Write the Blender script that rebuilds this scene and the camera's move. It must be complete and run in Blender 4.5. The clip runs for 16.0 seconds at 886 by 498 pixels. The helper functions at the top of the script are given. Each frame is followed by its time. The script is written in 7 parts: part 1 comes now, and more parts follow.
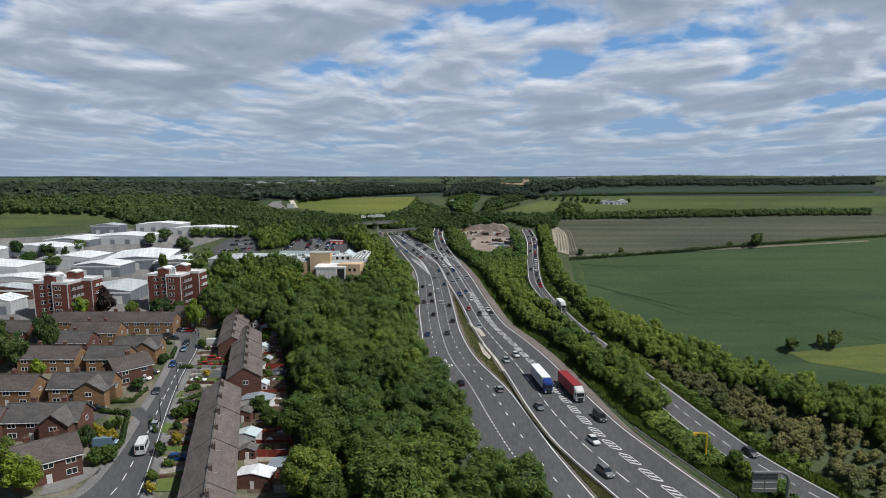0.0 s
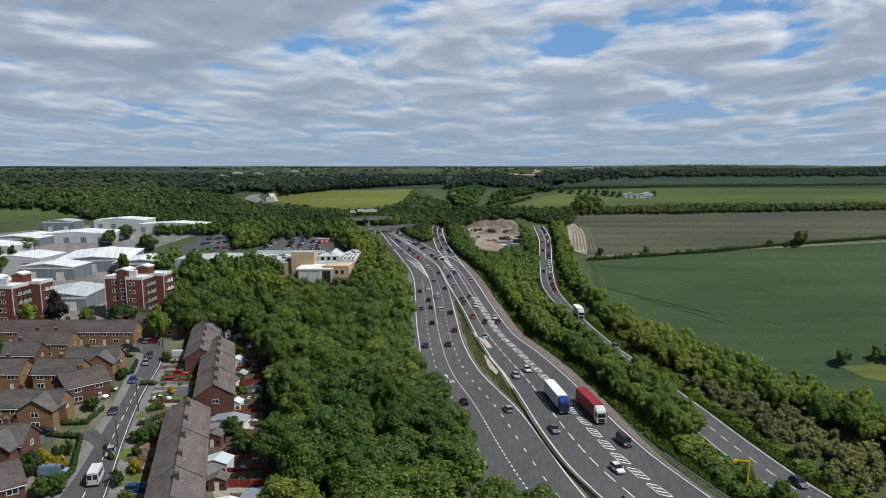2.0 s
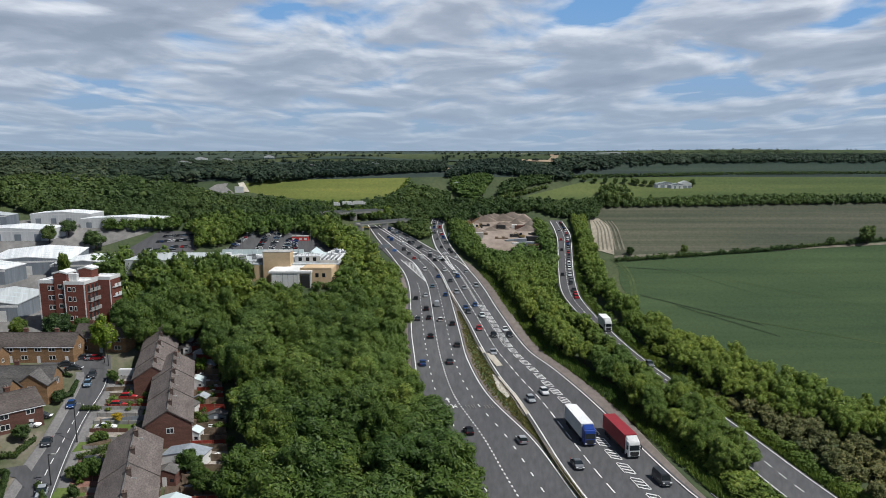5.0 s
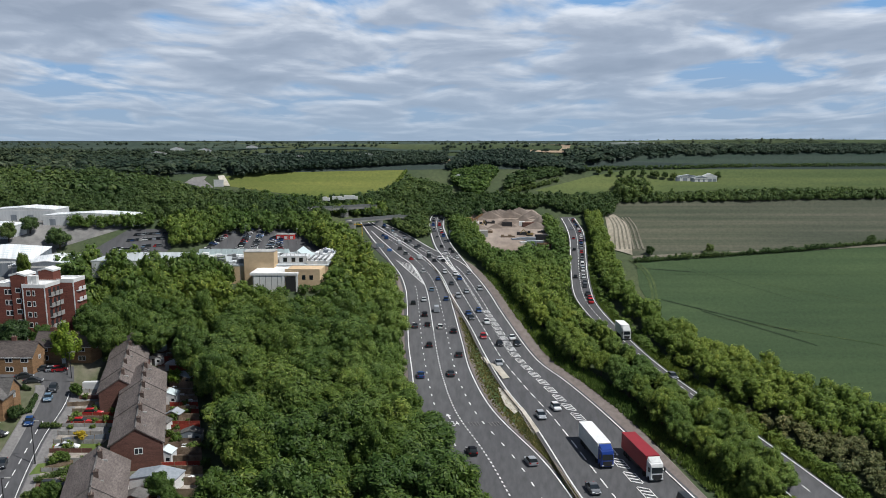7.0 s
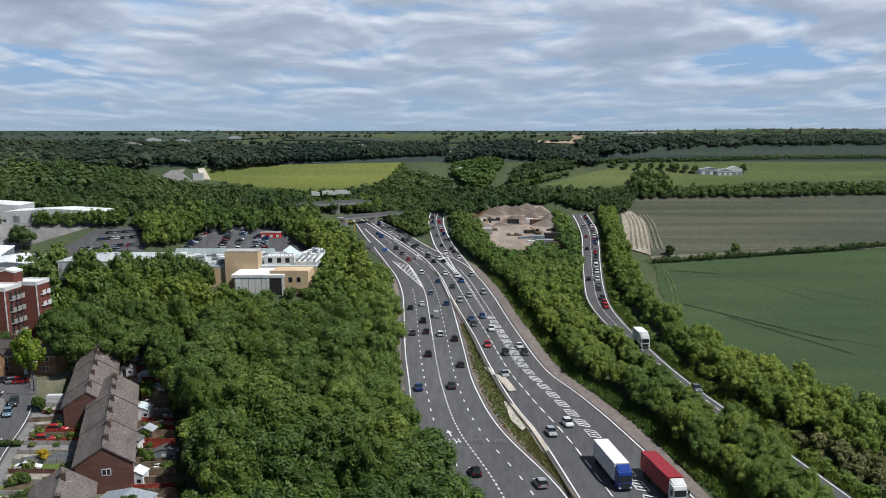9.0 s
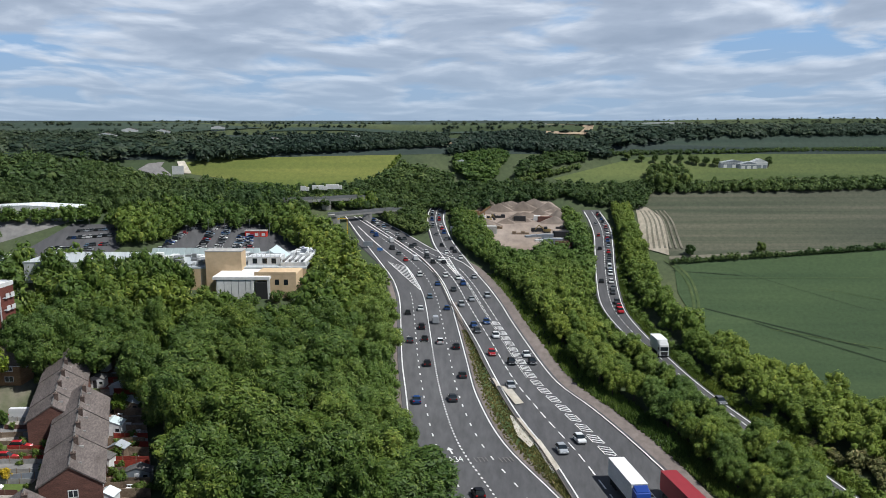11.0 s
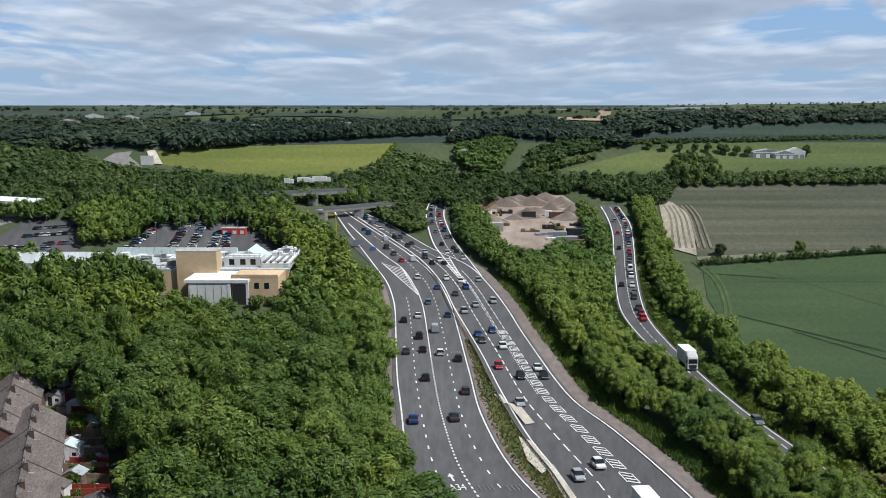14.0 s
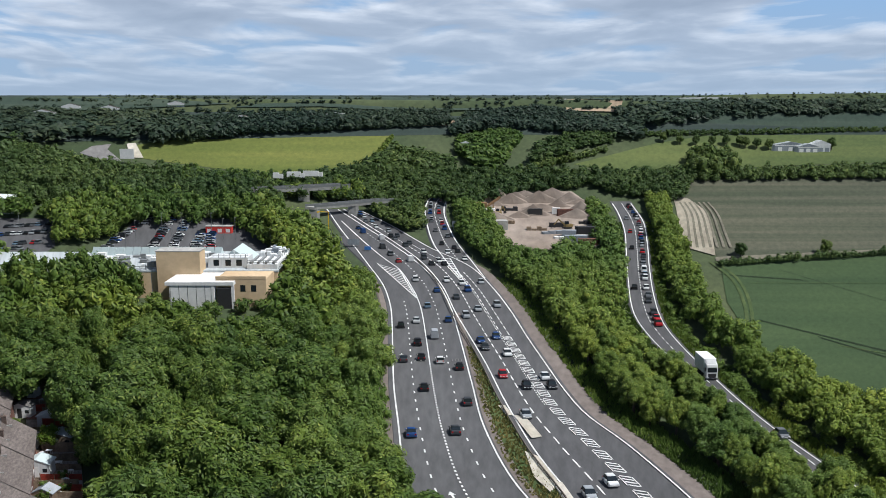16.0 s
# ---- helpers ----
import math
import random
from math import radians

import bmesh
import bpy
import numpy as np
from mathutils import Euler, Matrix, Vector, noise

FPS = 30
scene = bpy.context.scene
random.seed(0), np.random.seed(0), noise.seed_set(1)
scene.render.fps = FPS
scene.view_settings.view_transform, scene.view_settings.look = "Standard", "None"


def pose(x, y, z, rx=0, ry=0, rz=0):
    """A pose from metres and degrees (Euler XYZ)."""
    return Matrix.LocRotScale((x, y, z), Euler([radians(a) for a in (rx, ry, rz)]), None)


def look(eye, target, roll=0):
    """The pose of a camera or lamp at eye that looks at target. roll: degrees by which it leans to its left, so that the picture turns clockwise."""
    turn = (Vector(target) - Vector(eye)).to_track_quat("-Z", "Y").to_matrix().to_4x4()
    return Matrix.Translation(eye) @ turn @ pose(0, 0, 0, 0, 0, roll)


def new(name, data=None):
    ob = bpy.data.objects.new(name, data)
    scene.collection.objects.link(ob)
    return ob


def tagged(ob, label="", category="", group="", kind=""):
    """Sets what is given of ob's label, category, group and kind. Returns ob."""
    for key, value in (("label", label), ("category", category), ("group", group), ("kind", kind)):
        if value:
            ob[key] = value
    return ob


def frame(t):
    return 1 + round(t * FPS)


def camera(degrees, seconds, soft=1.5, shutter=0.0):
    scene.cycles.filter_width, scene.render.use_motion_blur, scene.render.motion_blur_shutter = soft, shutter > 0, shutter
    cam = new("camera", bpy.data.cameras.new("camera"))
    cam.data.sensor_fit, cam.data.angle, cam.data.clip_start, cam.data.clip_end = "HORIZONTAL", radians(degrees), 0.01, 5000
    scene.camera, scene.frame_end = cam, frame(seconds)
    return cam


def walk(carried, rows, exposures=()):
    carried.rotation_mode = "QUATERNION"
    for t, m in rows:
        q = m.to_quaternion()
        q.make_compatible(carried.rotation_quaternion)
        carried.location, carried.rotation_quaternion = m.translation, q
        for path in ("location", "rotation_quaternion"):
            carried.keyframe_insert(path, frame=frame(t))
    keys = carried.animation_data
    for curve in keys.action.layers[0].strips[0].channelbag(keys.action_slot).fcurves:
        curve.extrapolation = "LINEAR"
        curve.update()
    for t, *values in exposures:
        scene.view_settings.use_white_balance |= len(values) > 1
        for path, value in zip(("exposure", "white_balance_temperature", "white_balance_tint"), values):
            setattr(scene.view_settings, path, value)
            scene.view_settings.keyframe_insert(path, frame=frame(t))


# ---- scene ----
cam = camera(24.0, 16.0, soft=0.6)
# seconds, place (metres), pitch, roll, yaw (degrees)
ROWS = [
    (0.0, -0.07, -158.17, 281.00, -27.417, -0.012, -0.023),
    (0.5, -0.05, -141.27, 271.48, -27.353, -0.011, -0.021),
    (1.0, -0.04, -125.44, 262.64, -27.296, -0.010, -0.019),
    (1.5, -0.03, -110.56, 254.40, -27.246, -0.009, -0.016),
    (2.0, -0.02, -96.57, 246.71, -27.201, -0.007, -0.014),
    (2.5, -0.01, -83.38, 239.52, -27.163, -0.006, -0.012),
    (3.0, -0.01, -70.92, 232.77, -27.129, -0.005, -0.010),
    (3.5, -0.01, -59.14, 226.43, -27.099, -0.005, -0.009),
    (4.0, -0.00, -47.99, 220.47, -27.074, -0.004, -0.007),
    (4.5, -0.00, -37.40, 214.84, -27.053, -0.003, -0.005),
    (5.0, 0.00, -27.35, 209.53, -27.035, -0.002, -0.004),
    (5.5, 0.00, -17.79, 204.50, -27.020, -0.001, -0.003),
    (6.0, 0.00, -8.68, 199.74, -27.009, -0.001, -0.001),
    (6.5, -0.00, 0.00, 195.22, -27.000, -0.000, -0.000),
    (7.0, -0.00, 8.29, 190.93, -26.994, 0.001, 0.001),
    (7.5, -0.00, 16.20, 186.84, -26.990, 0.001, 0.002),
    (8.0, -0.00, 23.77, 182.96, -26.989, 0.002, 0.003),
    (8.5, -0.01, 31.02, 179.25, -26.989, 0.002, 0.005),
    (9.0, -0.01, 37.97, 175.71, -26.992, 0.003, 0.006),
    (9.5, -0.01, 44.63, 172.33, -26.997, 0.003, 0.007),
    (10.0, -0.01, 51.02, 169.09, -27.003, 0.004, 0.007),
    (10.5, -0.02, 57.17, 166.00, -27.011, 0.004, 0.008),
    (11.0, -0.02, 63.08, 163.03, -27.020, 0.005, 0.009),
    (11.5, -0.02, 68.76, 160.18, -27.031, 0.005, 0.010),
    (12.0, -0.02, 74.23, 157.45, -27.044, 0.005, 0.011),
    (12.5, -0.03, 79.50, 154.83, -27.057, 0.006, 0.012),
    (13.0, -0.03, 84.59, 152.31, -27.072, 0.006, 0.012),
    (13.5, -0.03, 89.50, 149.88, -27.088, 0.007, 0.013),
    (14.0, -0.04, 94.23, 147.54, -27.105, 0.007, 0.014),
    (14.5, -0.04, 98.81, 145.29, -27.124, 0.007, 0.014),
    (15.0, -0.04, 103.23, 143.12, -27.143, 0.007, 0.015),
    (15.5, -0.05, 107.51, 141.02, -27.163, 0.008, 0.016),
    (16.0, -0.05, 111.65, 139.00, -27.184, 0.008, 0.016),
]
walk(cam, [(t, pose(x, y, z, 90 + p, r, w)) for t, x, y, z, p, r, w in ROWS], [(0.0, -0.26, 6050, 10), (4.0, -0.2, 6050, 10), (9.0, -0.06, 6000, 10), (16.0, 0.06, 5950, 10)])

# ---- sky and sun ----
SUN = Vector((0.50, -0.24, 0.88)).normalized()      # the way to the sun
world = bpy.data.worlds.new("world")
scene.world = world
world.use_nodes = True
wn = world.node_tree
wbg = wn.nodes["Background"]
wsky = wn.nodes.new("ShaderNodeTexSky")
wsky.sky_type = 'NISHITA'
wsky.sun_disc = False
wsky.sun_elevation = math.asin(SUN.z)
wsky.sun_rotation = math.atan2(SUN.x, SUN.y)
wsky.dust_density = 1.5
wn.links.new(wsky.outputs[0], wbg.inputs[0])
wbg.inputs[1].default_value = 0.055
sun = new("sun", bpy.data.lights.new("sun", 'SUN'))
sun.data.energy, sun.data.angle, sun.data.color = 5.0, radians(0.6), (1.0, 0.95, 0.87)
sun.matrix_world = look(SUN * 500, (0, 0, 0))


# ---- plan to world, shaped to fit the camera's view ----
# Plan: x metres across, y metres up the valley, h metres over the ground. One slope, squeezed in depth and shrunk with
# distance to fit the camera's view.
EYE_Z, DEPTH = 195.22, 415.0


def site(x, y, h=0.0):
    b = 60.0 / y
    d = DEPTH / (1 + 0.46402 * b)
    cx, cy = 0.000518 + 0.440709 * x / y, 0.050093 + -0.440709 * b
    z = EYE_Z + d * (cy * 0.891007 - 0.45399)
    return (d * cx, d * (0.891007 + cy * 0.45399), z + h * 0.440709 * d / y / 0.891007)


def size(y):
    """World metres to a plan metre; far things shrink to fit the camera's view."""
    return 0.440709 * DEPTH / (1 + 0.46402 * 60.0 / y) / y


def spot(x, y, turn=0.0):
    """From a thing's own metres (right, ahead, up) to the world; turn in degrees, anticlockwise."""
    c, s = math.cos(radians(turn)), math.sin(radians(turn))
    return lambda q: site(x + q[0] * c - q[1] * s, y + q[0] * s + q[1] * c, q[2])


ORIGIN = {}


def thing(name, x, y, label, category, group="", kind="", h=0.0):
    ob = new(name)
    ob.empty_display_size = 0.5
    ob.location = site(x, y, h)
    ORIGIN[ob] = Vector(ob.location)
    return tagged(ob, label, category, group, kind)


def mesh_of(name, verts, faces, mat, smooth=False):
    me = bpy.data.meshes.new(name)
    me.from_pydata(verts, [], faces)
    me.materials.append(mat)
    if smooth:
        me.polygons.foreach_set("use_smooth", [True] * len(me.polygons))
    me.update()
    return me


def part(name, geo, mat, parent=None, label="", smooth=False, kind="", put=None):
    """One mesh from geo = (verts, faces) under a thing or part; put maps its own metres to the world."""
    verts, faces = geo
    if put:
        verts = [put(v) for v in verts]
    o = ORIGIN.get(parent, Vector((0, 0, 0)))
    if parent is None and verts:
        o = Vector(verts[0])
    verts = [(v[0] - o[0], v[1] - o[1], v[2] - o[2]) for v in verts]
    ob = new(name, mesh_of(name, verts, faces, mat, smooth))
    if parent:
        ob.parent = parent
    else:
        ob.location = o
    ORIGIN[ob] = o
    return tagged(ob, label, "", "", kind)


# ---- shapes in a thing's own metres: (verts, faces) ----
def join(*geos):
    vs, fs = [], []
    for v, f in geos:
        n = len(vs)
        vs += v
        fs += [tuple(i + n for i in q) for q in f]
    return vs, fs


def box(x0, y0, z0, x1, y1, z1):
    v = [(x, y, z) for z in (z0, z1) for x, y in ((x0, y0), (x1, y0), (x1, y1), (x0, y1))]
    return v, [(3, 2, 1, 0), (4, 5, 6, 7), (0, 1, 5, 4), (1, 2, 6, 5), (2, 3, 7, 6), (3, 0, 4, 7)]


def cbox(x, y, z, w, d, h):
    return box(x - w / 2, y - d / 2, z, x + w / 2, y + d / 2, z + h)


def prism(profile, y0, y1):
    """A profile of (x, z), anticlockwise seen from -y, drawn out from y0 to y1."""
    n = len(profile)
    v = [(x, y0, z) for x, z in profile] + [(x, y1, z) for x, z in profile]
    f = [tuple(range(n)), tuple(range(2 * n - 1, n - 1, -1))]
    f += [(i, n + i, n + (i + 1) % n, (i + 1) % n) for i in range(n)]
    return v, f


def slab(profile, x0, x1):
    """A profile of (y, z) drawn out along x."""
    v, f = prism(profile, x0, x1)
    return [(y, x, z) for x, y, z in v], [tuple(reversed(q)) for q in f]


def tube(a, b, r0, r1=None, n=8):
    a, b = Vector(a), Vector(b)
    r1 = r0 if r1 is None else r1
    w = (b - a).normalized()
    e = w.orthogonal().normalized()
    g = w.cross(e)
    v = []
    for c, r in ((a, r0), (b, r1)):
        for i in range(n):
            t = 2 * math.pi * i / n
            v.append(tuple(c + e * r * math.cos(t) + g * r * math.sin(t)))
    f = [(i, (i + 1) % n, n + (i + 1) % n, n + i) for i in range(n)]
    return v, f + [tuple(range(n - 1, -1, -1)), tuple(range(n, 2 * n))]


def hull(sections):
    """Rings of equal length joined up, with closed ends."""
    n = len(sections[0])
    v = [p for s in sections for p in s]
    f = []
    for k in range(len(sections) - 1):
        for i in range(n):
            j = (i + 1) % n
            f.append((k * n + i, k * n + j, (k + 1) * n + j, (k + 1) * n + i))
    return v, f + [tuple(range(n - 1, -1, -1)), tuple(range((len(sections) - 1) * n, len(sections) * n))]


# ---- materials ----
def material(name, rough=0.7, metal=0.0):
    m = bpy.data.materials.new(name)
    m.use_nodes = True
    p = m.node_tree.nodes["Principled BSDF"]
    p.inputs["Roughness"].default_value = rough
    p.inputs["Metallic"].default_value = metal
    return m, m.node_tree, p


def ramp(nt, src, stops):
    r = nt.nodes.new("ShaderNodeValToRGB")
    e = r.color_ramp.elements
    while len(e) < len(stops):
        e.new(0.5)
    for q, (pos, c) in zip(e, stops):
        q.position, q.color = pos, (*c, 1) if len(c) == 3 else c
    nt.links.new(src, r.inputs[0])
    return r.outputs[0]


def noise_of(nt, scale, detail=4.0, stretch=None, rough=0.55):
    n = nt.nodes.new("ShaderNodeTexNoise")
    n.inputs["Scale"].default_value, n.inputs["Detail"].default_value, n.inputs["Roughness"].default_value = scale, detail, rough
    g = nt.nodes.new("ShaderNodeNewGeometry")
    src = g.outputs["Position"]
    if stretch:
        mp = nt.nodes.new("ShaderNodeMapping")
        mp.inputs["Scale"].default_value = stretch
        nt.links.new(src, mp.inputs[0])
        src = mp.outputs[0]
    nt.links.new(src, n.inputs["Vector"])
    return n.outputs["Fac"]


def mix(nt, fac, a, b, mode='MIX'):
    m = nt.nodes.new("ShaderNodeMix")
    m.data_type, m.blend_type = 'RGBA', mode
    for s, v in ((m.inputs["Factor"], fac), (m.inputs["A"], a), (m.inputs["B"], b)):
        if isinstance(v, bpy.types.NodeSocket):
            nt.links.new(v, s)
        elif isinstance(v, tuple):
            s.default_value = (*v, 1)
        else:
            s.default_value = v
    return m.outputs["Result"]


def surface(name, dark, light, scale=0.3, fine=3.0, rough=0.8, bump=0.2, metal=0.0, stretch=None, random_by=None, amount=0.25, grit=0.6):
    """Two scales of variation between two colours, with fine relief."""
    m, nt, p = material(name, rough, metal)
    big = ramp(nt, noise_of(nt, scale, 4, stretch), [(0.3, dark), (0.7, light)])
    small = ramp(nt, noise_of(nt, fine, 3, stretch), [(0.28, (0.5,) * 3), (0.72, (1.12,) * 3)])
    c = mix(nt, grit, big, small, 'MULTIPLY')
    if random_by:
        src = nt.nodes.new("ShaderNodeObjectInfo").outputs["Random"] if random_by == "object" else nt.nodes.new("ShaderNodeNewGeometry").outputs["Random Per Island"]
        c = mix(nt, 1.0, c, ramp(nt, src, [(0, (1 - amount,) * 3), (1, (1 + amount * 0.6,) * 3)]), 'MULTIPLY')
    nt.links.new(c, p.inputs["Base Color"])
    if bump:
        b = nt.nodes.new("ShaderNodeBump")
        b.inputs["Strength"].default_value, b.inputs["Distance"].default_value = bump, 0.05
        nt.links.new(noise_of(nt, fine * 2, 3, stretch), b.inputs["Height"])
        nt.links.new(b.outputs[0], p.inputs["Normal"])
    return m


def paint(name, color, rough=0.5, metal=0.0, coat=0.0):
    m, nt, p = material(name, rough, metal)
    c = mix(nt, 0.35, color, ramp(nt, noise_of(nt, 1.3, 4), [(0.3, tuple(q * 0.7 for q in color)), (0.7, color)]))
    nt.links.new(c, p.inputs["Base Color"])
    p.inputs["Coat Weight"].default_value = coat
    return m


def leaves(name, dark, light, tip):
    m, nt, p = material(name, 0.55)
    g = nt.nodes.new("ShaderNodeNewGeometry")
    c = ramp(nt, g.outputs["Random Per Island"], [(0.0, tuple((p_ + q_) / 2 for p_, q_ in zip(dark, light))), (0.75, light), (1.0, tip)])
    o = nt.nodes.new("ShaderNodeObjectInfo").outputs["Random"]
    c = mix(nt, 1.0, c, ramp(nt, o, [(0, (0.72, 0.78, 0.7)), (0.5, (1, 1, 1)), (1, (1.35, 1.2, 0.95))]), 'MULTIPLY')
    c = mix(nt, 1.0, c, ramp(nt, noise_of(nt, 0.05, 3), [(0.35, (0.7, 0.78, 0.75)), (0.65, (1.3, 1.2, 1.0))]), 'MULTIPLY')
    nt.links.new(c, p.inputs["Base Color"])
    p.inputs["Specular IOR Level"].default_value = 0.25
    t = nt.nodes.new("ShaderNodeBsdfTranslucent")
    nt.links.new(c, t.inputs[0])
    a = nt.nodes.new("ShaderNodeMixShader")
    a.inputs[0].default_value = 0.15
    nt.links.new(p.outputs[0], a.inputs[1])
    nt.links.new(t.outputs[0], a.inputs[2])
    nt.links.new(a.outputs[0], nt.nodes["Material Output"].inputs[0])
    return m


M_GRASS = surface("grass", (0.038, 0.062, 0.024), (0.082, 0.10, 0.042), 0.06, 1.5, 0.9, 0.3)
M_VERGE = surface("verge_grass", (0.03, 0.065, 0.014), (0.085, 0.11, 0.035), 0.15, 1.2, 0.9, 0.4)
M_ASPHALT = surface("asphalt", (0.07, 0.07, 0.073), (0.10, 0.10, 0.102), 0.05, 1.2, 0.85, 0.1, stretch=(1, 0.3, 1))
M_SHOULDER = surface("worn_asphalt", (0.15, 0.125, 0.11), (0.22, 0.185, 0.165), 0.1, 1.2, 0.9, 0.1)
M_PAVE = surface("paving", (0.16, 0.155, 0.15), (0.24, 0.23, 0.22), 0.2, 2, 0.9, 0.1)
M_WHITE = surface("road_paint", (0.62, 0.62, 0.6), (0.8, 0.8, 0.78), 0.5, 3, 0.7, 0)
M_CHALK = surface("bare_chalk", (0.40, 0.36, 0.28), (0.62, 0.58, 0.5), 0.25, 1.5, 0.95, 0.3)
M_SOIL = surface("bare_soil", (0.24, 0.19, 0.15), (0.38, 0.32, 0.27), 0.1, 0.9, 0.95, 0.4)
M_LEAF = leaves("leaves", (0.026, 0.052, 0.011), (0.080, 0.134, 0.026), (0.16, 0.21, 0.05))
M_LEAF_DARK = leaves("dark_leaves", (0.021, 0.042, 0.013), (0.056, 0.094, 0.027), (0.11, 0.15, 0.048))
M_LEAF_OLIVE = leaves("olive_leaves", (0.044, 0.078, 0.016), (0.112, 0.175, 0.036), (0.19, 0.245, 0.06))
M_SCRUB = leaves("scrub_leaves", (0.05, 0.06, 0.024), (0.125, 0.14, 0.06), (0.26, 0.235, 0.12))
M_BARK = surface("bark", (0.06, 0.045, 0.03), (0.13, 0.1, 0.075), 1, 6, 0.95, 0.5)


# ---- ground: one sheet to the horizon ----
def far_hill(x, y):
    q = noise.noise(Vector((x / y * 2.6 + 3, math.log(y) * 1.3, 0.3)))
    r = noise.noise(Vector((x / y * 9.0, math.log(y) * 2.5, 5.3)))
    k = min(1.0, max(0.0, (y - 3000) / 9000.0))
    return k * (78 + 70 * q + 22 * r)


def ground_mesh():
    bearings = [-1.6 + 3.2 * i / 160 for i in range(161)]
    dips = [0.62 * (i / 120.0) ** 1.6 + 0.0016 for i in range(121)]
    v = []
    for b in dips:
        y = 60.0 / b
        for a in bearings:
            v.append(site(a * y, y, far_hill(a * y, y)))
    n = len(bearings)
    # the slope runs on under and behind the eye
    p0, p1 = site(0, 60.0 / dips[-2]), site(0, 60.0 / dips[-1])
    k = (p0[2] - p1[2]) / (p0[1] - p1[1])
    for j in range(1, 13):
        y = p1[1] - 60.0 * j
        for a in bearings:
            v.append((a * (260 + 40 * j), y, p1[2] + (y - p1[1]) * k))
    f = [(j * n + i, j * n + i + 1, (j + 1) * n + i + 1, (j + 1) * n + i) for j in range(len(dips) + 11) for i in range(n - 1)]
    return v, f


ground = part("ground", ground_mesh(), M_GRASS, None, "rough green grassland rolling away to the horizon", True, "structure")
tagged(ground, category="ground")


def curve_at(line, y):
    """Where a line of (x, y) points, in order of y, lies at the distance y (smoothly)."""
    p = sorted(line, key=lambda q: q[1])
    b = [60.0 / q[1] for q in p]
    a = [q[0] / q[1] for q in p]
    t = 60.0 / y
    for i in range(len(p) - 1):
        if b[i] >= t >= b[i + 1] or (i == len(p) - 2 and t < b[-1]) or (i == 0 and t > b[0]):
            h = b[i + 1] - b[i]
            s = (t - b[i]) / h
            if s < 0 or s > 1:
                return (a[i] + (a[i + 1] - a[i]) * s) * y
            d = (a[i + 1] - a[i])
            d0 = d if i == 0 else (a[i + 1] - a[i - 1]) / (b[i + 1] - b[i - 1]) * h
            d1 = d if i == len(p) - 2 else (a[i + 2] - a[i]) / (b[i + 2] - b[i]) * h
            return (a[i] * (2 * s ** 3 - 3 * s * s + 1) + a[i + 1] * (3 * s * s - 2 * s ** 3) + d0 * (s ** 3 - 2 * s * s + s) + d1 * (s ** 3 - s * s)) * y
    return a[0] * y


def between(left, right, k):
    return lambda y: (curve_at(left, y) if callable(left) is False else left(y)) * (1 - k) + (curve_at(right, y) if callable(right) is False else right(y)) * k


def steps(y0, y1, n):
    b0, b1 = 60.0 / y0, 60.0 / y1
    return [60.0 / (b0 + (b1 - b0) * i / n) for i in range(n + 1)]


def strip(fl, fr, y0, y1, h, n=60, drop=0.0):
    """A band between two curves, with a low edge on both sides."""
    v, f = [], []
    for y in steps(y0, y1, n):
        l, r = fl(y), fr(y)
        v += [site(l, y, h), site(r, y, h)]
    for i in range(n):
        f.append((2 * i, 2 * i + 1, 2 * i + 3, 2 * i + 2))
    if drop:
        m = len(v)
        for y in steps(y0, y1, n):
            v += [site(fl(y) - drop, y, 0.0), site(fr(y) + drop, y, 0.0)]
        for i in range(n):
            f.append((m + 2 * i, 2 * i, 2 * i + 2, m + 2 * i + 2))
            f.append((2 * i + 1, m + 2 * i + 1, m + 2 * i + 3, 2 * i + 3))
    return v, f


def line_of(fc, y0, y1, h, width, mark=0.0, gap=0.0, slant=0.0):
    """A painted line along a curve, solid or in dashes."""
    v, f = [], []
    y = y0
    while y < y1:
        e = min(y1, y + (mark or 6.0))
        n = len(v)
        w = width / 2 * max(1.0, y / 330)
        v += [site(fc(y) - w, y, h), site(fc(y) + w, y, h), site(fc(e) + w, e, h), site(fc(e) - w, e, h)]
        f.append((n, n + 1, n + 2, n + 3))
        y = e + gap
    return v, f


def sheet(poly, h, n=1):
    """A flat patch over a polygon in the plan, cut fine enough to follow the slope."""
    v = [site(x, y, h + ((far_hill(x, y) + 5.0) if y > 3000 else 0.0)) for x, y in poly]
    return v, [tuple(range(len(v)))]


def patch(name, poly, h, mat, label, category="field"):
    ob = part(name, sheet(poly, h), mat, None, label, False, "structure")
    return tagged(ob, category=category)


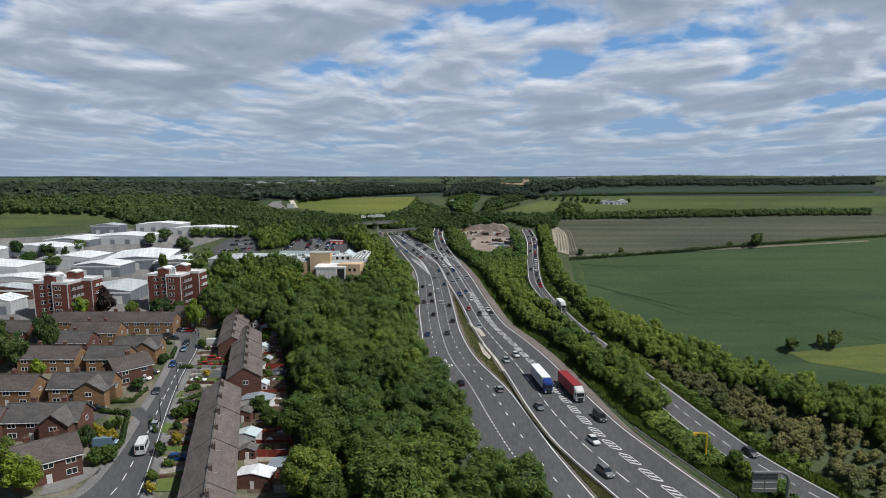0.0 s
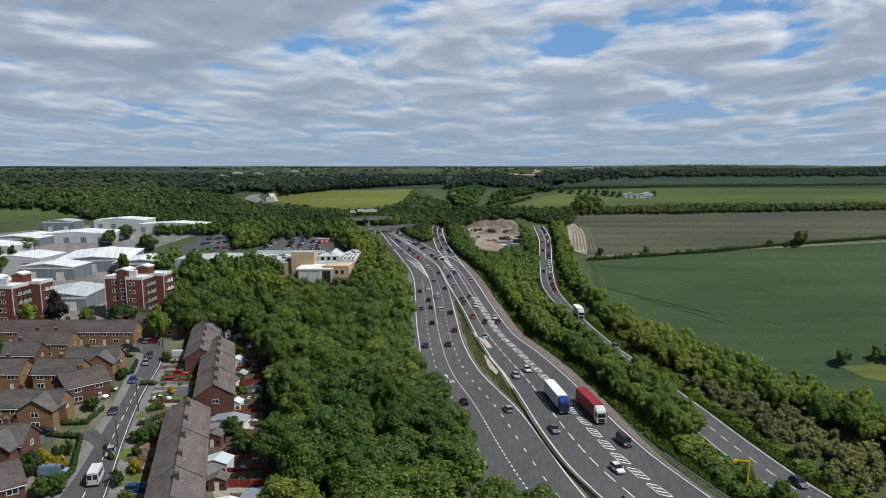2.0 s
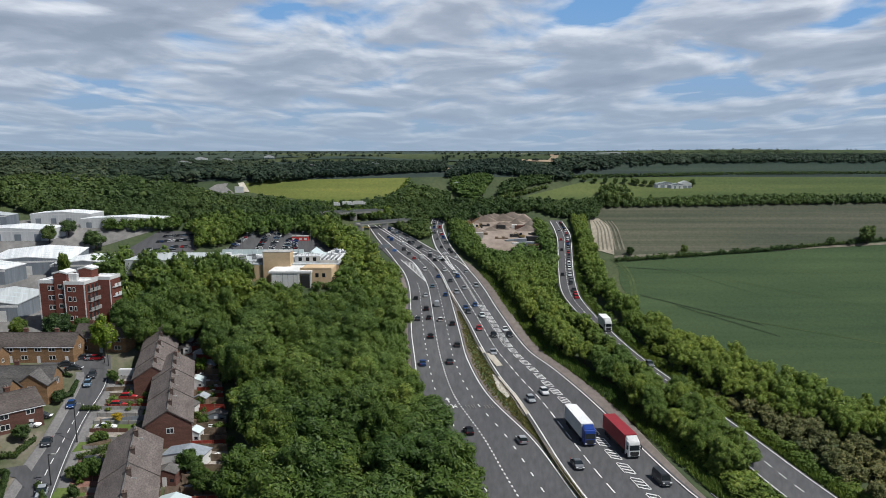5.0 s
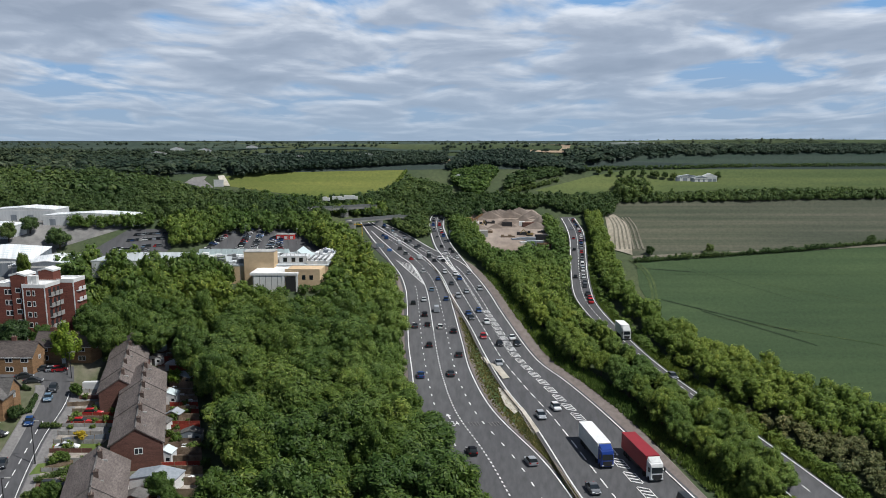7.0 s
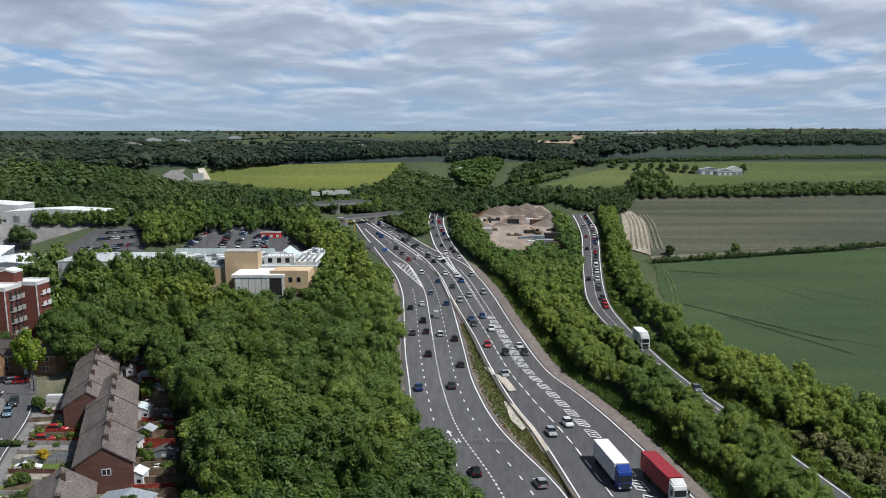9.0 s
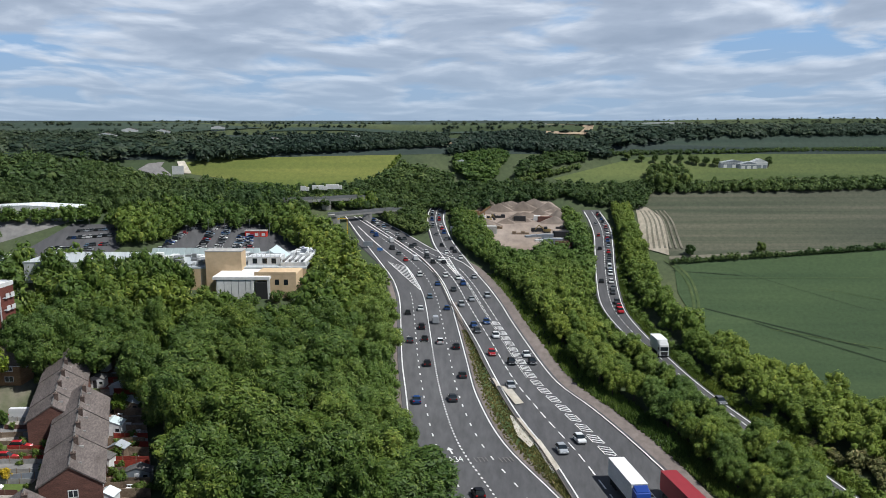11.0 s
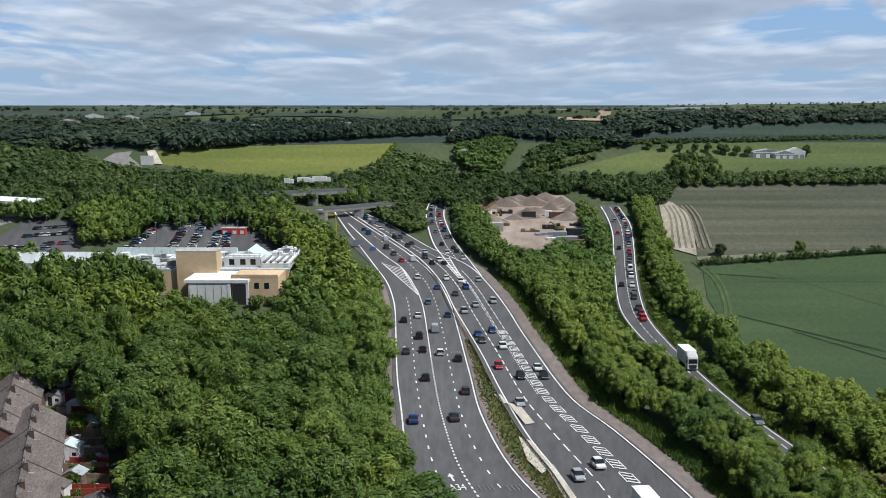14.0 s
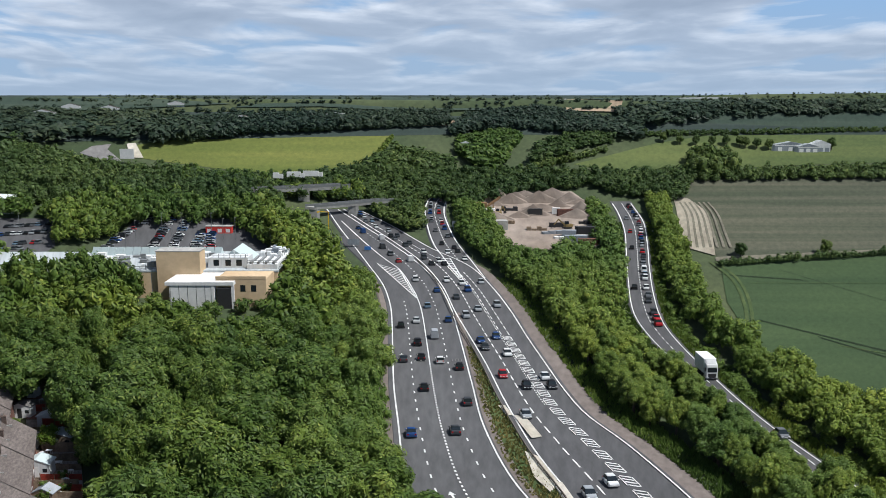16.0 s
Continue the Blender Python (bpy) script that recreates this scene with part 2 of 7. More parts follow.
# ---- fields ----
def field(name, dark, light, stretch, turn=0.0, tram=None, rough=0.95):
    m, nt, p = material(name, rough)
    g = nt.nodes.new("ShaderNodeNewGeometry")
    mp = nt.nodes.new("ShaderNodeMapping")
    mp.inputs["Scale"].default_value = stretch
    mp.inputs["Rotation"].default_value = (0, 0, radians(turn))
    nt.links.new(g.outputs["Position"], mp.inputs[0])
    n = nt.nodes.new("ShaderNodeTexNoise")
    n.inputs["Scale"].default_value, n.inputs["Detail"].default_value = 1.0, 5
    nt.links.new(mp.outputs[0], n.inputs["Vector"])
    c = ramp(nt, n.outputs["Fac"], [(0.32, dark), (0.68, light)])
    c = mix(nt, 0.6, c, ramp(nt, noise_of(nt, 1.8, 6, None, 0.7), [(0.3, (0.5, 0.53, 0.5)), (0.7, (1.15, 1.13, 1.1))]), 'MULTIPLY')
    c = mix(nt, 0.8, c, ramp(nt, noise_of(nt, 0.02, 3, (0.5, 1.6, 1)), [(0.35, (0.62, 0.68, 0.66)), (0.65, (1.2, 1.15, 1.02))]), 'MULTIPLY')
    nt.links.new(c, p.inputs["Base Color"])
    return m


M_WHEAT = field("green_wheat", (0.036, 0.066, 0.026), (0.054, 0.088, 0.035), (0.02, 0.3, 1), -14)
M_STONY = field("thin_crop_on_stony_soil", (0.05, 0.062, 0.040), (0.10, 0.10, 0.074), (0.015, 0.9, 1), 3)
M_MEADOW = field("bright_meadow", (0.085, 0.115, 0.024), (0.14, 0.155, 0.038), (0.03, 0.4, 1), 4)
M_PASTURE = field("pasture", (0.058, 0.088, 0.028), (0.105, 0.13, 0.042), (0.03, 0.4, 1), 2)
# Distance haze is put into this colour: far fields tinted blue-green.
M_HAZEFIELD = field("far_field", (0.03, 0.052, 0.042), (0.055, 0.078, 0.06), (0.03, 0.9, 1), 0)
M_PLOUGH = field("bare_field", (0.26, 0.20, 0.15), (0.36, 0.29, 0.22), (0.04, 0.7, 1), 0)

# The plain's base colour carries the blue of the hazy distance.
M_HAZEPLAIN = field("far_plain", (0.022, 0.038, 0.036), (0.045, 0.062, 0.056), (0.02, 1.2, 1), 0)
M_TRACK = surface("chalk_track", (0.26, 0.23, 0.17), (0.40, 0.36, 0.28), 0.25, 1.5, 0.95, 0.3)
patch("far_plain", [(-35999.0, 25427.8), (-50.0, 25427.8), (34114.3, 25427.8), (2766.5, 2062.0), (671.3, 2062.0), (-4.1, 2062.0), (-559.0, 1696.6), (-2402.0, 1696.6)], 0.3, M_HAZEPLAIN, "dark green farmland far across the valley")
patch("wheat_field", [(97.4, 478.3), (143.6, 500.0), (199.7, 528.0), (289.9, 584.1), (484.9, 680.4), (1399.4, 1015.4), (187.5, 136.1), (118.5, 166.2), (105.6, 188.6), (94.9, 206.2), (86.7, 229.2), (76.8, 267.2), (71.4, 307.0), (80.5, 388.2)], 0.2, M_WHEAT, "green wheat field with faint tractor lines beside the hedge")
patch("stony_field", [(134.8, 776.5), (172.3, 942.9), (771.1, 1082.0), (1595.8, 1157.9), (1443.8, 1047.6), (490.0, 687.5), (292.5, 589.3), (201.3, 532.3), (144.7, 503.8), (98.1, 481.8), (110.1, 573.9)], 0.2, M_STONY, "pale stony field with a thin young crop")
patch("farm_track", [(137.2, 808.4), (139.5, 765.3), (133.5, 685.0), (114.2, 575.3), (99.3, 495.8), (93.1, 522.9), (108.8, 625.4), (123.6, 719.3)], 0.5, M_TRACK, "white chalk farm track with worn ruts", "track")
patch("pasture_field", [(111.6, 1157.9), (270.8, 1692.3), (392.7, 2000.0), (669.7, 2129.0), (1622.1, 2275.9), (3368.9, 2444.4), (1716.2, 1245.3), (855.3, 1200.0), (360.0, 1178.6), (136.9, 1031.2)], 0.3, M_PASTURE, "light green pasture on a low hill")
patch("meadow", [(-377.3, 1602.0), (-378.8, 1976.9), (-267.9, 2221.5), (-144.7, 2329.6), (-85.0, 2062.0), (-63.9, 1028.4), (-92.9, 972.7), (-145.5, 1028.4), (-219.0, 1143.0), (-300.2, 1286.3)], 0.3, M_MEADOW, "sunlit yellow-green meadow")
patch("meadow", [(-351.1, 1107.7), (-391.6, 1286.3), (-417.0, 1470.8), (-324.9, 1180.6), (-318.4, 1090.9)], 0.3, M_PASTURE, "small sloping green meadow between trees")
patch("bare_field", [(-373.7, 1950.0), (-300.5, 2329.6), (-172.8, 2780.7), (20.5, 3014.1), (16.4, 2407.7), (-86.3, 2329.6), (-209.0, 2187.7)], 0.6, M_PLOUGH, "narrow strip of bare brown field")
patch("far_field", [(-786.6, 4844.0), (-913.5, 8137.8), (-695.9, 18778.2), (1314.0, 14885.6), (331.3, 4145.0), (-149.3, 4028.7), (-462.8, 4844.0)], 0.6, M_HAZEFIELD, "distant striped green field")
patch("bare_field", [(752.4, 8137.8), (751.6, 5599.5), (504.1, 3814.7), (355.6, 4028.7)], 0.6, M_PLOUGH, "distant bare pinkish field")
patch("far_field", [(474.9, 3146.2), (885.4, 4145.0), (1477.4, 4537.9), (3260.9, 4844.0), (1429.1, 2123.0), (734.6, 2256.4), (551.3, 2580.8)], 0.6, M_HAZEFIELD, "distant dark green crop field")
patch("far_field", [(1060.8, 10522.9), (3226.7, 18778.2), (28372.4, 87145.6), (-274652.7, -408000.0), (4920.5, 7309.4), (2379.8, 7309.4), (962.2, 5599.5)], 0.6, M_HAZEFIELD, "distant blue-green field near the horizon")
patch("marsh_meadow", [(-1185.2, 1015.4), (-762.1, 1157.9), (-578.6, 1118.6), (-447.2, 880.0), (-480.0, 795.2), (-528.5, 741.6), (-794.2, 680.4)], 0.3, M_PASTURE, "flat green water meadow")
patch("far_field", [(-4381.4, 8137.8), (-3024.2, 9177.9), (-1831.5, 8137.8), (-909.3, 5599.5), (-1138.9, 4268.2), (-2608.0, 4844.0)], 0.6, M_HAZEFIELD, "distant field among woods")

# ---- main road ----
A_LEFT = [(10.9, 112.8), (5.1, 136.1), (0.9, 159.0), (-2.7, 185.9), (-5.8, 208.2), (-8.8, 252.1), (-10.4, 276.4), (-11.8, 305.8), (-14.7, 368.6), (-16.9, 397.1), (-20.0, 425.3), (-25.9, 463.8), (-35.1, 522.9), (-47.2, 599.3), (-60.9, 691.6)]
A_RIGHT = [(28.9, 112.8), (24.8, 133.9), (21.9, 154.2), (18.6, 176.0), (11.0, 208.2), (6.9, 243.6), (5.3, 281.8), (3.3, 334.3), (1.0, 383.3), (-3.8, 435.7), (-12.0, 487.4), (-22.2, 538.6), (-38.0, 612.0), (-55.1, 691.6)]
B_LEFT = [(33.6, 112.8), (26.7, 136.1), (23.4, 155.3), (18.7, 201.8), (14.9, 228.1), (11.5, 263.7), (8.9, 299.4), (5.8, 334.3), (2.7, 368.6), (-1.2, 420.4), (-8.8, 479.3), (-20.0, 538.6), (-35.5, 612.0), (-53.3, 698.4)]
B_RIGHT = [(52.9, 112.8), (47.5, 132.0), (43.1, 150.0), (35.3, 205.3), (30.4, 233.7), (26.0, 253.0), (23.9, 271.2), (21.7, 302.6), (19.7, 334.3), (17.9, 368.6), (14.2, 416.7), (8.1, 466.8), (-6.3, 522.9), (-25.2, 612.0), (-46.3, 698.4)]
C_LEFT = [(12.5, 368.6), (4.8, 435.7), (-0.8, 490.7), (-4.6, 532.6), (-7.9, 599.3), (-10.4, 678.6), (-9.7, 757.3), (-6.2, 790.6)]
C_RIGHT = [(17.9, 368.6), (14.2, 416.7), (9.3, 479.3), (4.4, 542.7), (1.1, 612.0), (-0.8, 678.6), (0.4, 749.4), (3.7, 790.6)]
D_LEFT = [(68.3, 112.8), (63.2, 127.4), (59.5, 146.7), (57.8, 169.2), (56.9, 222.8), (54.6, 241.5), (52.9, 268.6), (50.9, 296.3), (49.8, 334.3), (51.0, 368.6), (58.8, 435.7), (68.9, 513.6), (78.3, 587.0), (86.5, 669.1), (92.8, 749.4)]
D_RIGHT = [(75.5, 112.8), (70.4, 129.9), (67.4, 151.0), (65.0, 176.0), (60.2, 221.1), (58.2, 239.5), (56.5, 264.7), (55.7, 292.1), (55.4, 326.7), (56.5, 354.9), (61.3, 399.3), (70.0, 463.8), (79.9, 532.6), (92.3, 625.4), (101.2, 726.6)]
E_LEFT = [(-14.2, 383.3), (-16.9, 410.7), (-21.6, 442.4), (-30.2, 485.8), (-39.3, 532.6), (-47.0, 566.2)]
E_RIGHT = [(-8.6, 383.3), (-10.6, 416.7), (-16.8, 453.6), (-26.7, 495.8), (-36.0, 536.6), (-44.0, 570.7)]
NEAR, FAR = (0.0, 112.8)[1], (-1.4, 698.4)[1]


def f_(line, off=0.0):
    return lambda y: curve_at(line, y) + off


def road(name, left, right, y0, y1, label, pad=0.6, mat=None, pad_r=None, h=0.30):
    ob = part(name, strip(f_(left, -pad), f_(right, pad if pad_r is None else pad_r), y0, y1, h, 90, 0.5), mat or M_ASPHALT, None, label, False, "structure")
    return tagged(ob, category="road")


road_a = road("road_northbound", A_LEFT, A_RIGHT, NEAR, FAR, "grey asphalt dual carriageway with four marked lanes", 1.0)
road_b = road("road_southbound", B_LEFT, B_RIGHT, NEAR, FAR, "grey asphalt carriageway with a hatched strip between lanes", 1.0, pad_r=0.8)
road_c = road("slip_road", C_LEFT, C_RIGHT, (-0.8, 388.5)[1], (-1.6, 790.6)[1], "asphalt slip road joining the main carriageway", 0.6, h=0.34)
road_d = road("side_road", D_LEFT, D_RIGHT, NEAR, (-1.5, 749.4)[1], "two-lane asphalt side road between hedges", 0.5)
road_e = road("exit_slip", E_LEFT, E_RIGHT, (-0.8, 399.3)[1], (-1.1, 566.2)[1], "asphalt exit slip road", 0.5, h=0.32)
shoulder = part("road_shoulder", strip(f_(B_RIGHT, 0.7), lambda y: curve_at(B_RIGHT, y) + 4.2 * min(1, max(0.25, (y - 110) / 90)), NEAR, (-0.9, 479.3)[1], 0.22, 80, 0.4), M_SHOULDER, None, "worn pinkish-grey paved road shoulder", False, "structure")
tagged(shoulder, category="road")
shoulder_a = part("road_shoulder", strip(f_(A_LEFT, -2.6), f_(A_LEFT, -0.9), (-0.4, 201.8)[1], (-0.9, 435.7)[1], 0.22, 60, 0.4), M_SHOULDER, None, "narrow bare earth edge beside the carriageway", False, "structure")
tagged(shoulder_a, category="road")
median = part("median_grass", strip(f_(A_RIGHT, 0.8), f_(B_LEFT, -0.8), NEAR, (-0.7, 334.3)[1], 0.26, 80), M_VERGE, None, "strip of rough grass between the carriageways", False, "structure")
tagged(median, category="verge")
median_edge = part("median_earth", strip(f_(A_RIGHT, 0.5), f_(A_RIGHT, 2.0), NEAR, (-0.7, 368.6)[1], 0.33, 80), M_SHOULDER, None, "bare earth edge of the central strip", False, "structure")
tagged(median_edge, category="verge")

HM = 0.40
lines = [("edge_line", line_of(f_(A_LEFT), NEAR, FAR, HM, 0.3), road_a),
         ("edge_line", line_of(f_(A_RIGHT), NEAR, FAR, HM, 0.3), road_a),
         ("edge_line", line_of(f_(B_LEFT), NEAR, FAR, HM, 0.3), road_b),
         ("edge_line", line_of(f_(B_RIGHT), NEAR, FAR, HM + 0.06, 0.3), road_b),
         ("edge_line", line_of(f_(C_LEFT), (-0.9, 435.7)[1], (-1.5, 782.0)[1], HM + 0.06, 0.3), road_c),
         ("edge_line", line_of(f_(C_RIGHT), (-0.9, 435.7)[1], (-1.5, 782.0)[1], HM + 0.06, 0.3), road_c),
         ("edge_line", line_of(f_(D_LEFT), NEAR, (-1.4, 734.1)[1], HM, 0.25), road_d),
         ("edge_line", line_of(f_(D_RIGHT), NEAR, (-1.4, 734.1)[1], HM, 0.25), road_d),
         ("lane_line", line_of(between(A_LEFT, A_RIGHT, 0.25), NEAR, (-0.8, 388.5)[1], HM, 0.28, 2, 5.2), road_a),
         ("lane_line", line_of(between(A_LEFT, A_RIGHT, 0.5), NEAR, (-0.6, 299.4)[1], HM, 0.32, 1, 1), road_a),
         ("lane_line", line_of(between(A_LEFT, A_RIGHT, 0.5), (-0.6, 299.4)[1], (-0.8, 401.6)[1], HM, 0.26), road_a),
         ("lane_line", line_of(between(A_LEFT, A_RIGHT, 0.75), NEAR, (-1.1, 575.3)[1], HM, 0.28, 2, 5.2), road_a),
         ("lane_line", line_of(between(B_LEFT, B_RIGHT, 0.30), NEAR, (-1.2, 625.4)[1], HM, 0.28, 4.5, 2.6), road_b),
         ("lane_line", line_of(between(C_LEFT, C_RIGHT, 0.5), (-0.9, 479.3)[1], (-1.5, 773.6)[1], HM + 0.06, 0.25, 3, 4), road_c),
         ("lane_line", line_of(between(D_LEFT, D_RIGHT, 0.5), NEAR, (-1.4, 734.1)[1], HM, 0.22, 3, 3), road_d)]
for nm, geo, par in lines:
    part(nm, geo, M_WHITE, par)


# ---- sky with broken cloud, on a glowing wall 45 m behind the hills to fit the view ----
def sky_wall():
    v, f = [], []
    y1 = site(0, 60000)[1] + 45
    n = 48
    for i in range(n + 1):
        a = radians(-62 + 124 * i / n)
        x, y = 640 * math.sin(a), y1 - 640 * (1 - math.cos(a)) * 0.1
        v += [(x, y, site(0, 60000)[2] - 60), (x, y, site(0, 60000)[2] + 150)]
    for i in range(n):
        f.append((2 * i, 2 * i + 1, 2 * i + 3, 2 * i + 2))
    return v, f


def cloud_material():
    m, nt, p = material("cloudy_sky")
    nt.nodes.remove(p)
    L_, N = nt.links, nt.nodes

    def calc(op, a, b=None):
        k = N.new("ShaderNodeMath")
        k.operation = op
        for s, q in zip(k.inputs, (a, b)):
            if q is None:
                continue
            if isinstance(q, (int, float)):
                s.default_value = q
            else:
                L_.new(q, s)
        return k.outputs[0]
    g = N.new("ShaderNodeNewGeometry")
    sp = N.new("ShaderNodeSeparateXYZ")
    L_.new(g.outputs["Position"], sp.inputs[0])
    z0 = site(0, 60000)[2] - 19.5
    e = calc('MAXIMUM', calc('SUBTRACT', sp.outputs[2], z0), 0.0)
    dist = calc('DIVIDE', 65.0, calc('ADD', e, 9.0))
    cb = N.new("ShaderNodeCombineXYZ")
    L_.new(calc('MULTIPLY', calc('MULTIPLY', sp.outputs[0], calc('SQRT', dist)), 0.0145), cb.inputs[0])
    L_.new(calc('MULTIPLY', calc('LOGARITHM', dist, 2.718), 2.2), cb.inputs[1])
    n1 = N.new("ShaderNodeTexNoise")
    n1.inputs["Scale"].default_value, n1.inputs["Detail"].default_value, n1.inputs["Roughness"].default_value = 1.7, 6, 0.5
    L_.new(cb.outputs[0], n1.inputs["Vector"])
    n1.inputs["Distortion"].default_value = 0.3
    cb2 = N.new("ShaderNodeVectorMath")
    cb2.operation = 'ADD'
    cb2.inputs[1].default_value = (0.02, -0.11, 0)
    L_.new(cb.outputs[0], cb2.inputs[0])
    n2 = N.new("ShaderNodeTexNoise")
    n2.inputs["Scale"].default_value, n2.inputs["Detail"].default_value, n2.inputs["Roughness"].default_value = 1.7, 6, 0.5
    L_.new(cb2.outputs[0], n2.inputs["Vector"])
    n2.inputs["Distortion"].default_value = 0.3
    n3 = N.new("ShaderNodeTexNoise")
    n3.inputs["Scale"].default_value, n3.inputs["Detail"].default_value, n3.inputs["Roughness"].default_value = 0.55, 3, 0.5
    L_.new(cb.outputs[0], n3.inputs["Vector"])
    body = calc('ADD', n1.outputs["Fac"], calc('MULTIPLY', calc('SUBTRACT', n3.outputs["Fac"], 0.5), 0.5))
    cover = ramp(nt, body, [(0.36, (0, 0, 0)), (0.41, (0.55, 0.55, 0.55)), (0.47, (1, 1, 1))])
    top = calc('MULTIPLY', calc('SUBTRACT', n1.outputs["Fac"], n2.outputs["Fac"]), 2.3)
    thick = calc('MULTIPLY', calc('SUBTRACT', body, 0.5), -1.5)
    lit = calc('ADD', calc('ADD', top, thick), 0.5)
    shade = ramp(nt, lit, [(0.16, (0.34, 0.39, 0.47)), (0.45, (0.45, 0.50, 0.58)), (0.60, (0.62, 0.66, 0.72)), (0.80, (0.88, 0.90, 0.93))])
    blue = ramp(nt, calc('DIVIDE', e, 65.0), [(0.0, (0.36, 0.48, 0.62)), (0.4, (0.25, 0.45, 0.72)), (1.0, (0.14, 0.33, 0.66))])
    c = mix(nt, cover, blue, shade)
    haze = ramp(nt, calc('DIVIDE', e, 65.0), [(0.0, (0.8,) * 3), (0.25, (0.25,) * 3), (0.55, (0.0,) * 3)])
    c = mix(nt, haze, c, (0.36, 0.46, 0.57))
    em = N.new("ShaderNodeEmission")
    L_.new(c, em.inputs[0])
    L_.new(em.outputs[0], N["Material Output"].inputs[0])
    return m


sky = part("backdrop", sky_wall(), cloud_material(), None, "broken white and grey cloud with gaps of blue sky", True, "structure")
tagged(sky, category="sky")


# ---- trees ----
def crown_shape(seed, lumps, quads, leaf, flat=1.0):
    """A crown about 1 wide in radius and from 0 to 2 high: many leaf sprays round several boughs, and a dense heart."""
    r = np.random.RandomState(seed)
    cs, rs = [(0, 0, 1.0)], [0.6]
    for i in range(lumps):
        a, z = r.uniform(0, 6.283), r.uniform(-0.7, 0.95)
        q = math.sqrt(max(0.04, 1 - z * z)) * r.uniform(0.5, 0.82)
        cs.append((q * math.cos(a), q * math.sin(a), 1 + z * 0.7 * flat * r.uniform(0.85, 1.12)))
        rs.append(r.uniform(0.13, 0.30) * (24.0 / max(lumps, 24)) ** 0.25)
    cs, rs = np.array(cs), np.array(rs)
    w = rs ** 2 / (rs ** 2).sum()
    k = r.choice(len(rs), quads * 2, p=w)
    d = r.normal(size=(quads * 2, 3))
    d /= np.linalg.norm(d, axis=1)[:, None]
    p = cs[k] + d * rs[k][:, None] * r.uniform(0.8, 1.22, (quads * 2, 1))
    inside = np.zeros(len(p), bool)
    for c, q in zip(cs, rs):
        inside |= np.linalg.norm(p - c, axis=1) < q * 0.8
    p, d = p[~inside][:quads], d[~inside][:quads]
    m = len(p)
    nrm = d + r.normal(size=(m, 3)) * 0.35 + np.array([0, 0, 0.45])
    nrm /= np.linalg.norm(nrm, axis=1)[:, None]
    t = np.cross(nrm, r.normal(size=(m, 3)))
    t /= np.linalg.norm(t, axis=1)[:, None]
    b = np.cross(nrm, t)
    s = leaf * r.uniform(0.6, 1.3, (m, 1))
    v = np.stack([p - t * s, p - b * s * 0.36 - t * s * 0.15, p + t * s, p + b * s * 0.36 - t * s * 0.15], 1).reshape(-1, 3)
    f = np.arange(m * 4).reshape(-1, 4)
    # heart
    hv, hf = [], []
    for c, q in zip(cs, rs):
        n0 = len(hv)
        for i in range(1, 4):
            for j in range(6):
                th, ph = math.pi * i / 4, 2 * math.pi * (j + 0.5 * (i % 2)) / 6
                hv.append((c[0] + q * 0.74 * math.sin(th) * math.cos(ph), c[1] + q * 0.74 * math.sin(th) * math.sin(ph), c[2] + q * 0.74 * math.cos(th)))
        hv += [(c[0], c[1], c[2] + q * 0.74), (c[0], c[1], c[2] - q * 0.74)]
        for i in range(2):
            for j in range(6):
                hf.append((n0 + i * 6 + j, n0 + (i + 1) * 6 + j, n0 + (i + 1) * 6 + (j + 1) % 6, n0 + i * 6 + (j + 1) % 6))
        for j in range(6):
            hf.append((n0 + 18, n0 + j, n0 + (j + 1) % 6))
            hf.append((n0 + 19, n0 + 12 + (j + 1) % 6, n0 + 12 + j))
    return v, f, np.array(hv), hf


def crown_mesh(name, shape, mat):
    v, f, hv, hf = shape
    n = len(v)
    return mesh_of(name, v.tolist() + hv.tolist(), f.tolist() + [tuple(i + n for i in q) for q in hf], mat)


def trunk_mesh():
    g = [tube((0, 0, 0), (0.02, 0.01, 0.5), 0.075, 0.06, 6), tube((0.02, 0.01, 0.5), (0.0, 0.0, 1.1), 0.06, 0.03, 6)]
    for i in range(5):
        a = i * 2.4
        g.append(tube((0.01, 0.0, 0.4 + 0.08 * i), (0.5 * math.cos(a), 0.5 * math.sin(a), 0.85 + 0.1 * i), 0.035, 0.012, 5))
    return mesh_of("trunk", *join(*g), M_BARK)


def inside(poly, x, y):
    c, n = False, len(poly)
    for i in range(n):
        (x0, y0), (x1, y1) = poly[i], poly[i - 1]
        if (y0 > y) != (y1 > y) and x < (x1 - x0) * (y - y0) / (y1 - y0) + x0:
            c = not c
    return c


def scatter(poly, gap, seed, most=4000):
    """Places in a polygon, no two nearer than gap."""
    r = random.Random(seed)
    xs, ys = [p[0] for p in poly], [p[1] for p in poly]
    cells, out = {}, []
    tries = int((max(xs) - min(xs)) * (max(ys) - min(ys)) / gap ** 2 * 4)
    for _ in range(min(tries, 26000)):
        x, y = r.uniform(min(xs), max(xs)), r.uniform(min(ys), max(ys))
        i, j = int(x // gap), int(y // gap)
        if not inside(poly, x, y):
            continue
        if any((x - px) ** 2 + (y - py) ** 2 < gap * gap for a in (-1, 0, 1) for b in (-1, 0, 1) for px, py in cells.get((i + a, j + b), ())):
            continue
        cells.setdefault((i, j), []).append((x, y))
        out.append((x, y))
        if len(out) >= most:
            break
    return out


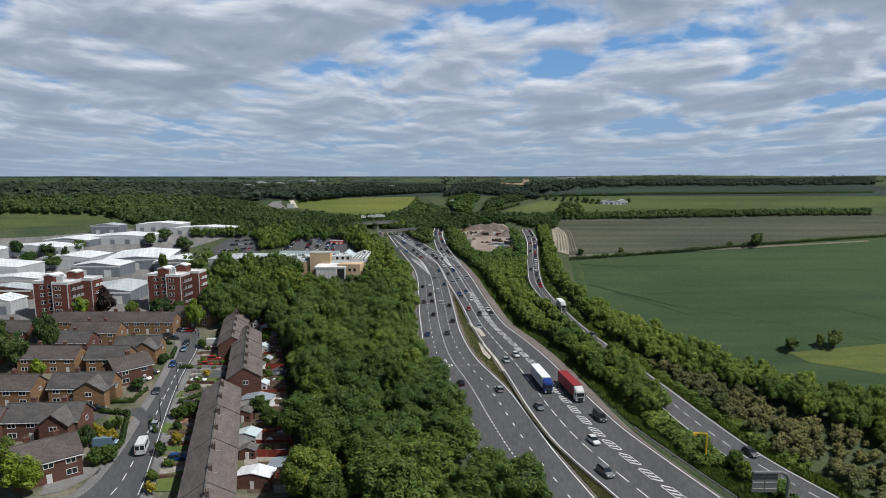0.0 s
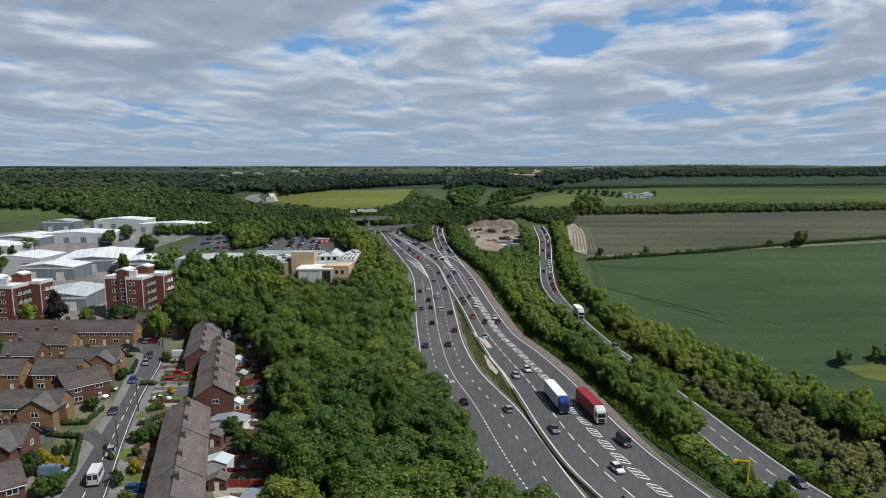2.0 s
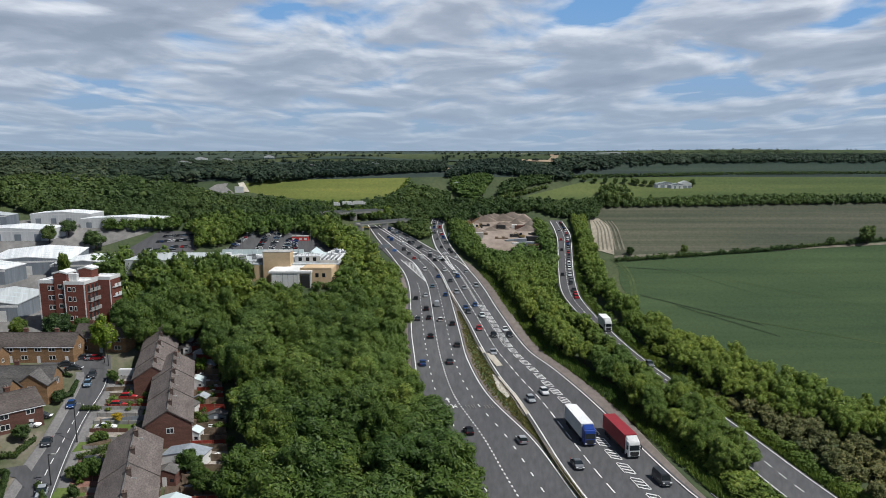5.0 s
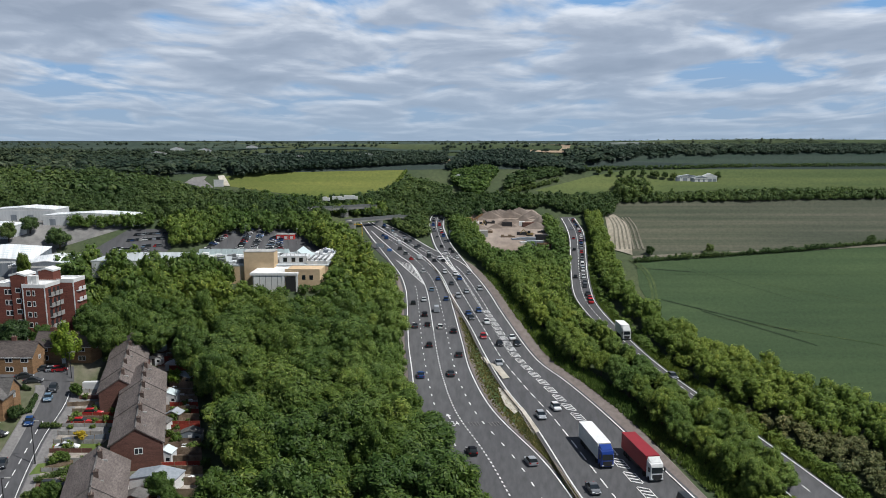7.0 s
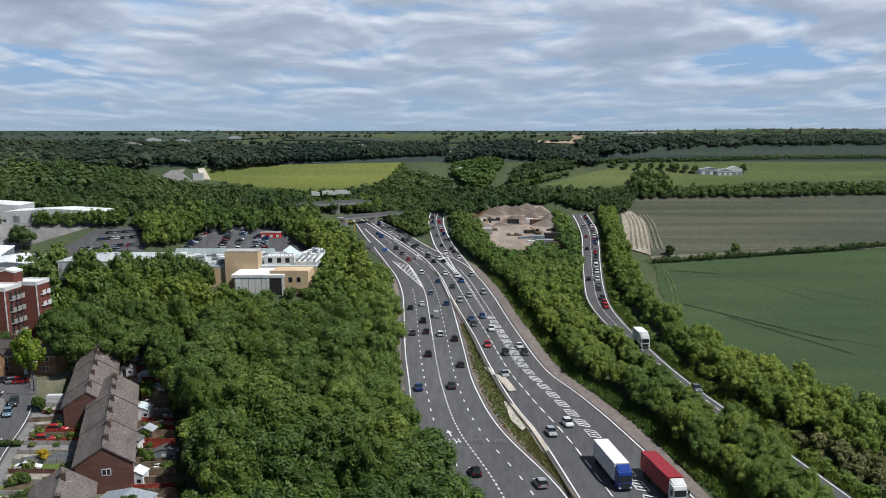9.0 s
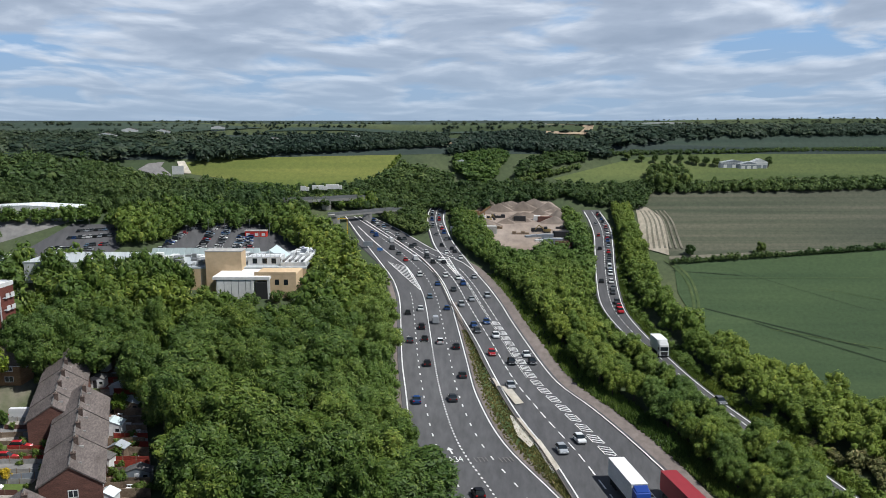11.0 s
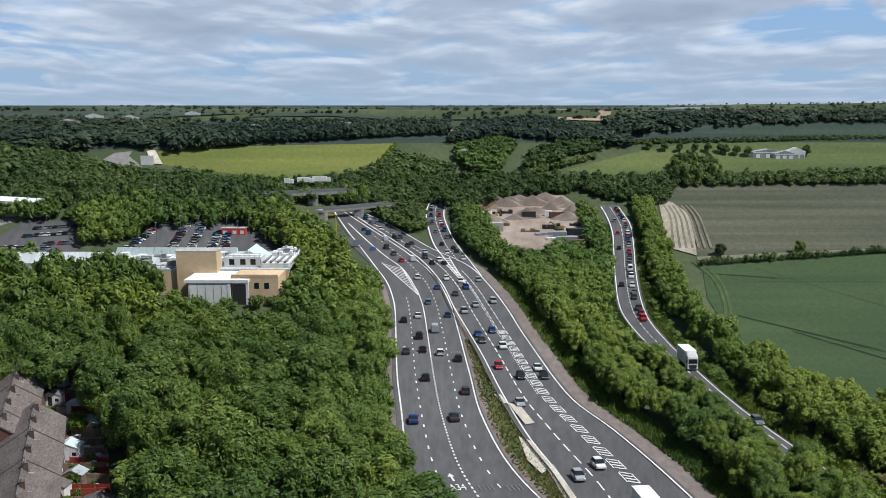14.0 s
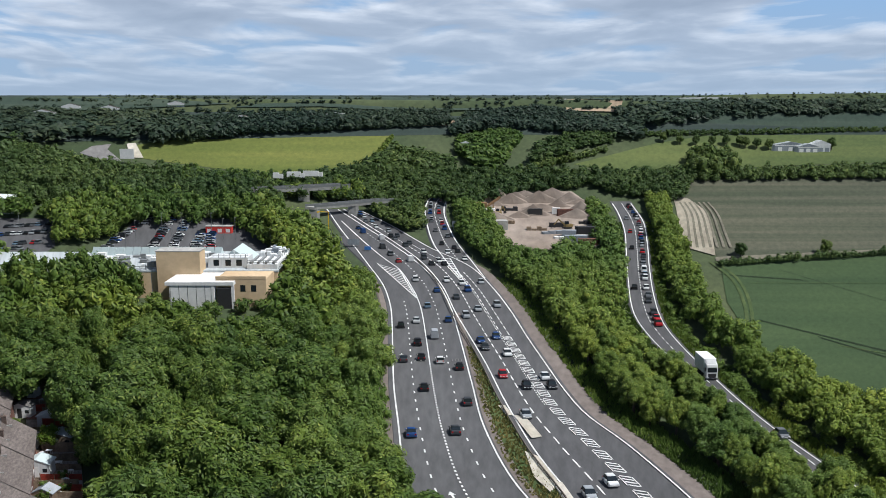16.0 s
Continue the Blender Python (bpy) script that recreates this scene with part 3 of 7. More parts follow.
CROWNS = [crown_mesh("crown", crown_shape(10 + i, 64, 7000, 0.058), M_LEAF) for i in range(6)]
CROWNS_DARK = [crown_mesh("crown", crown_shape(30 + i, 34, 1900, 0.085), M_LEAF_DARK) for i in range(3)]
CROWNS_OLIVE = [crown_mesh("crown", crown_shape(130 + i, 46, 5000, 0.066), M_LEAF_OLIVE) for i in range(4)]
TRUNK = trunk_mesh()
MED = [crown_shape(70 + i, 24, 1300, 0.092) for i in range(5)]
MID = [crown_shape(170 + i, 14, 480, 0.13) for i in range(5)]
TINY = [crown_shape(110 + i, 4, 60, 0.3) for i in range(5)]
SMALL = [crown_shape(50 + i, 8, 200, 0.16) for i in range(5)]
FLAT = 0.75     # crowns flattened in depth, following the squeezed plan


def tree(x, y, w, h, r, label, crowns=None, group="", category="tree", low=0.12):
    """A tree with a crown w metres wide and its top h metres up."""
    ob = thing("tree", x, y, label, category, group)
    s = size(y)
    ob.rotation_euler = (0, 0, r.uniform(-0.5, 0.5))
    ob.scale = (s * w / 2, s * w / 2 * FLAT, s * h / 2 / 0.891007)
    c = new("crown", r.choice(crowns or CROWNS))
    c.parent = ob
    c.location, c.scale = (0, 0, 2 * low), (1, 1, (1 - low) * 1.12)
    c.rotation_euler = (0, 0, r.uniform(0, 6.28))
    t = new("trunk", TRUNK)
    t.parent = ob
    return ob


HEART = {}


def heart_faces(hf):
    HEART[len(hf)] = np.array([q for q in hf if len(q) == 4]), np.array([q for q in hf if len(q) == 3])
    return HEART[len(hf)]


def quick_mesh(name, V, Q, T, mat):
    """A mesh from arrays of points, four-sided and three-sided faces."""
    me = bpy.data.meshes.new(name)
    me.vertices.add(len(V))
    me.vertices.foreach_set("co", V.astype(np.float32).ravel())
    me.loops.add(Q.size + T.size)
    me.loops.foreach_set("vertex_index", np.concatenate([Q.ravel(), T.ravel()]).astype(np.int32))
    me.polygons.add(len(Q) + len(T))
    me.polygons.foreach_set("loop_start", np.concatenate([np.arange(len(Q)) * 4, Q.size + np.arange(len(T)) * 3]).astype(np.int32))
    me.materials.append(mat)
    me.update(calc_edges=True)
    return me


def woodland(name, places, w, h, seed, mat, label, spread=0.3, group="", shapes=None):
    """Many trees in one mesh."""
    r = np.random.RandomState(seed)
    V, Q, T, n = [], [], [], 0
    for x, y in places:
        v, f, hv, hf = (MID if shapes is MED and y > 300 else shapes or (TINY if y > 1000 else SMALL))[r.randint(5)]
        k, s = r.uniform(1 - spread, 1 + spread), size(y)
        kh = k * r.uniform(0.85, 1.2)
        a = r.uniform(0, 6.28)
        q = np.concatenate([v, hv])
        q = np.stack([q[:, 0] * math.cos(a) - q[:, 1] * math.sin(a), (q[:, 0] * math.sin(a) + q[:, 1] * math.cos(a)) * FLAT, q[:, 2]], 1)
        o = site(x, y, far_hill(x, y) if y > 3000 else 0.0)
        V.append(q * np.array([w / 2 * k * s, w / 2 * k * s, h / 2 * kh * s / 0.891007]) + np.array(o))
        Q.append(f + n)
        m = n + len(v)
        hq, ht = HEART[len(hf)] if len(hf) in HEART else heart_faces(hf)
        Q.append(hq + m)
        T.append(ht + m)
        n += len(q)
    V = np.concatenate(V)
    o = V[0].copy()
    ob = new(name, quick_mesh(name, V - o, np.concatenate(Q), np.concatenate(T), mat))
    ob.location = o
    return tagged(ob, label, "trees", group, "stuff")


BELT = [(-74.2, 567.0), (-33.6, 440.0), (-18.8, 333.3), (-13.7, 268.3), (-11.4, 215.7), (-6.1, 186.4), (0.1, 154.9), (7.7, 127.9), (12.3, 112.2), (14.0, 95.7), (10.7, 80.3), (-16.4, 80.3), (-22.0, 97.3), (-27.0, 113.4), (-32.3, 132.5), (-35.9, 150.7), (-38.8, 169.2), (-44.2, 193.0), (-55.5, 222.7), (-73.5, 255.8), (-91.9, 253.5), (-104.8, 275.0), (-126.1, 333.3), (-127.3, 384.6), (-88.6, 369.1), (-67.5, 325.4), (-48.3, 309.0), (-43.2, 354.8), (-48.8, 440.0)]
r_belt = random.Random(4)
belt = scatter(BELT, 7.2, 1)
belt.sort(key=lambda q: q[1])
belt = [q for q in belt if not (-84 < q[0] < -52 and 338 < q[1] < 384)]
edge = [q for q in belt if q[1] > 175 and curve_at(A_LEFT, q[1]) - q[0] < 15]
mature = [q for q in belt if q not in edge]
for x, y in mature[:105]:
    k = r_belt.choice((0.85, 1.0, 1.1, 1.25, 1.4))
    tree(x, y, 11.6 * k, 11.8 * r_belt.uniform(0.75, 1.22), r_belt, "full dark green broadleaf tree in the dense belt beside the road", CROWNS, "tree belt beside the road")
woodland("woodland", mature[105:], 11.5, 11.5, 3, M_LEAF, "dense green broadleaf wood behind the houses", shapes=MED)
for x, y in edge[:25]:
    k = r_belt.uniform(0.75, 1.2)
    tree(x, y, 9.5 * k, 9.0 * k, r_belt, "light green young tree at the edge of the carriageway", CROWNS_OLIVE, "tree belt beside the road")
fill = [(curve_at(A_LEFT, y) - r_belt.uniform(4.5, 17), y) for y in [60.0 / r_belt.uniform(60.0 / 430, 60.0 / 185) for _ in range(150)]]
woodland("woodland", edge[25:] + fill, 6.5, 7.0, 13, M_LEAF_OLIVE, "light green young trees along the carriageway", shapes=MED)
woodland("woodland", [(-139 + 3.4 * i, 398 + r_belt.uniform(-6, 4)) for i in range(15)] + [(-120 + 4 * i, 380 + r_belt.uniform(-5, 5)) for i in range(9)], 10, 12.0, 14, M_LEAF, "dark green trees hiding the wall of the store", shapes=MED)
woodland("woodland", [(-80, 372), (-76, 366), (-71, 363), (-55, 368), (-51, 374), (-49, 383), (-62, 359), (-67, 358)], 6, 4.6, 15, M_LEAF, "low green trees in front of the store entrance", shapes=MED)
ISLAND = [(11.0, 672.2), (13.2, 517.1), (24.7, 411.6), (31.7, 295.1), (34.3, 242.0), (38.5, 195.2), (44.3, 163.5), (47.9, 139.1), (50.5, 121.7), (52.3, 103.4), (55.3, 105.2), (53.4, 124.7), (52.8, 139.7), (52.2, 161.3), (48.7, 186.2), (44.7, 221.6), (38.7, 263.0), (40.5, 318.4), (48.3, 390.3), (49.2, 454.9), (31.4, 454.9), (22.8, 491.9), (19.7, 636.8)]
isl = [q for q in scatter(ISLAND, 3.7, 2) if q[0] > curve_at(B_RIGHT, q[1]) + 8.5 or q[1] > 400]
for x, y in sorted(isl, key=lambda q: q[1])[:45]:
    k = r_belt.uniform(0.7, 1.25)
    tree(x, y, 6.5 * k, 6.5 * k, r_belt, "bushy green tree on the bank between two roads", CROWNS_OLIVE, "trees between the roads")
if len(isl) > 45:
    woodland("woodland", sorted(isl, key=lambda q: q[1])[45:], 6.5, 6.5, 7, M_LEAF_OLIVE, "green trees between the roads", shapes=MED)
HEDGE = [(122.4, 756.2), (91.3, 526.1), (73.1, 390.3), (67.2, 327.0), (70.8, 263.0), (83.2, 220.0), (93.0, 198.4), (102.9, 177.9), (116.6, 157.1), (113.2, 136.0), (100.9, 136.0), (90.9, 157.1), (83.5, 177.9), (73.8, 195.2), (61.4, 228.3), (55.2, 268.9), (56.8, 327.0), (64.2, 390.3), (85.1, 526.1), (110.0, 728.9)]
hed = sorted([q for q in scatter(HEDGE, 3.7, 5) if q[1] > 420 or q[0] > curve_at(D_RIGHT, q[1]) + 6.5], key=lambda q: q[1])
for x, y in hed[:35]:
    k = r_belt.uniform(0.7, 1.2)
    tree(x, y, 7.0 * k, 6.5 * k, r_belt, "dark green tree in the tall hedge beside the field", CROWNS, "tall field hedge")
if hed[35:]:
    woodland("woodland", hed[35:], 7, 6.5, 8, M_LEAF_OLIVE, "green trees of the tall field hedge", shapes=MED)
SCRUB = [(63.0, 212.7), (74.2, 196.3), (82.0, 174.8), (88.9, 153.7), (99.6, 134.3), (84.9, 109.1), (76.6, 112.9), (73.7, 131.5), (69.9, 151.9), (67.0, 177.2)]
scr = sorted([q for q in scatter(SCRUB, 2.6, 6) if q[0] > curve_at(D_RIGHT, q[1]) + 4.5], key=lambda q: q[1])
woodland("scrub", scr, 3.8, 3.0, 9, M_SCRUB, "mixed grey-green scrub and bushes on the road bank", 0.45, shapes=MID)

for i in range(16):
    y = 158 + 46 * (i + 0.5) / 16
    tree(curve_at(D_LEFT, y) - r_belt.uniform(0.5, 4.5), y, r_belt.uniform(5.5, 8.0), r_belt.uniform(5.5, 8.0), r_belt, "leafy green tree crowding the edge of the side road", CROWNS_OLIVE, "trees between the roads")
for i in range(8):
    y = 100 + 46 * (i + 0.5) / 8
    tree(curve_at(D_LEFT, y) - r_belt.uniform(2.0, 6.0), y, r_belt.uniform(3.5, 5.5), r_belt.uniform(3.0, 4.8), r_belt, "low bushy tree beside the side road", CROWNS_OLIVE, "trees between the roads")
for i in range(14):
    y = 207 + 90 * (i + 0.5) / 14
    tree(curve_at(D_LEFT, y) - r_belt.uniform(3.5, 7.0), y, r_belt.uniform(4.5, 6.5), r_belt.uniform(4.0, 6.0), r_belt, "bushy green tree on the bank between two roads", CROWNS_OLIVE, "trees between the roads")

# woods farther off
# Leaf colour for far woods, with aerial haze painted in as a bluer green.
M_LEAF_HAZE = leaves("far_leaves", (0.015, 0.030, 0.022), (0.034, 0.056, 0.040), (0.065, 0.090, 0.058))
WOODS = [
    ("slip_west", [(-34.7, 670.0), (-14.7, 744.1), (-13.2, 676.1), (-11.0, 590.0), (-17.1, 585.0)], 7, 6, 5.5, M_LEAF_DARK, "dark trees between the main road and the slip road"),
    ("slip_east", [(7.7, 792.0), (20.5, 809.4), (17.4, 676.1), (20.1, 523.8), (19.2, 460.2), (13.5, 482.0), (11.2, 509.5), (6.6, 580.0), (5.0, 640.0)], 6.5, 6, 4.5, M_LEAF, "green trees between the slip road and the yard"),
    ("park_trees", [(-197.0, 676.1), (-171.4, 729.4), (-149.4, 641.0), (-136.1, 538.9), (-153.3, 531.2)], 10, 11, 8, M_LEAF, "tall green trees between two car parks"),
    ("estate_trees", [(-262, 640), (-200, 652), (-176, 668), (-180, 700), (-262, 672)], 10, 9, 8, M_LEAF, "green trees in front of the cream warehouse"),
    ("store_wood", [(-183.9, 520.0), (-200.5, 589.7), (-199.6, 657.5), (-164.8, 742.9), (-84.0, 689.2), (-44.4, 520.0), (-68.1, 520.0), (-97.3, 615.1), (-139.0, 602.1), (-160.3, 520.0), (-147.3, 457.6), (-148.5, 436.6)], 9, 10, 9, M_LEAF, "green wood round the car park"),
    ("junction_wood", [(-166.4, 817.1), (-118.9, 907.9), (-60.5, 1040.0), (42.0, 1003.5), (187.9, 1003.5), (129.0, 742.9), (104.0, 783.6), (93.9, 853.7), (32.8, 783.6), (17.1, 672.9), (13.7, 715.0), (-9.5, 742.9), (-16.5, 672.9), (-18.3, 628.6), (-30.7, 689.2), (-57.5, 752.6), (-99.8, 762.7), (-151.3, 742.9)], 9, 8, 9, M_LEAF_DARK, "dark wood round the road junction"),
    ("valley_wood", [(-368.6, 1003.5), (-497.5, 1545.9), (-278.6, 1079.2), (-115.2, 880.0), (-86.0, 706.2), (-160.6, 724.1), (-227.3, 706.2), (-316.3, 783.6), (-410.0, 829.0), (-440.8, 907.9)], 10, 10, 9, M_LEAF_DARK, "mixed green wood in the valley"),
    ("left_wood", [(-1664.0, 1545.9), (-1140.8, 1733.3), (-838.9, 1906.7), (-525.9, 1634.3), (-350.3, 1003.5), (-443.2, 880.0), (-519.1, 1003.5), (-710.3, 1079.2), (-1043.5, 969.5)], 17, 14, 17, M_LEAF_DARK, "dark broadleaf wood beyond the meadows"),
    ("left_far_wood", [(-4451.2, 3813.3), (-3136.0, 4400.0), (-2097.3, 4766.7), (-776.5, 3813.3), (-509.2, 1972.4), (-525.9, 1634.3), (-811.9, 1845.2), (-1235.4, 1733.3), (-1804.5, 1545.9)], 36, 17, 30, M_LEAF_HAZE, "far woods across the valley"),
    ("hill_clump_a", [(-60.5, 974.4), (-65.8, 1178.8), (-51.1, 1380.2), (-9.9, 1271.6), (5.1, 1080.3), (2.5, 952.9), (-35.3, 952.9)], 12, 10, 12, M_LEAF_DARK, "dark clump of trees on the hill"),
    ("hill_clump_b", [(9.6, 1410.3), (24.3, 1855.8), (100.8, 2167.0), (105.7, 1855.8), (61.5, 1323.7), (41.4, 1028.7), (27.7, 1080.3)], 13, 10, 13, M_LEAF, "leafy trees round the hill farm"),
    ("hill_clump_c", [(72.8, 1137.3), (102.5, 1474.7), (176.6, 1910.7), (243.7, 1968.9), (208.1, 1664.6), (148.7, 1474.7), (100.3, 1223.4)], 13, 10, 13, M_LEAF_DARK, "dark trees beside the pasture"),
    ("yard_edge", [(77.9, 724.7), (78.6, 659.4), (66.4, 527.3), (56.8, 439.3), (54.6, 451.4), (60.7, 527.3), (70.2, 643.3)], 6.5, 6, 5, M_LEAF_OLIVE, "green trees between the yard and the side road"),
    ("yard_front", [(22.2, 477.6), (35.5, 495.6), (53.2, 507.0), (56.4, 439.3), (49.3, 376.5), (38.3, 337.9), (28.6, 399.4), (20.4, 439.3)], 6.5, 6, 4.5, M_LEAF_OLIVE, "bushy trees in front of the gravel yard"),
    ("ridge_wood", [(9.5, 2019.0), (62.0, 3592.3), (322.2, 4501.9), (363.7, 2988.6), (343.6, 2409.9), (270.0, 1839.9), (227.8, 2086.7), (112.1, 2409.9)], 24, 16, 22, M_LEAF_HAZE, "dark wood along the ridge"),
    ("meadow_wood", [(-367.5, 1603.0), (-461.8, 2409.9), (-509.3, 3306.1), (-283.2, 3592.3), (1.9, 3592.3), (1.4, 2612.2), (-176.3, 2236.7), (-301.2, 1955.6), (-335.9, 1645.3)], 24, 20, 20, M_LEAF_HAZE, "dark strip of wood behind the meadow"),
    ("farm_wood", [(511.5, 3932.9), (1036.6, 4852.9), (2062.5, 6334.9), (5354.5, 7954.2), (2826.1, 4198.2), (1204.3, 3699.1), (706.2, 3306.1), (333.6, 2409.9)], 40, 24, 40, M_LEAF_HAZE, "dark belt of far trees"),
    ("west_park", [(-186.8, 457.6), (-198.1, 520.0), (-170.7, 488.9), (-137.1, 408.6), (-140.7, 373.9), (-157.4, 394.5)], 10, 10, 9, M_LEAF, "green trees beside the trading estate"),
    ("far_hedges", [(-1588.1, 3491.6), (-772.1, 3139.3), (-537.8, 3491.6), (-371.2, 2409.9), (-439.5, 1787.1), (-758.4, 1667.4)], 34, 16, 44, M_LEAF_HAZE, "scattered far woods in the valley"),
    ("round_clump", [(176.2, 960.0), (226.8, 1224.5), (268.5, 1358.1), (251.7, 1178.1), (213.2, 975.1), (188.7, 938.3)], 12, 14, 11, M_LEAF_DARK, "round clump of dark trees at the field edge"),
    ("field_hedge", [(100.2, 883.9), (149.2, 988.2), (352.9, 1084.1), (780.2, 1159.0), (696.0, 1033.9), (308.1, 946.3), (137.0, 907.8), (102.8, 790.1)], 8, 7, 8, M_LEAF_DARK, "dark hedge across the fields"),
]
for nm, poly, w, h, gap, mat, label in WOODS:
    pts = scatter(poly, gap, len(label), 1500)
    if nm in ("store_wood", "west_park"):
        pts = [q for q in pts if not (-207 < q[0] < -150 and 452 < q[1] < 650)]
    if pts:
        woodland("woodland", pts, w * 1.2, h, len(nm), mat, label)

# far copses and hedgerows in drifts below the horizon
r_far = random.Random(15)
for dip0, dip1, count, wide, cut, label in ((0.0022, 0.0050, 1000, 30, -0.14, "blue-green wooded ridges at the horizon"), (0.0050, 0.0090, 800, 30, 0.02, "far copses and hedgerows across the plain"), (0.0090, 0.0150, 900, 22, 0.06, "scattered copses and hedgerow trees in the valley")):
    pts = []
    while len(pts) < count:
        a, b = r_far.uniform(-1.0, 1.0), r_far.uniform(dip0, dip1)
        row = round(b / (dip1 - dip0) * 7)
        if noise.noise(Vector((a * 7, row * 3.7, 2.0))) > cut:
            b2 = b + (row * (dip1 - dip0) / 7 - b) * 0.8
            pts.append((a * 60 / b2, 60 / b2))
    woodland("far_trees", pts, wide, wide * 0.55, 12 + count, M_LEAF_HAZE, label, 0.35, "", TINY)

r_e = random.Random(23)
pts = []
for _ in range(330):
    y = 60.0 / r_e.uniform(60.0 / (-1.1, 575.3)[1], 60.0 / (0.0, 125.7)[1])
    pts.append((curve_at(D_LEFT, y) - r_e.uniform(3.6, 8.0), y))
woodland("bushes", pts, 4.2, 2.4, 61, M_LEAF_OLIVE, "low green bushes crowding the side road", 0.4, "", SMALL)
pts = []
for _ in range(260):
    y = 60.0 / r_e.uniform(60.0 / (-1.1, 575.3)[1], 60.0 / (0.0, 125.7)[1])
    pts.append((curve_at(D_RIGHT, y) + r_e.uniform(2.5, 6.0), y))
woodland("bushes", pts, 2.6, 1.4, 62, M_LEAF_OLIVE, "low green bushes along the far side of the road", 0.4, "", SMALL)


# ---- building materials ----
M_TILE = surface("brown_roof_tiles", (0.115, 0.095, 0.085), (0.19, 0.16, 0.145), 0.25, 2.2, 0.85, 0.5, stretch=(1, 1, 3), grit=0.95)
M_TILE_GREY = surface("grey_roof_tiles", (0.10, 0.095, 0.09), (0.17, 0.16, 0.15), 0.3, 2.2, 0.85, 0.5, stretch=(1, 1, 3), grit=0.95)
M_BRICK_RED = surface("red_brick", (0.13, 0.06, 0.045), (0.20, 0.095, 0.07), 0.4, 4, 0.9, 0.3, stretch=(1, 1, 4), grit=0.95)
M_BRICK_ORANGE = surface("orange_brick", (0.25, 0.145, 0.07), (0.36, 0.215, 0.11), 0.4, 4, 0.9, 0.3, stretch=(1, 1, 4), grit=0.95)
M_STACK = surface("sooty_brick", (0.085, 0.06, 0.05), (0.15, 0.105, 0.085), 0.6, 4, 0.9, 0.3, grit=0.9)
M_TOWER = surface("tower_brick", (0.17, 0.055, 0.04), (0.235, 0.08, 0.055), 0.3, 4, 0.9, 0.2, stretch=(1, 1, 5), grit=0.95)
M_PAINT = surface("white_paint", (0.66, 0.66, 0.64), (0.82, 0.82, 0.80), 0.5, 3, 0.5, 0, grit=0.2)
M_CONCRETE = surface("concrete", (0.30, 0.29, 0.27), (0.45, 0.44, 0.41), 0.2, 2, 0.9, 0.2)
M_METALROOF = surface("pale_metal_roof", (0.62, 0.64, 0.64), (0.82, 0.83, 0.82), 0.3, 0.8, 0.45, 0.1, stretch=(6, 0.3, 1), grit=0.35)
M_GREYROOF = surface("grey_metal_roof", (0.36, 0.39, 0.40), (0.52, 0.55, 0.55), 0.3, 0.8, 0.45, 0.1, stretch=(6, 0.3, 1), grit=0.35)
M_CLAD = surface("grey_cladding", (0.20, 0.23, 0.26), (0.30, 0.33, 0.36), 0.3, 3, 0.5, 0.2, stretch=(6, 6, 0.3), grit=0.35)
M_CLADWHITE = surface("white_cladding", (0.58, 0.60, 0.60), (0.75, 0.76, 0.75), 0.3, 3, 0.5, 0.2, stretch=(6, 6, 0.3), grit=0.3)
M_BEIGE = surface("beige_panels", (0.55, 0.40, 0.24), (0.68, 0.52, 0.33), 0.2, 1.5, 0.7, 0.1, grit=0.25)
# Plain dark paint; also stands in for shade in entrance and balcony recesses.
M_DARK = paint("dark_opening", (0.03, 0.03, 0.032), 0.6)
M_BLUE = paint("blue_sheet", (0.05, 0.16, 0.42), 0.4)
M_SIGNRED = paint("red_sheet", (0.55, 0.05, 0.04), 0.4)
M_YELLOW = paint("yellow_paint", (0.75, 0.45, 0.02), 0.5)
M_STEEL = paint("galvanised_steel", (0.24, 0.25, 0.25), 0.6, 0.3)
M_TIMBER = surface("fence_timber", (0.16, 0.11, 0.07), (0.34, 0.26, 0.18), 1, 5, 0.9, 0.3, random_by="object")
M_REDWOOD = surface("red_stained_timber", (0.26, 0.035, 0.02), (0.38, 0.06, 0.035), 1, 4, 0.8, 0.2, random_by="object")
M_GARDEN = surface("garden_ground", (0.05, 0.075, 0.02), (0.23, 0.20, 0.155), 0.16, 0.9, 0.95, 0.3)
M_YARD = surface("yard_concrete", (0.13, 0.13, 0.125), (0.26, 0.25, 0.235), 0.12, 1.0, 0.9, 0.1)
M_LAWN = surface("lawn", (0.07, 0.12, 0.02), (0.13, 0.17, 0.04), 0.3, 2, 0.95, 0.2)
M_GLASS, g_nt, g_p = material("window_glass", 0.08)
g_p.inputs["Base Color"].default_value = (0.02, 0.026, 0.03, 1)
g_p.inputs["Specular IOR Level"].default_value = 0.8
M_SKYLIGHT, k_nt, k_p = material("roof_glass", 0.2)
k_p.inputs["Base Color"].default_value = (0.5, 0.58, 0.58, 1)
M_YELLOWLEAF = leaves("golden_leaves", (0.16, 0.13, 0.01), (0.34, 0.27, 0.02), (0.5, 0.4, 0.05))
M_PURPLE = leaves("purple_leaves", (0.012, 0.008, 0.010), (0.03, 0.018, 0.022), (0.06, 0.035, 0.04))


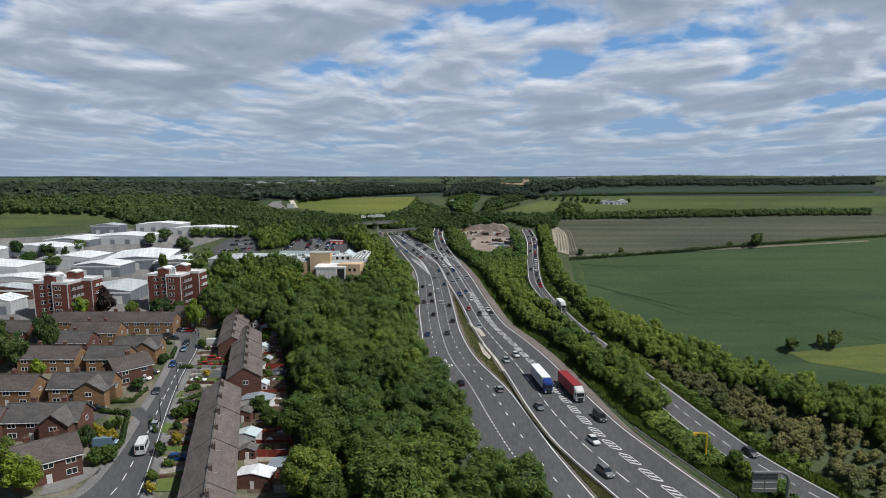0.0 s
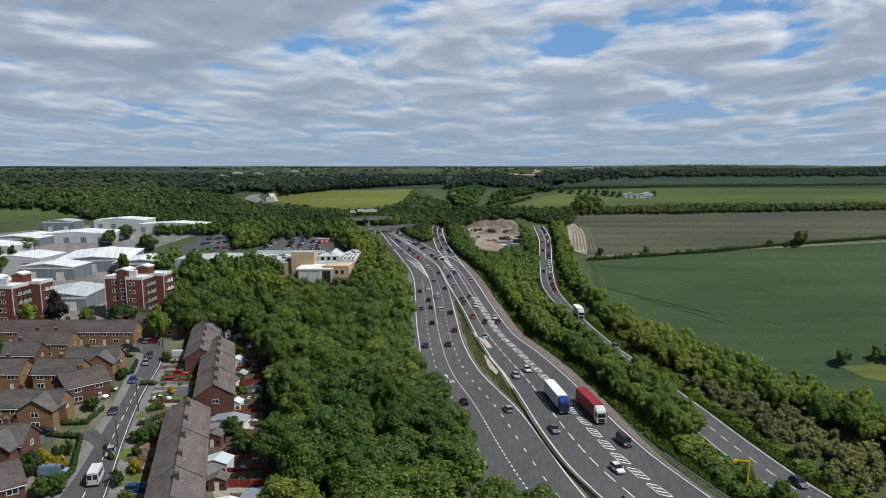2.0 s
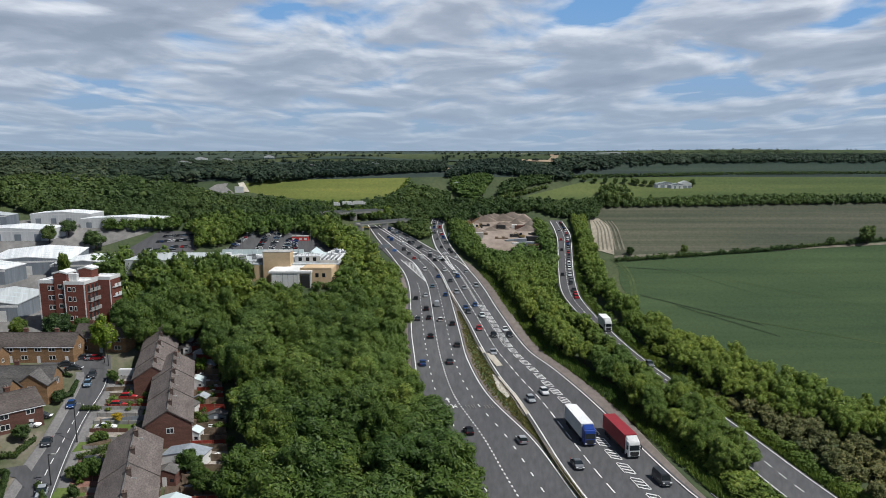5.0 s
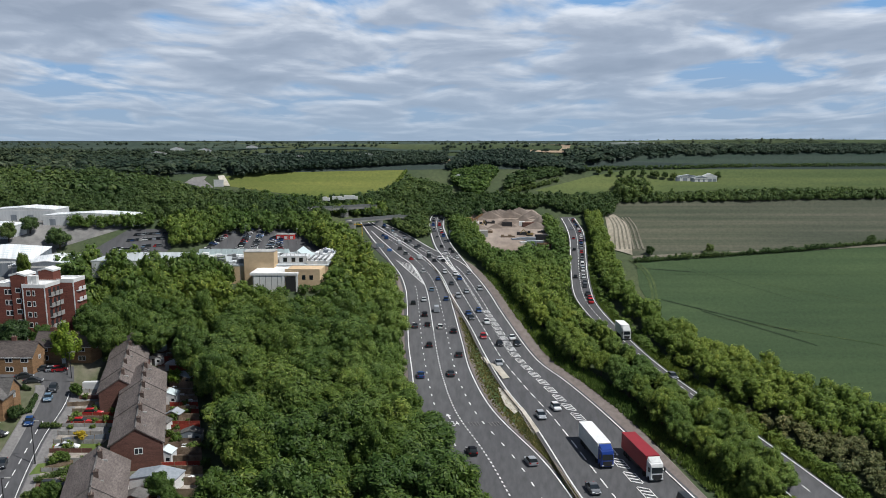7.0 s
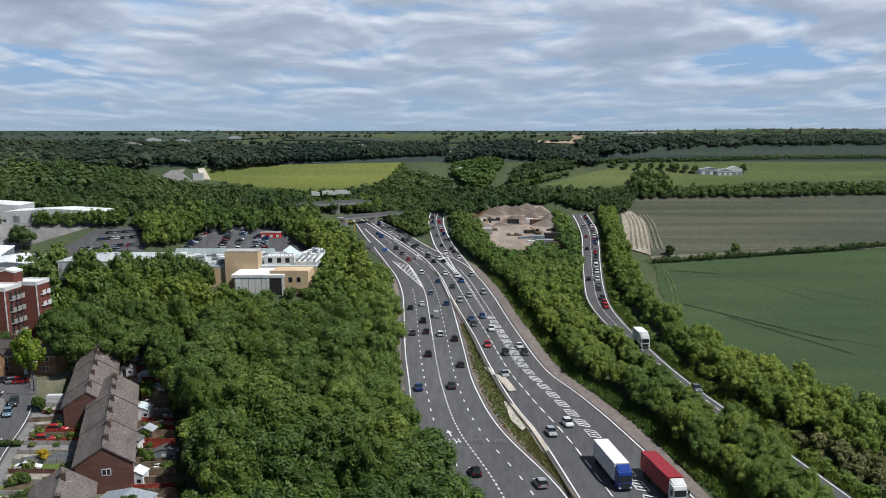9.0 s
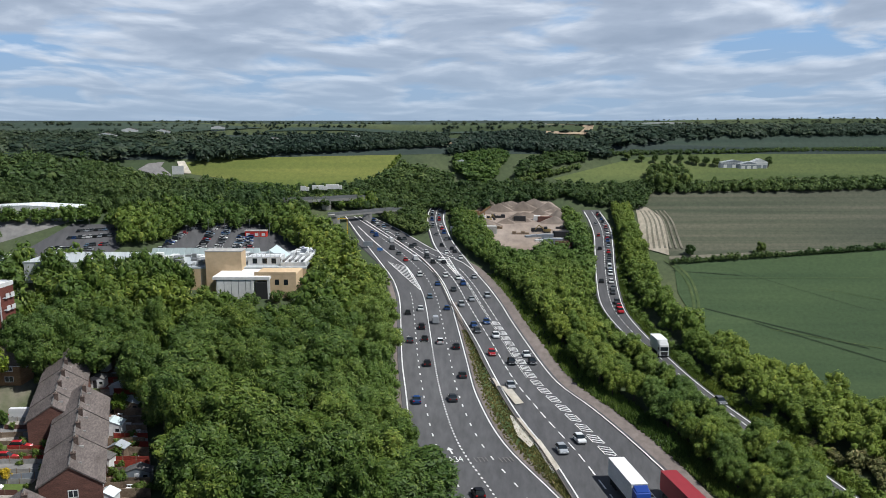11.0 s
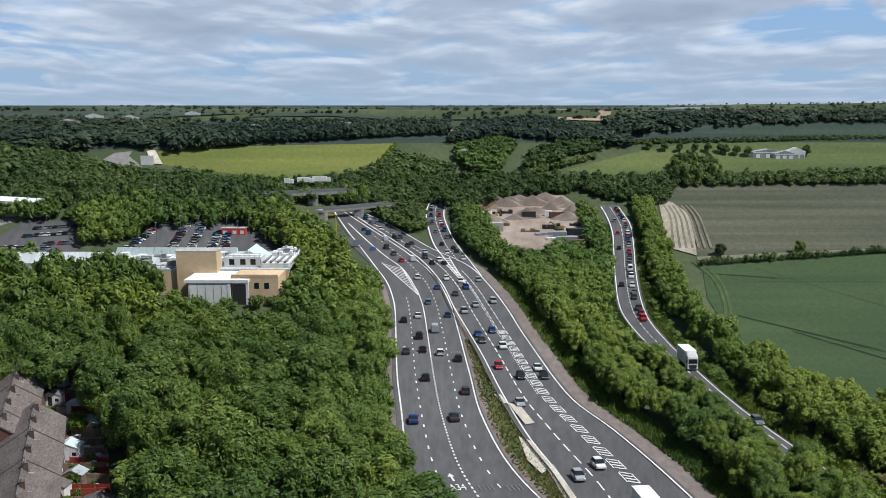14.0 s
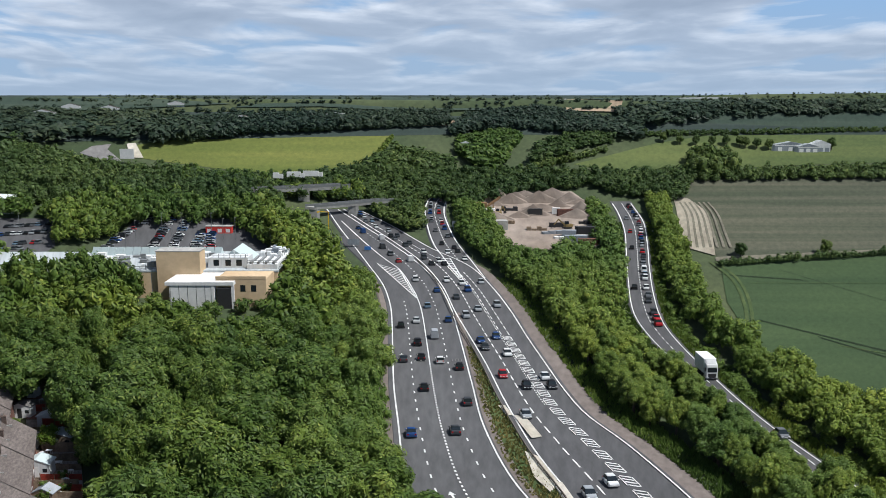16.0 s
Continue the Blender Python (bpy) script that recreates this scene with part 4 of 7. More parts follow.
def window(put, parent, x, z, w, h, face, depth, two=True):
    """A white framed window in the wall plane; face: 'f' at y=-depth, 'l' or 'r' at x=-depth or +depth."""
    def turnit(geo):
        v, f = geo
        if face == 'f':
            return [(q[0], -depth - q[1], q[2]) for q in v], [tuple(reversed(k)) for k in f]
        if face == 'r':
            return [(depth + q[1], q[0], q[2]) for q in v], [tuple(reversed(k)) for k in f]
        return [(-depth - q[1], q[0], q[2]) for q in v], f
    t = 0.12
    bars = [box(x - w / 2, 0, z, x - w / 2 + t, 0.1, z + h), box(x + w / 2 - t, 0, z, x + w / 2, 0.1, z + h),
            box(x - w / 2, 0, z, x + w / 2, 0.1, z + t), box(x - w / 2, 0, z + h - t, x + w / 2, 0.1, z + h)]
    if two:
        bars.append(box(x - t / 2, 0, z, x + t / 2, 0.1, z + h))
    fr = part("window", turnit(join(*bars)), M_PAINT, parent, "white window frame", put=put)
    part("pane", turnit(box(x - w / 2 + t, 0.0, z + t, x + w / 2 - t, 0.05, z + h - t)), M_GLASS, fr, put=put)


def roof_of(l0, l1, d, eave, ridge, over=0.45):
    k = (ridge - eave) / (d / 2)
    e = over
    prof = [(-d / 2 - e, eave - e * k), (0, ridge), (d / 2 + e, eave - e * k), (d / 2 + e, eave - e * k + 0.25), (0, ridge + 0.27), (-d / 2 - e, eave - e * k + 0.25)]
    return slab([(y, z) for y, z in prof], l0 - over, l1 + over)


def turned(geo):
    """Quarter turn: what ran along x runs along y."""
    v, f = geo
    return [(-q[1], q[0], q[2]) for q in v], f


def house(x, y, length, depth, turn, wall, roof, label, eave=5.0, ridge=7.8, chimneys=(0.0,), bays=3, wing=None, group="houses", end_windows="lr", name="house"):
    ob = thing(name, x, y, label, "house", group)
    put = spot(x, y, turn)
    hl, hd = length / 2, depth / 2
    gable = [(-hd, 0), (hd, 0), (hd, eave), (0, ridge - 0.05), (-hd, eave)]
    w = part("wall", slab(gable, -hl, hl), wall, ob, put=put)
    part("roof", roof_of(-hl, hl, depth, eave, ridge), roof, ob, put=put)
    part("ridge_tiles", tube((-hl - 0.4, 0, ridge + 0.28), (hl + 0.4, 0, ridge + 0.28), 0.16, n=6), roof, ob, put=put)
    for c in chimneys:
        ch = part("chimney", join(cbox(c, 0.3, ridge - 0.8, 1.1, 0.8, 2.1), cbox(c, 0.3, ridge + 1.2, 1.3, 1.0, 0.18)), M_BRICK_RED, ob, put=put)
        for o in (-0.28, 0.28):
            part("chimney_pot", tube((c + o, 0.3, ridge + 1.35), (c + o, 0.3, ridge + 1.85), 0.15, 0.12, 6), M_SOIL, ch, put=put)
    step = length / bays
    for i in range(bays):
        cx = -hl + step * (i + 0.5)
        if wing and abs(cx - wing[0]) < wing[1] / 2 + 0.6:
            continue
        window(put, ob, cx, 3.3, min(1.9, step * 0.5), 1.15, 'f', hd)
        if i % 2 == 0:
            window(put, ob, cx, 0.9, min(2.0, step * 0.5), 1.3, 'f', hd)
        else:
            part("door", box(cx - 0.5, -hd - 0.06, 0, cx + 0.5, -hd + 0.02, 2.1), M_PAINT, ob, "white front door", put=put)
    for s in end_windows:
        window(put, ob, 0.4, 3.4, 1.2, 1.1, s, hl)
    part("gutter", box(-hl - 0.4, -hd - 0.62, eave - 0.42, hl + 0.4, -hd - 0.48, eave - 0.28), M_PAINT, ob, put=put)
    if wing:
        wx, ww, out = wing
        pr = [(wx - ww / 2, 0), (wx + ww / 2, 0), (wx + ww / 2, eave), (wx, ridge - 0.4), (wx - ww / 2, eave)]
        part("wing_wall", prism(pr, -hd - out, 0), wall, ob, put=put)
        v, f = roof_of(-0.2, out + hd - 0.2, ww, eave, ridge - 0.35)
        part("wing_roof", ([(q[1] + wx, q[0] - hd - out, q[2]) for q in v], [tuple(reversed(k)) for k in f]), roof, ob, put=put)
        for z, h in ((1.0, 1.3), (3.4, 1.2)):
            window(put, ob, wx, z, 1.8, h, 'f', hd + out)
    return ob


def terrace(a, b, label, units, half=4.5, eave=5.0, ridge=7.8, red=M_BRICK_RED):
    """A row of brick houses under one roof, from the far ridge end a to the near one b, stepping down house by house."""
    dx, dy = b[0] - a[0], b[1] - a[1]
    L = math.hypot(dx, dy)
    turn = math.degrees(math.atan2(dy, dx))
    cx, cy = (a[0] + b[0]) / 2, (a[1] + b[1]) / 2
    ob = thing("terrace", cx, cy, label, "house", "terraced rows")
    put = spot(cx, cy, turn)
    u = L / units
    for i in range(units):
        x0, x1, dz = -L / 2 + i * u, -L / 2 + (i + 1) * u, 0.22 * (i % 2)
        g = [(-half, 0), (half, 0), (half, eave + dz), (0, ridge + dz - 0.05), (-half, eave + dz)]
        part("wall", slab(g, x0, x1), red, ob, put=put)
        over = 0.4 if i == units - 1 else 0.02
        k = (ridge - eave) / half
        e = 0.45
        prof = [(-half - e, eave + dz - e * k), (0, ridge + dz), (half + e, eave + dz - e * k), (half + e, eave + dz - e * k + 0.25), (0, ridge + dz + 0.27), (-half - e, eave + dz - e * k + 0.25)]
        part("roof", slab(prof, x0 - (0.4 if i == 0 else 0.02), x1 + over), M_TILE, ob, put=put)
        part("ridge_tiles", tube((x0, 0, ridge + dz + 0.28), (x1, 0, ridge + dz + 0.28), 0.16, n=6), M_TILE_GREY, ob, put=put)
        if i:
            part("party_verge", slab([(-half - 0.3, eave - 0.0), (0, ridge + 0.46), (half + 0.3, eave - 0.0), (0, ridge + 0.2)], x0 - 0.12, x0 + 0.12), M_TILE_GREY, ob, put=put)
        ch = part("chimney", join(cbox((x0 + x1) / 2, 0.5, ridge - 0.9, 0.95, 0.7, 1.9), cbox((x0 + x1) / 2, 0.5, ridge + 1.0, 1.1, 0.85, 0.14)), M_STACK, ob, put=put)
        for o in (-0.25, 0.25):
            part("chimney_pot", tube(((x0 + x1) / 2 + o, 0.5, ridge + 1.12), ((x0 + x1) / 2 + o, 0.5, ridge + 1.5), 0.13, 0.1, 6), M_SOIL, ch, put=put)
        part("lead_flashing", cbox((x0 + x1) / 2 + 0.75, 0.9, ridge - 0.58, 0.2, 1.5, 0.34), M_CONCRETE, ch, "pale lead flashing", put=put)
        for s, z in ((1, 3.3), (1, 0.9), (-1, 3.3), (-1, 0.9)):
            xm = (x0 + x1) / 2
            fr = part("window", box(xm - 0.9, s * half - 0.04, z, xm + 0.9, s * half + 0.06, z + 1.2), M_PAINT, ob, "white window frame", put=put)
            part("pane", box(xm - 0.75, s * half - 0.08, z + 0.14, xm + 0.75, s * half + 0.1, z + 1.06), M_GLASS, fr, put=put)
    window(put, ob, 0.3, 3.2, 1.5, 1.2, 'r', L / 2)
    return ob


def shed(x, y, w, d, h, turn, wall, roof, label, rise=1.8, doors=2, group="industrial sheds", band=None):
    """A low-pitched industrial unit."""
    base = far_hill(x, y) if y > 3000 else 0.0
    ob = thing("warehouse", x, y, label, "warehouse", group, "", base)
    flat = spot(x, y, turn)
    put = lambda q: flat((q[0], q[1], q[2] + base - (70.0 if base and q[2] == 0 else 0.0)))
    part("wall", prism([(-w / 2, 0), (w / 2, 0), (w / 2, h), (0, h + rise - 0.1), (-w / 2, h)], -d / 2, d / 2), wall, ob, put=put)
    k = rise / (w / 2)
    for s in (-1, 1):
        g = [(0, h + rise), (s * (w / 2 + 0.4), h - 0.4 * k), (s * (w / 2 + 0.4), h - 0.4 * k + 0.35), (0, h + rise + 0.35)]
        part("roof", prism(g if s < 0 else g[::-1], -d / 2 - 0.4, d / 2 + 0.4), roof, ob, put=put)
    n = max(3, int(d / 7))
    for i in range(n):
        yy = -d / 2 + d * (i + 0.5) / n
        for s in (-1, 1):
            a, b_ = w * 0.12, w * 0.38
            z = lambda q: h + rise * (1 - q / (w / 2)) + 0.42
            g = ([(s * a, yy - 0.5, z(a)), (s * b_, yy - 0.5, z(b_)), (s * b_, yy + 0.5, z(b_)), (s * a, yy + 0.5, z(a))], [(0, 1, 2, 3)])
            part("rooflight", g, M_SKYLIGHT, ob, put=put)
    for i in range(doors):
        cx = -w / 2 + w * (i + 0.5) / doors
        part("shutter", box(cx - 2.2, -d / 2 - 0.12, 0, cx + 2.2, -d / 2 + 0.02, min(4.5, h * 0.65)), M_CLAD if wall is not M_CLAD else M_PAINT, ob, put=put)
    part("fascia", box(-w / 2 - 0.3, -d / 2 - 0.2, h - 0.9, w / 2 + 0.3, -d / 2 + 0.02, h - 0.1), band or M_PAINT, ob, put=put)
    return ob


# ---- ground of the town ----
patch("garden_ground", [(-111.2, 112.8), (-29.1, 112.8), (-52.4, 203.1), (-74.4, 269.4), (-100.7, 322.0), (-105.4, 287.0), (-118.5, 269.4), (-167.5, 269.4), (-236.5, 240.0)], 0.08, M_GARDEN, "patchwork of lawns, beds and paving round the houses", "ground")
patch("yard", [(-249.3, 231.6), (-236.5, 240.0), (-166.2, 267.2), (-118.5, 269.4), (-106.7, 287.0), (-171.9, 425.8), (-217.9, 528.0), (-223.6, 694.7), (-340.5, 825.0), (-410.4, 660.0), (-568.3, 528.0)], 0.1, M_YARD, "grey concrete yards of the trading estate", "yard")
STREET_L = [(-72.4, 110.0), (-69.7, 116.4), (-71.7, 132.8), (-75.8, 151.0), (-78.7, 162.2), (-81.9, 176.0), (-88.4, 200.0), (-94.2, 220.0), (-98.5, 231.6), (-106.4, 241.8)]
STREET_R = [(-56.9, 110.0), (-59.2, 119.3), (-63.8, 134.4), (-69.8, 153.5), (-74.5, 169.2), (-80.2, 190.2), (-85.2, 212.9), (-88.9, 225.3), (-94.1, 235.7), (-100.5, 243.5)]
street = road("street", STREET_L, STREET_R, (-69.6, 111.9)[1], (-150.9, 242.6)[1], "curving residential street of grey asphalt", 0.2, h=0.12)
road("pavement_west", STREET_L, STREET_L, (-69.6, 111.9)[1], (-144.0, 231.6)[1], "narrow paved footway along the street", 1.9, M_PAVE, 0.0, h=0.2)
road("pavement_east", STREET_R, STREET_R, (-69.6, 111.9)[1], (-144.0, 231.6)[1], "narrow paved footway along the street", 0.0, M_PAVE, 1.7, h=0.2)
patch("side_street", [(-90.4, 156.8), (-80.2, 162.2), (-76.0, 157.1), (-75.0, 151.0), (-79.3, 156.0), (-86.5, 157.5), (-87.9, 152.4)], 0.24, M_ASPHALT, "short asphalt side street", "road")
patch("parking_bay", [(-113.1, 238.3), (-92.2, 234.9), (-98.6, 251.0), (-120.0, 256.8)], 0.2, M_ASPHALT, "asphalt parking bay at the bend", "road")
for fr, m_, g_ in ((0.5, 3, 3),):
    part("lane_line", line_of(between(STREET_L, STREET_R, fr), (-71.4, 114.8)[1], (-126.3, 203.1)[1], 0.27, 0.2, m_, g_), M_WHITE, street)
part("edge_line", line_of(f_(STREET_R, -0.7), (-71.4, 114.8)[1], (-139.1, 223.7)[1], 0.27, 0.16), M_WHITE, street)
patch("drive", [(-80.3, 121.1), (-80.1, 126.9), (-72.0, 126.9), (-71.4, 123.8), (-74.5, 116.4), (-77.6, 114.8)], 0.2, M_PAVE, "pale paved drive in front of the house", "drive")
for q in ([(-56.5, 116.4), (-51.2, 116.4), (-53.6, 125.7), (-58.5, 123.4)], [(-74.5, 169.2), (-68.0, 172.3), (-69.5, 176.9), (-75.4, 175.1)], [(-81.0, 203.1), (-70.9, 203.1), (-72.7, 208.2), (-82.1, 208.2)], [(-83.5, 148.3), (-78.4, 149.0), (-79.5, 154.6), (-85.0, 156.0)], [(-68.0, 145.1), (-61.6, 144.4), (-64.0, 151.0), (-69.2, 151.0)], [(-62.6, 132.0), (-56.9, 132.0), (-58.0, 137.5), (-64.2, 137.5)]):
    patch("lawn", q, 0.22, M_LAWN, "small mown front lawn", "lawn")
patch("car_park", [(-152.6, 665.0), (-97.0, 640.0), (-68.0, 520.0), (-56.2, 444.6), (-121.7, 446.6), (-132.0, 531.0)], 0.15, M_ASPHALT, "asphalt car park with marked bays behind the store", "car park")
patch("car_park", [(-217.0, 650.0), (-186.2, 645.4), (-154.0, 530.0), (-146.9, 482.3), (-187.9, 482.3)], 0.15, M_ASPHALT, "asphalt car park beside trees", "car park")

# ---- terraces and houses ----
terrace((-58.6, 162.0), (-38.7, 95.3), "long row of brick terraced houses with a brown tiled roof", 7)
terrace((-70.5, 223.4), (-55.7, 171.8), "row of red brick terraced houses with chimneys", 6)
terrace((-84.6, 256.5), (-71.1, 208.0), "far row of red brick terraced houses", 5)
TO, TR = "orange brick house with a brown tiled roof", "dark red brick house with a grey tiled roof"
house(*(-81.5, 122.9), 12, 8.5, 42, M_BRICK_RED, M_TILE, TR, chimneys=(-2.5, 2.5), bays=3)
house(*(-93.7, 144.4), 17, 7.5, 4, M_BRICK_RED, M_TILE_GREY, "red brick house with a gabled wing beside the street", chimneys=(-3, 4), bays=4, wing=(4.5, 6.5, 3))
house(*(-98.0, 167.9), 16, 7.5, 3, M_BRICK_ORANGE, M_TILE_GREY, "orange brick house with a gabled wing above a hedge", chimneys=(-2,), bays=4, wing=(4.0, 8, 3))
house(*(-116.2, 166.2), 13, 7.5, 0, M_BRICK_ORANGE, M_TILE, TO, chimneys=(0,), bays=3)
house(*(-123.9, 195.8), 18, 8, 0, M_BRICK_ORANGE, M_TILE, TO, chimneys=(-4, 4), bays=4)
house(*(-131.7, 215.0), 20, 8, 0, M_BRICK_RED, M_TILE_GREY, TR, chimneys=(-4, 4), bays=4)
house(*(-105.4, 195.8), 12, 8, 2, M_BRICK_ORANGE, M_TILE_GREY, TO, chimneys=(0,), bays=3)
house(*(-94.5, 184.9), 11, 7.5, 50, M_BRICK_RED, M_TILE, TR, chimneys=(0,), bays=2)
house(*(-102.0, 208.2), 14, 8, 6, M_BRICK_ORANGE, M_TILE_GREY, "orange brick house with a gable towards the bend", chimneys=(-2,), bays=3, wing=(3.5, 7, 3))
house(*(-127.5, 229.2), 17, 8, 0, M_BRICK_ORANGE, M_TILE, TO, chimneys=(-3, 3), bays=4)
house(*(-129.6, 246.3), 48, 8, 0, M_BRICK_ORANGE, M_TILE, "long row of orange brick houses with white windows", chimneys=(-18, -9, 0, 9, 18), bays=12)
house(*(-160.8, 231.6), 16, 8, 0, M_BRICK_RED, M_TILE_GREY, TR, chimneys=(0,), bays=3)
house(*(-152.1, 203.1), 16, 8, 0, M_BRICK_RED, M_TILE, TR, chimneys=(0,), bays=3)
house(*(-108.9, 141.9), 14, 8, 0, M_BRICK_RED, M_TILE, TR, chimneys=(0,), bays=3)
house(*(-102.8, 258.8), 15, 8, 0, M_BRICK_ORANGE, M_TILE, "orange brick house with a brown roof behind a tree", chimneys=(-4, 4), bays=3)

# ---- two towers of flats ----
def tower(x, y, label):
    ob = thing("tower_block", x, y, label, "flats", "towers of flats")
    core_ = spot(x, y, -4)
    put = lambda q: core_((q[0] * 0.8, q[1] * 0.7, q[2] * 1.1))
    H = 15.5

    def block(x0, y0, w, d, h, name="block"):
        b = part(name, box(x0, y0, 0, x0 + w, y0 + d, h), M_TOWER, ob, put=put)
        part("parapet", join(box(x0 - 0.15, y0 - 0.15, h - 0.5, x0 + w + 0.15, y0 + 0.25, h + 0.5), box(x0 - 0.15, y0 + d - 0.25, h - 0.5, x0 + w + 0.15, y0 + d + 0.15, h + 0.5),
                             box(x0 - 0.15, y0 + 0.26, h - 0.5, x0 + 0.25, y0 + d - 0.26, h + 0.5), box(x0 + w - 0.25, y0 + 0.26, h - 0.5, x0 + w + 0.15, y0 + d - 0.26, h + 0.5)), M_PAINT, b, "white roof edge", put=put)
        part("roof_deck", box(x0 + 0.3, y0 + 0.3, h - 0.05, x0 + w - 0.3, y0 + d - 0.3, h + 0.12), M_METALROOF, b, put=put)
        for q in (x0 - 0.08, x0 + w - 0.32):
            part("corner_strip", box(q, y0 - 0.12, 0, q + 0.4, y0 + 0.1, h - 0.5), M_PAINT, b, "white corner strip", put=put)
        return b
    blocks = [block(-12, -5, 7.2, 12, H), block(0.2, -8, 8.6, 13, H), block(4.5, 8, 8.5, 11, H), block(-8, 9, 8, 10, H)]
    core = part("stair_core", prism([(-5, 0), (0.6, 0), (0.6, H + 2.4), (-2.2, H + 3.0), (-5, H + 2.4)], -6, 3), M_TOWER, ob, put=put)
    part("core_roof", prism([(-5.3, H + 2.4), (-2.2, H + 3.0), (0.9, H + 2.4), (0.9, H + 2.9), (-2.2, H + 3.5), (-5.3, H + 2.9)], -6.4, 3.3), M_PAINT, core, put=put)
    core2 = part("stair_core", prism([(0.8, 0), (6.5, 0), (6.5, H + 2.8), (3.6, H + 3.4), (0.8, H + 2.8)], 5.2, 12), M_TOWER, ob, put=put)
    part("core_roof", prism([(0.5, H + 2.8), (3.6, H + 3.4), (6.8, H + 2.8), (6.8, H + 3.3), (3.6, H + 3.9), (0.5, H + 3.3)], 4.9, 12.3), M_PAINT, core2, put=put)

    def pane(x, z, w, h, y0):
        fr = part("window", box(x - w / 2, y0 - 0.1, z, x + w / 2, y0 + 0.05, z + h), M_PAINT, ob, "white window frame", put=put)
        part("pane", box(x - w / 2 + 0.18, y0 - 0.14, z + 0.18, x + w / 2 - 0.18, y0, z + h - 0.18), M_GLASS, fr, put=put)
    for k in range(5):
        z = 1.2 + 2.9 * k
        pane(-7.6, z, 1.2, 1.5, -5)
        pane(-6.0, z, 1.6, 1.5, -5)
        pane(-2.4, z + 0.6, 2.0, 1.4, -6)
        pane(2.4, z, 1.6, 1.5, -8)
        pane(4.4, z, 1.1, 1.5, -8)
        for yy in (-5.5, -1.5, 2.0):
            bal = part("balcony", join(box(8.8, yy, z - 0.4, 10.0, yy + 2.8, z - 0.2), box(9.9, yy, z - 0.2, 10.0, yy + 2.8, z + 0.8)), M_CONCRETE, ob, put=put)
            # Flat dark panel on the wall imitates the shaded balcony recess.
            part("balcony_opening", box(8.7, yy + 0.3, z - 0.2, 8.86, yy + 2.5, z + 1.7), M_DARK, bal, put=put)
        for yy in (10.0, 14.0):
            part("balcony", join(box(13.0, yy, z - 0.4, 14.2, yy + 2.8, z - 0.2), box(14.1, yy, z - 0.2, 14.2, yy + 2.8, z + 0.8)), M_PAINT, ob, put=put)
    for xx, yy in ((-5.5, 4.5), (1.2, -3), (3.2, -3)):
        part("roof_tank", cbox(xx, yy, H, 1.7, 2.0, 2.4), M_PAINT, ob, "white rooftop box", put=put)
    part("aerial", tube((-4.9, -4, H + 2.5), (-4.9, -4, H + 6.5), 0.12), M_STEEL, ob, put=put)
    return ob


tower(*(-124.2, 287.0), "red brick tower of flats with white trim and balconies")
tower(*(-162.6, 266.1), "red brick tower of flats with white corner strips behind trees")

# ---- trading estate ----
SHEDS = [((-278.7, 383.7), 55, 26, 8, 0, M_CLADWHITE, M_METALROOF, "wide white warehouse with a shallow ribbed roof"), ((-232.1, 345.5), 44, 16, 6, 0, M_CLADWHITE, M_METALROOF, "long white warehouse with a pale roof"),
         ((-221.4, 318.8), 30, 12, 5, 0, M_BRICK_RED, M_GREYROOF, "brick workshop with steel shutters"), ((-200.6, 283.3), 16, 12, 6, 0, M_CLADWHITE, M_METALROOF, "white workshop with a flat pale roof"),
         ((-213.4, 395.2), 30, 20, 7, 0, M_CLAD, M_METALROOF, "dark grey trade unit with a white roof"), ((-164.8, 315.8), 24, 30, 6, 6, M_CLAD, M_GREYROOF, "blue-grey unit with a metal roof"),
         ((-253.9, 437.1), 34, 30, 7, 0, M_CLADWHITE, M_METALROOF, "white trade unit with a curved roof"), ((-210.2, 443.0), 40, 55, 7, 14, M_CLAD, M_METALROOF, "long grey trade unit with white roof"),
         ((-175.7, 425.8), 30, 30, 6, 8, M_CLAD, M_METALROOF, "grey trade unit with a pale roof beside trees"), ((-317.7, 500.0), 50, 28, 7, 0, M_CLADWHITE, M_METALROOF, "large white warehouse with pale roof"),
         ((-330.8, 573.9), 40, 40, 6, 0, M_CLAD, M_METALROOF, "low warehouse with pale roof"), ((-296.8, 594.6), 52, 36, 7, 6, M_CLADWHITE, M_METALROOF, "very large white warehouse"),
         ((-322.7, 733.3), 50, 32, 8, 4, M_CLADWHITE, M_METALROOF, "large white warehouse at the far edge"), ((-252.5, 687.5), 70, 26, 7, -3, M_CLADWHITE, M_METALROOF, "long cream warehouse among trees"),
         ((-365.7, 694.7), 30, 20, 9, 0, M_CLAD, M_GREYROOF, "two-storey grey office block"), ((-361.7, 471.4), 60, 40, 7, 0, M_CLADWHITE, M_METALROOF, "large pale warehouse with ribbed roof"),
         ((-119.8, 253.8), 1, 1, 1, 0, M_CLAD, M_GREYROOF, "")]
for (x, y), w, d, h, t, wl, rf, lb in SHEDS[:-1]:
    shed(x, y, w, d, h, t, wl, rf, lb, doors=max(2, int(w / 12)))

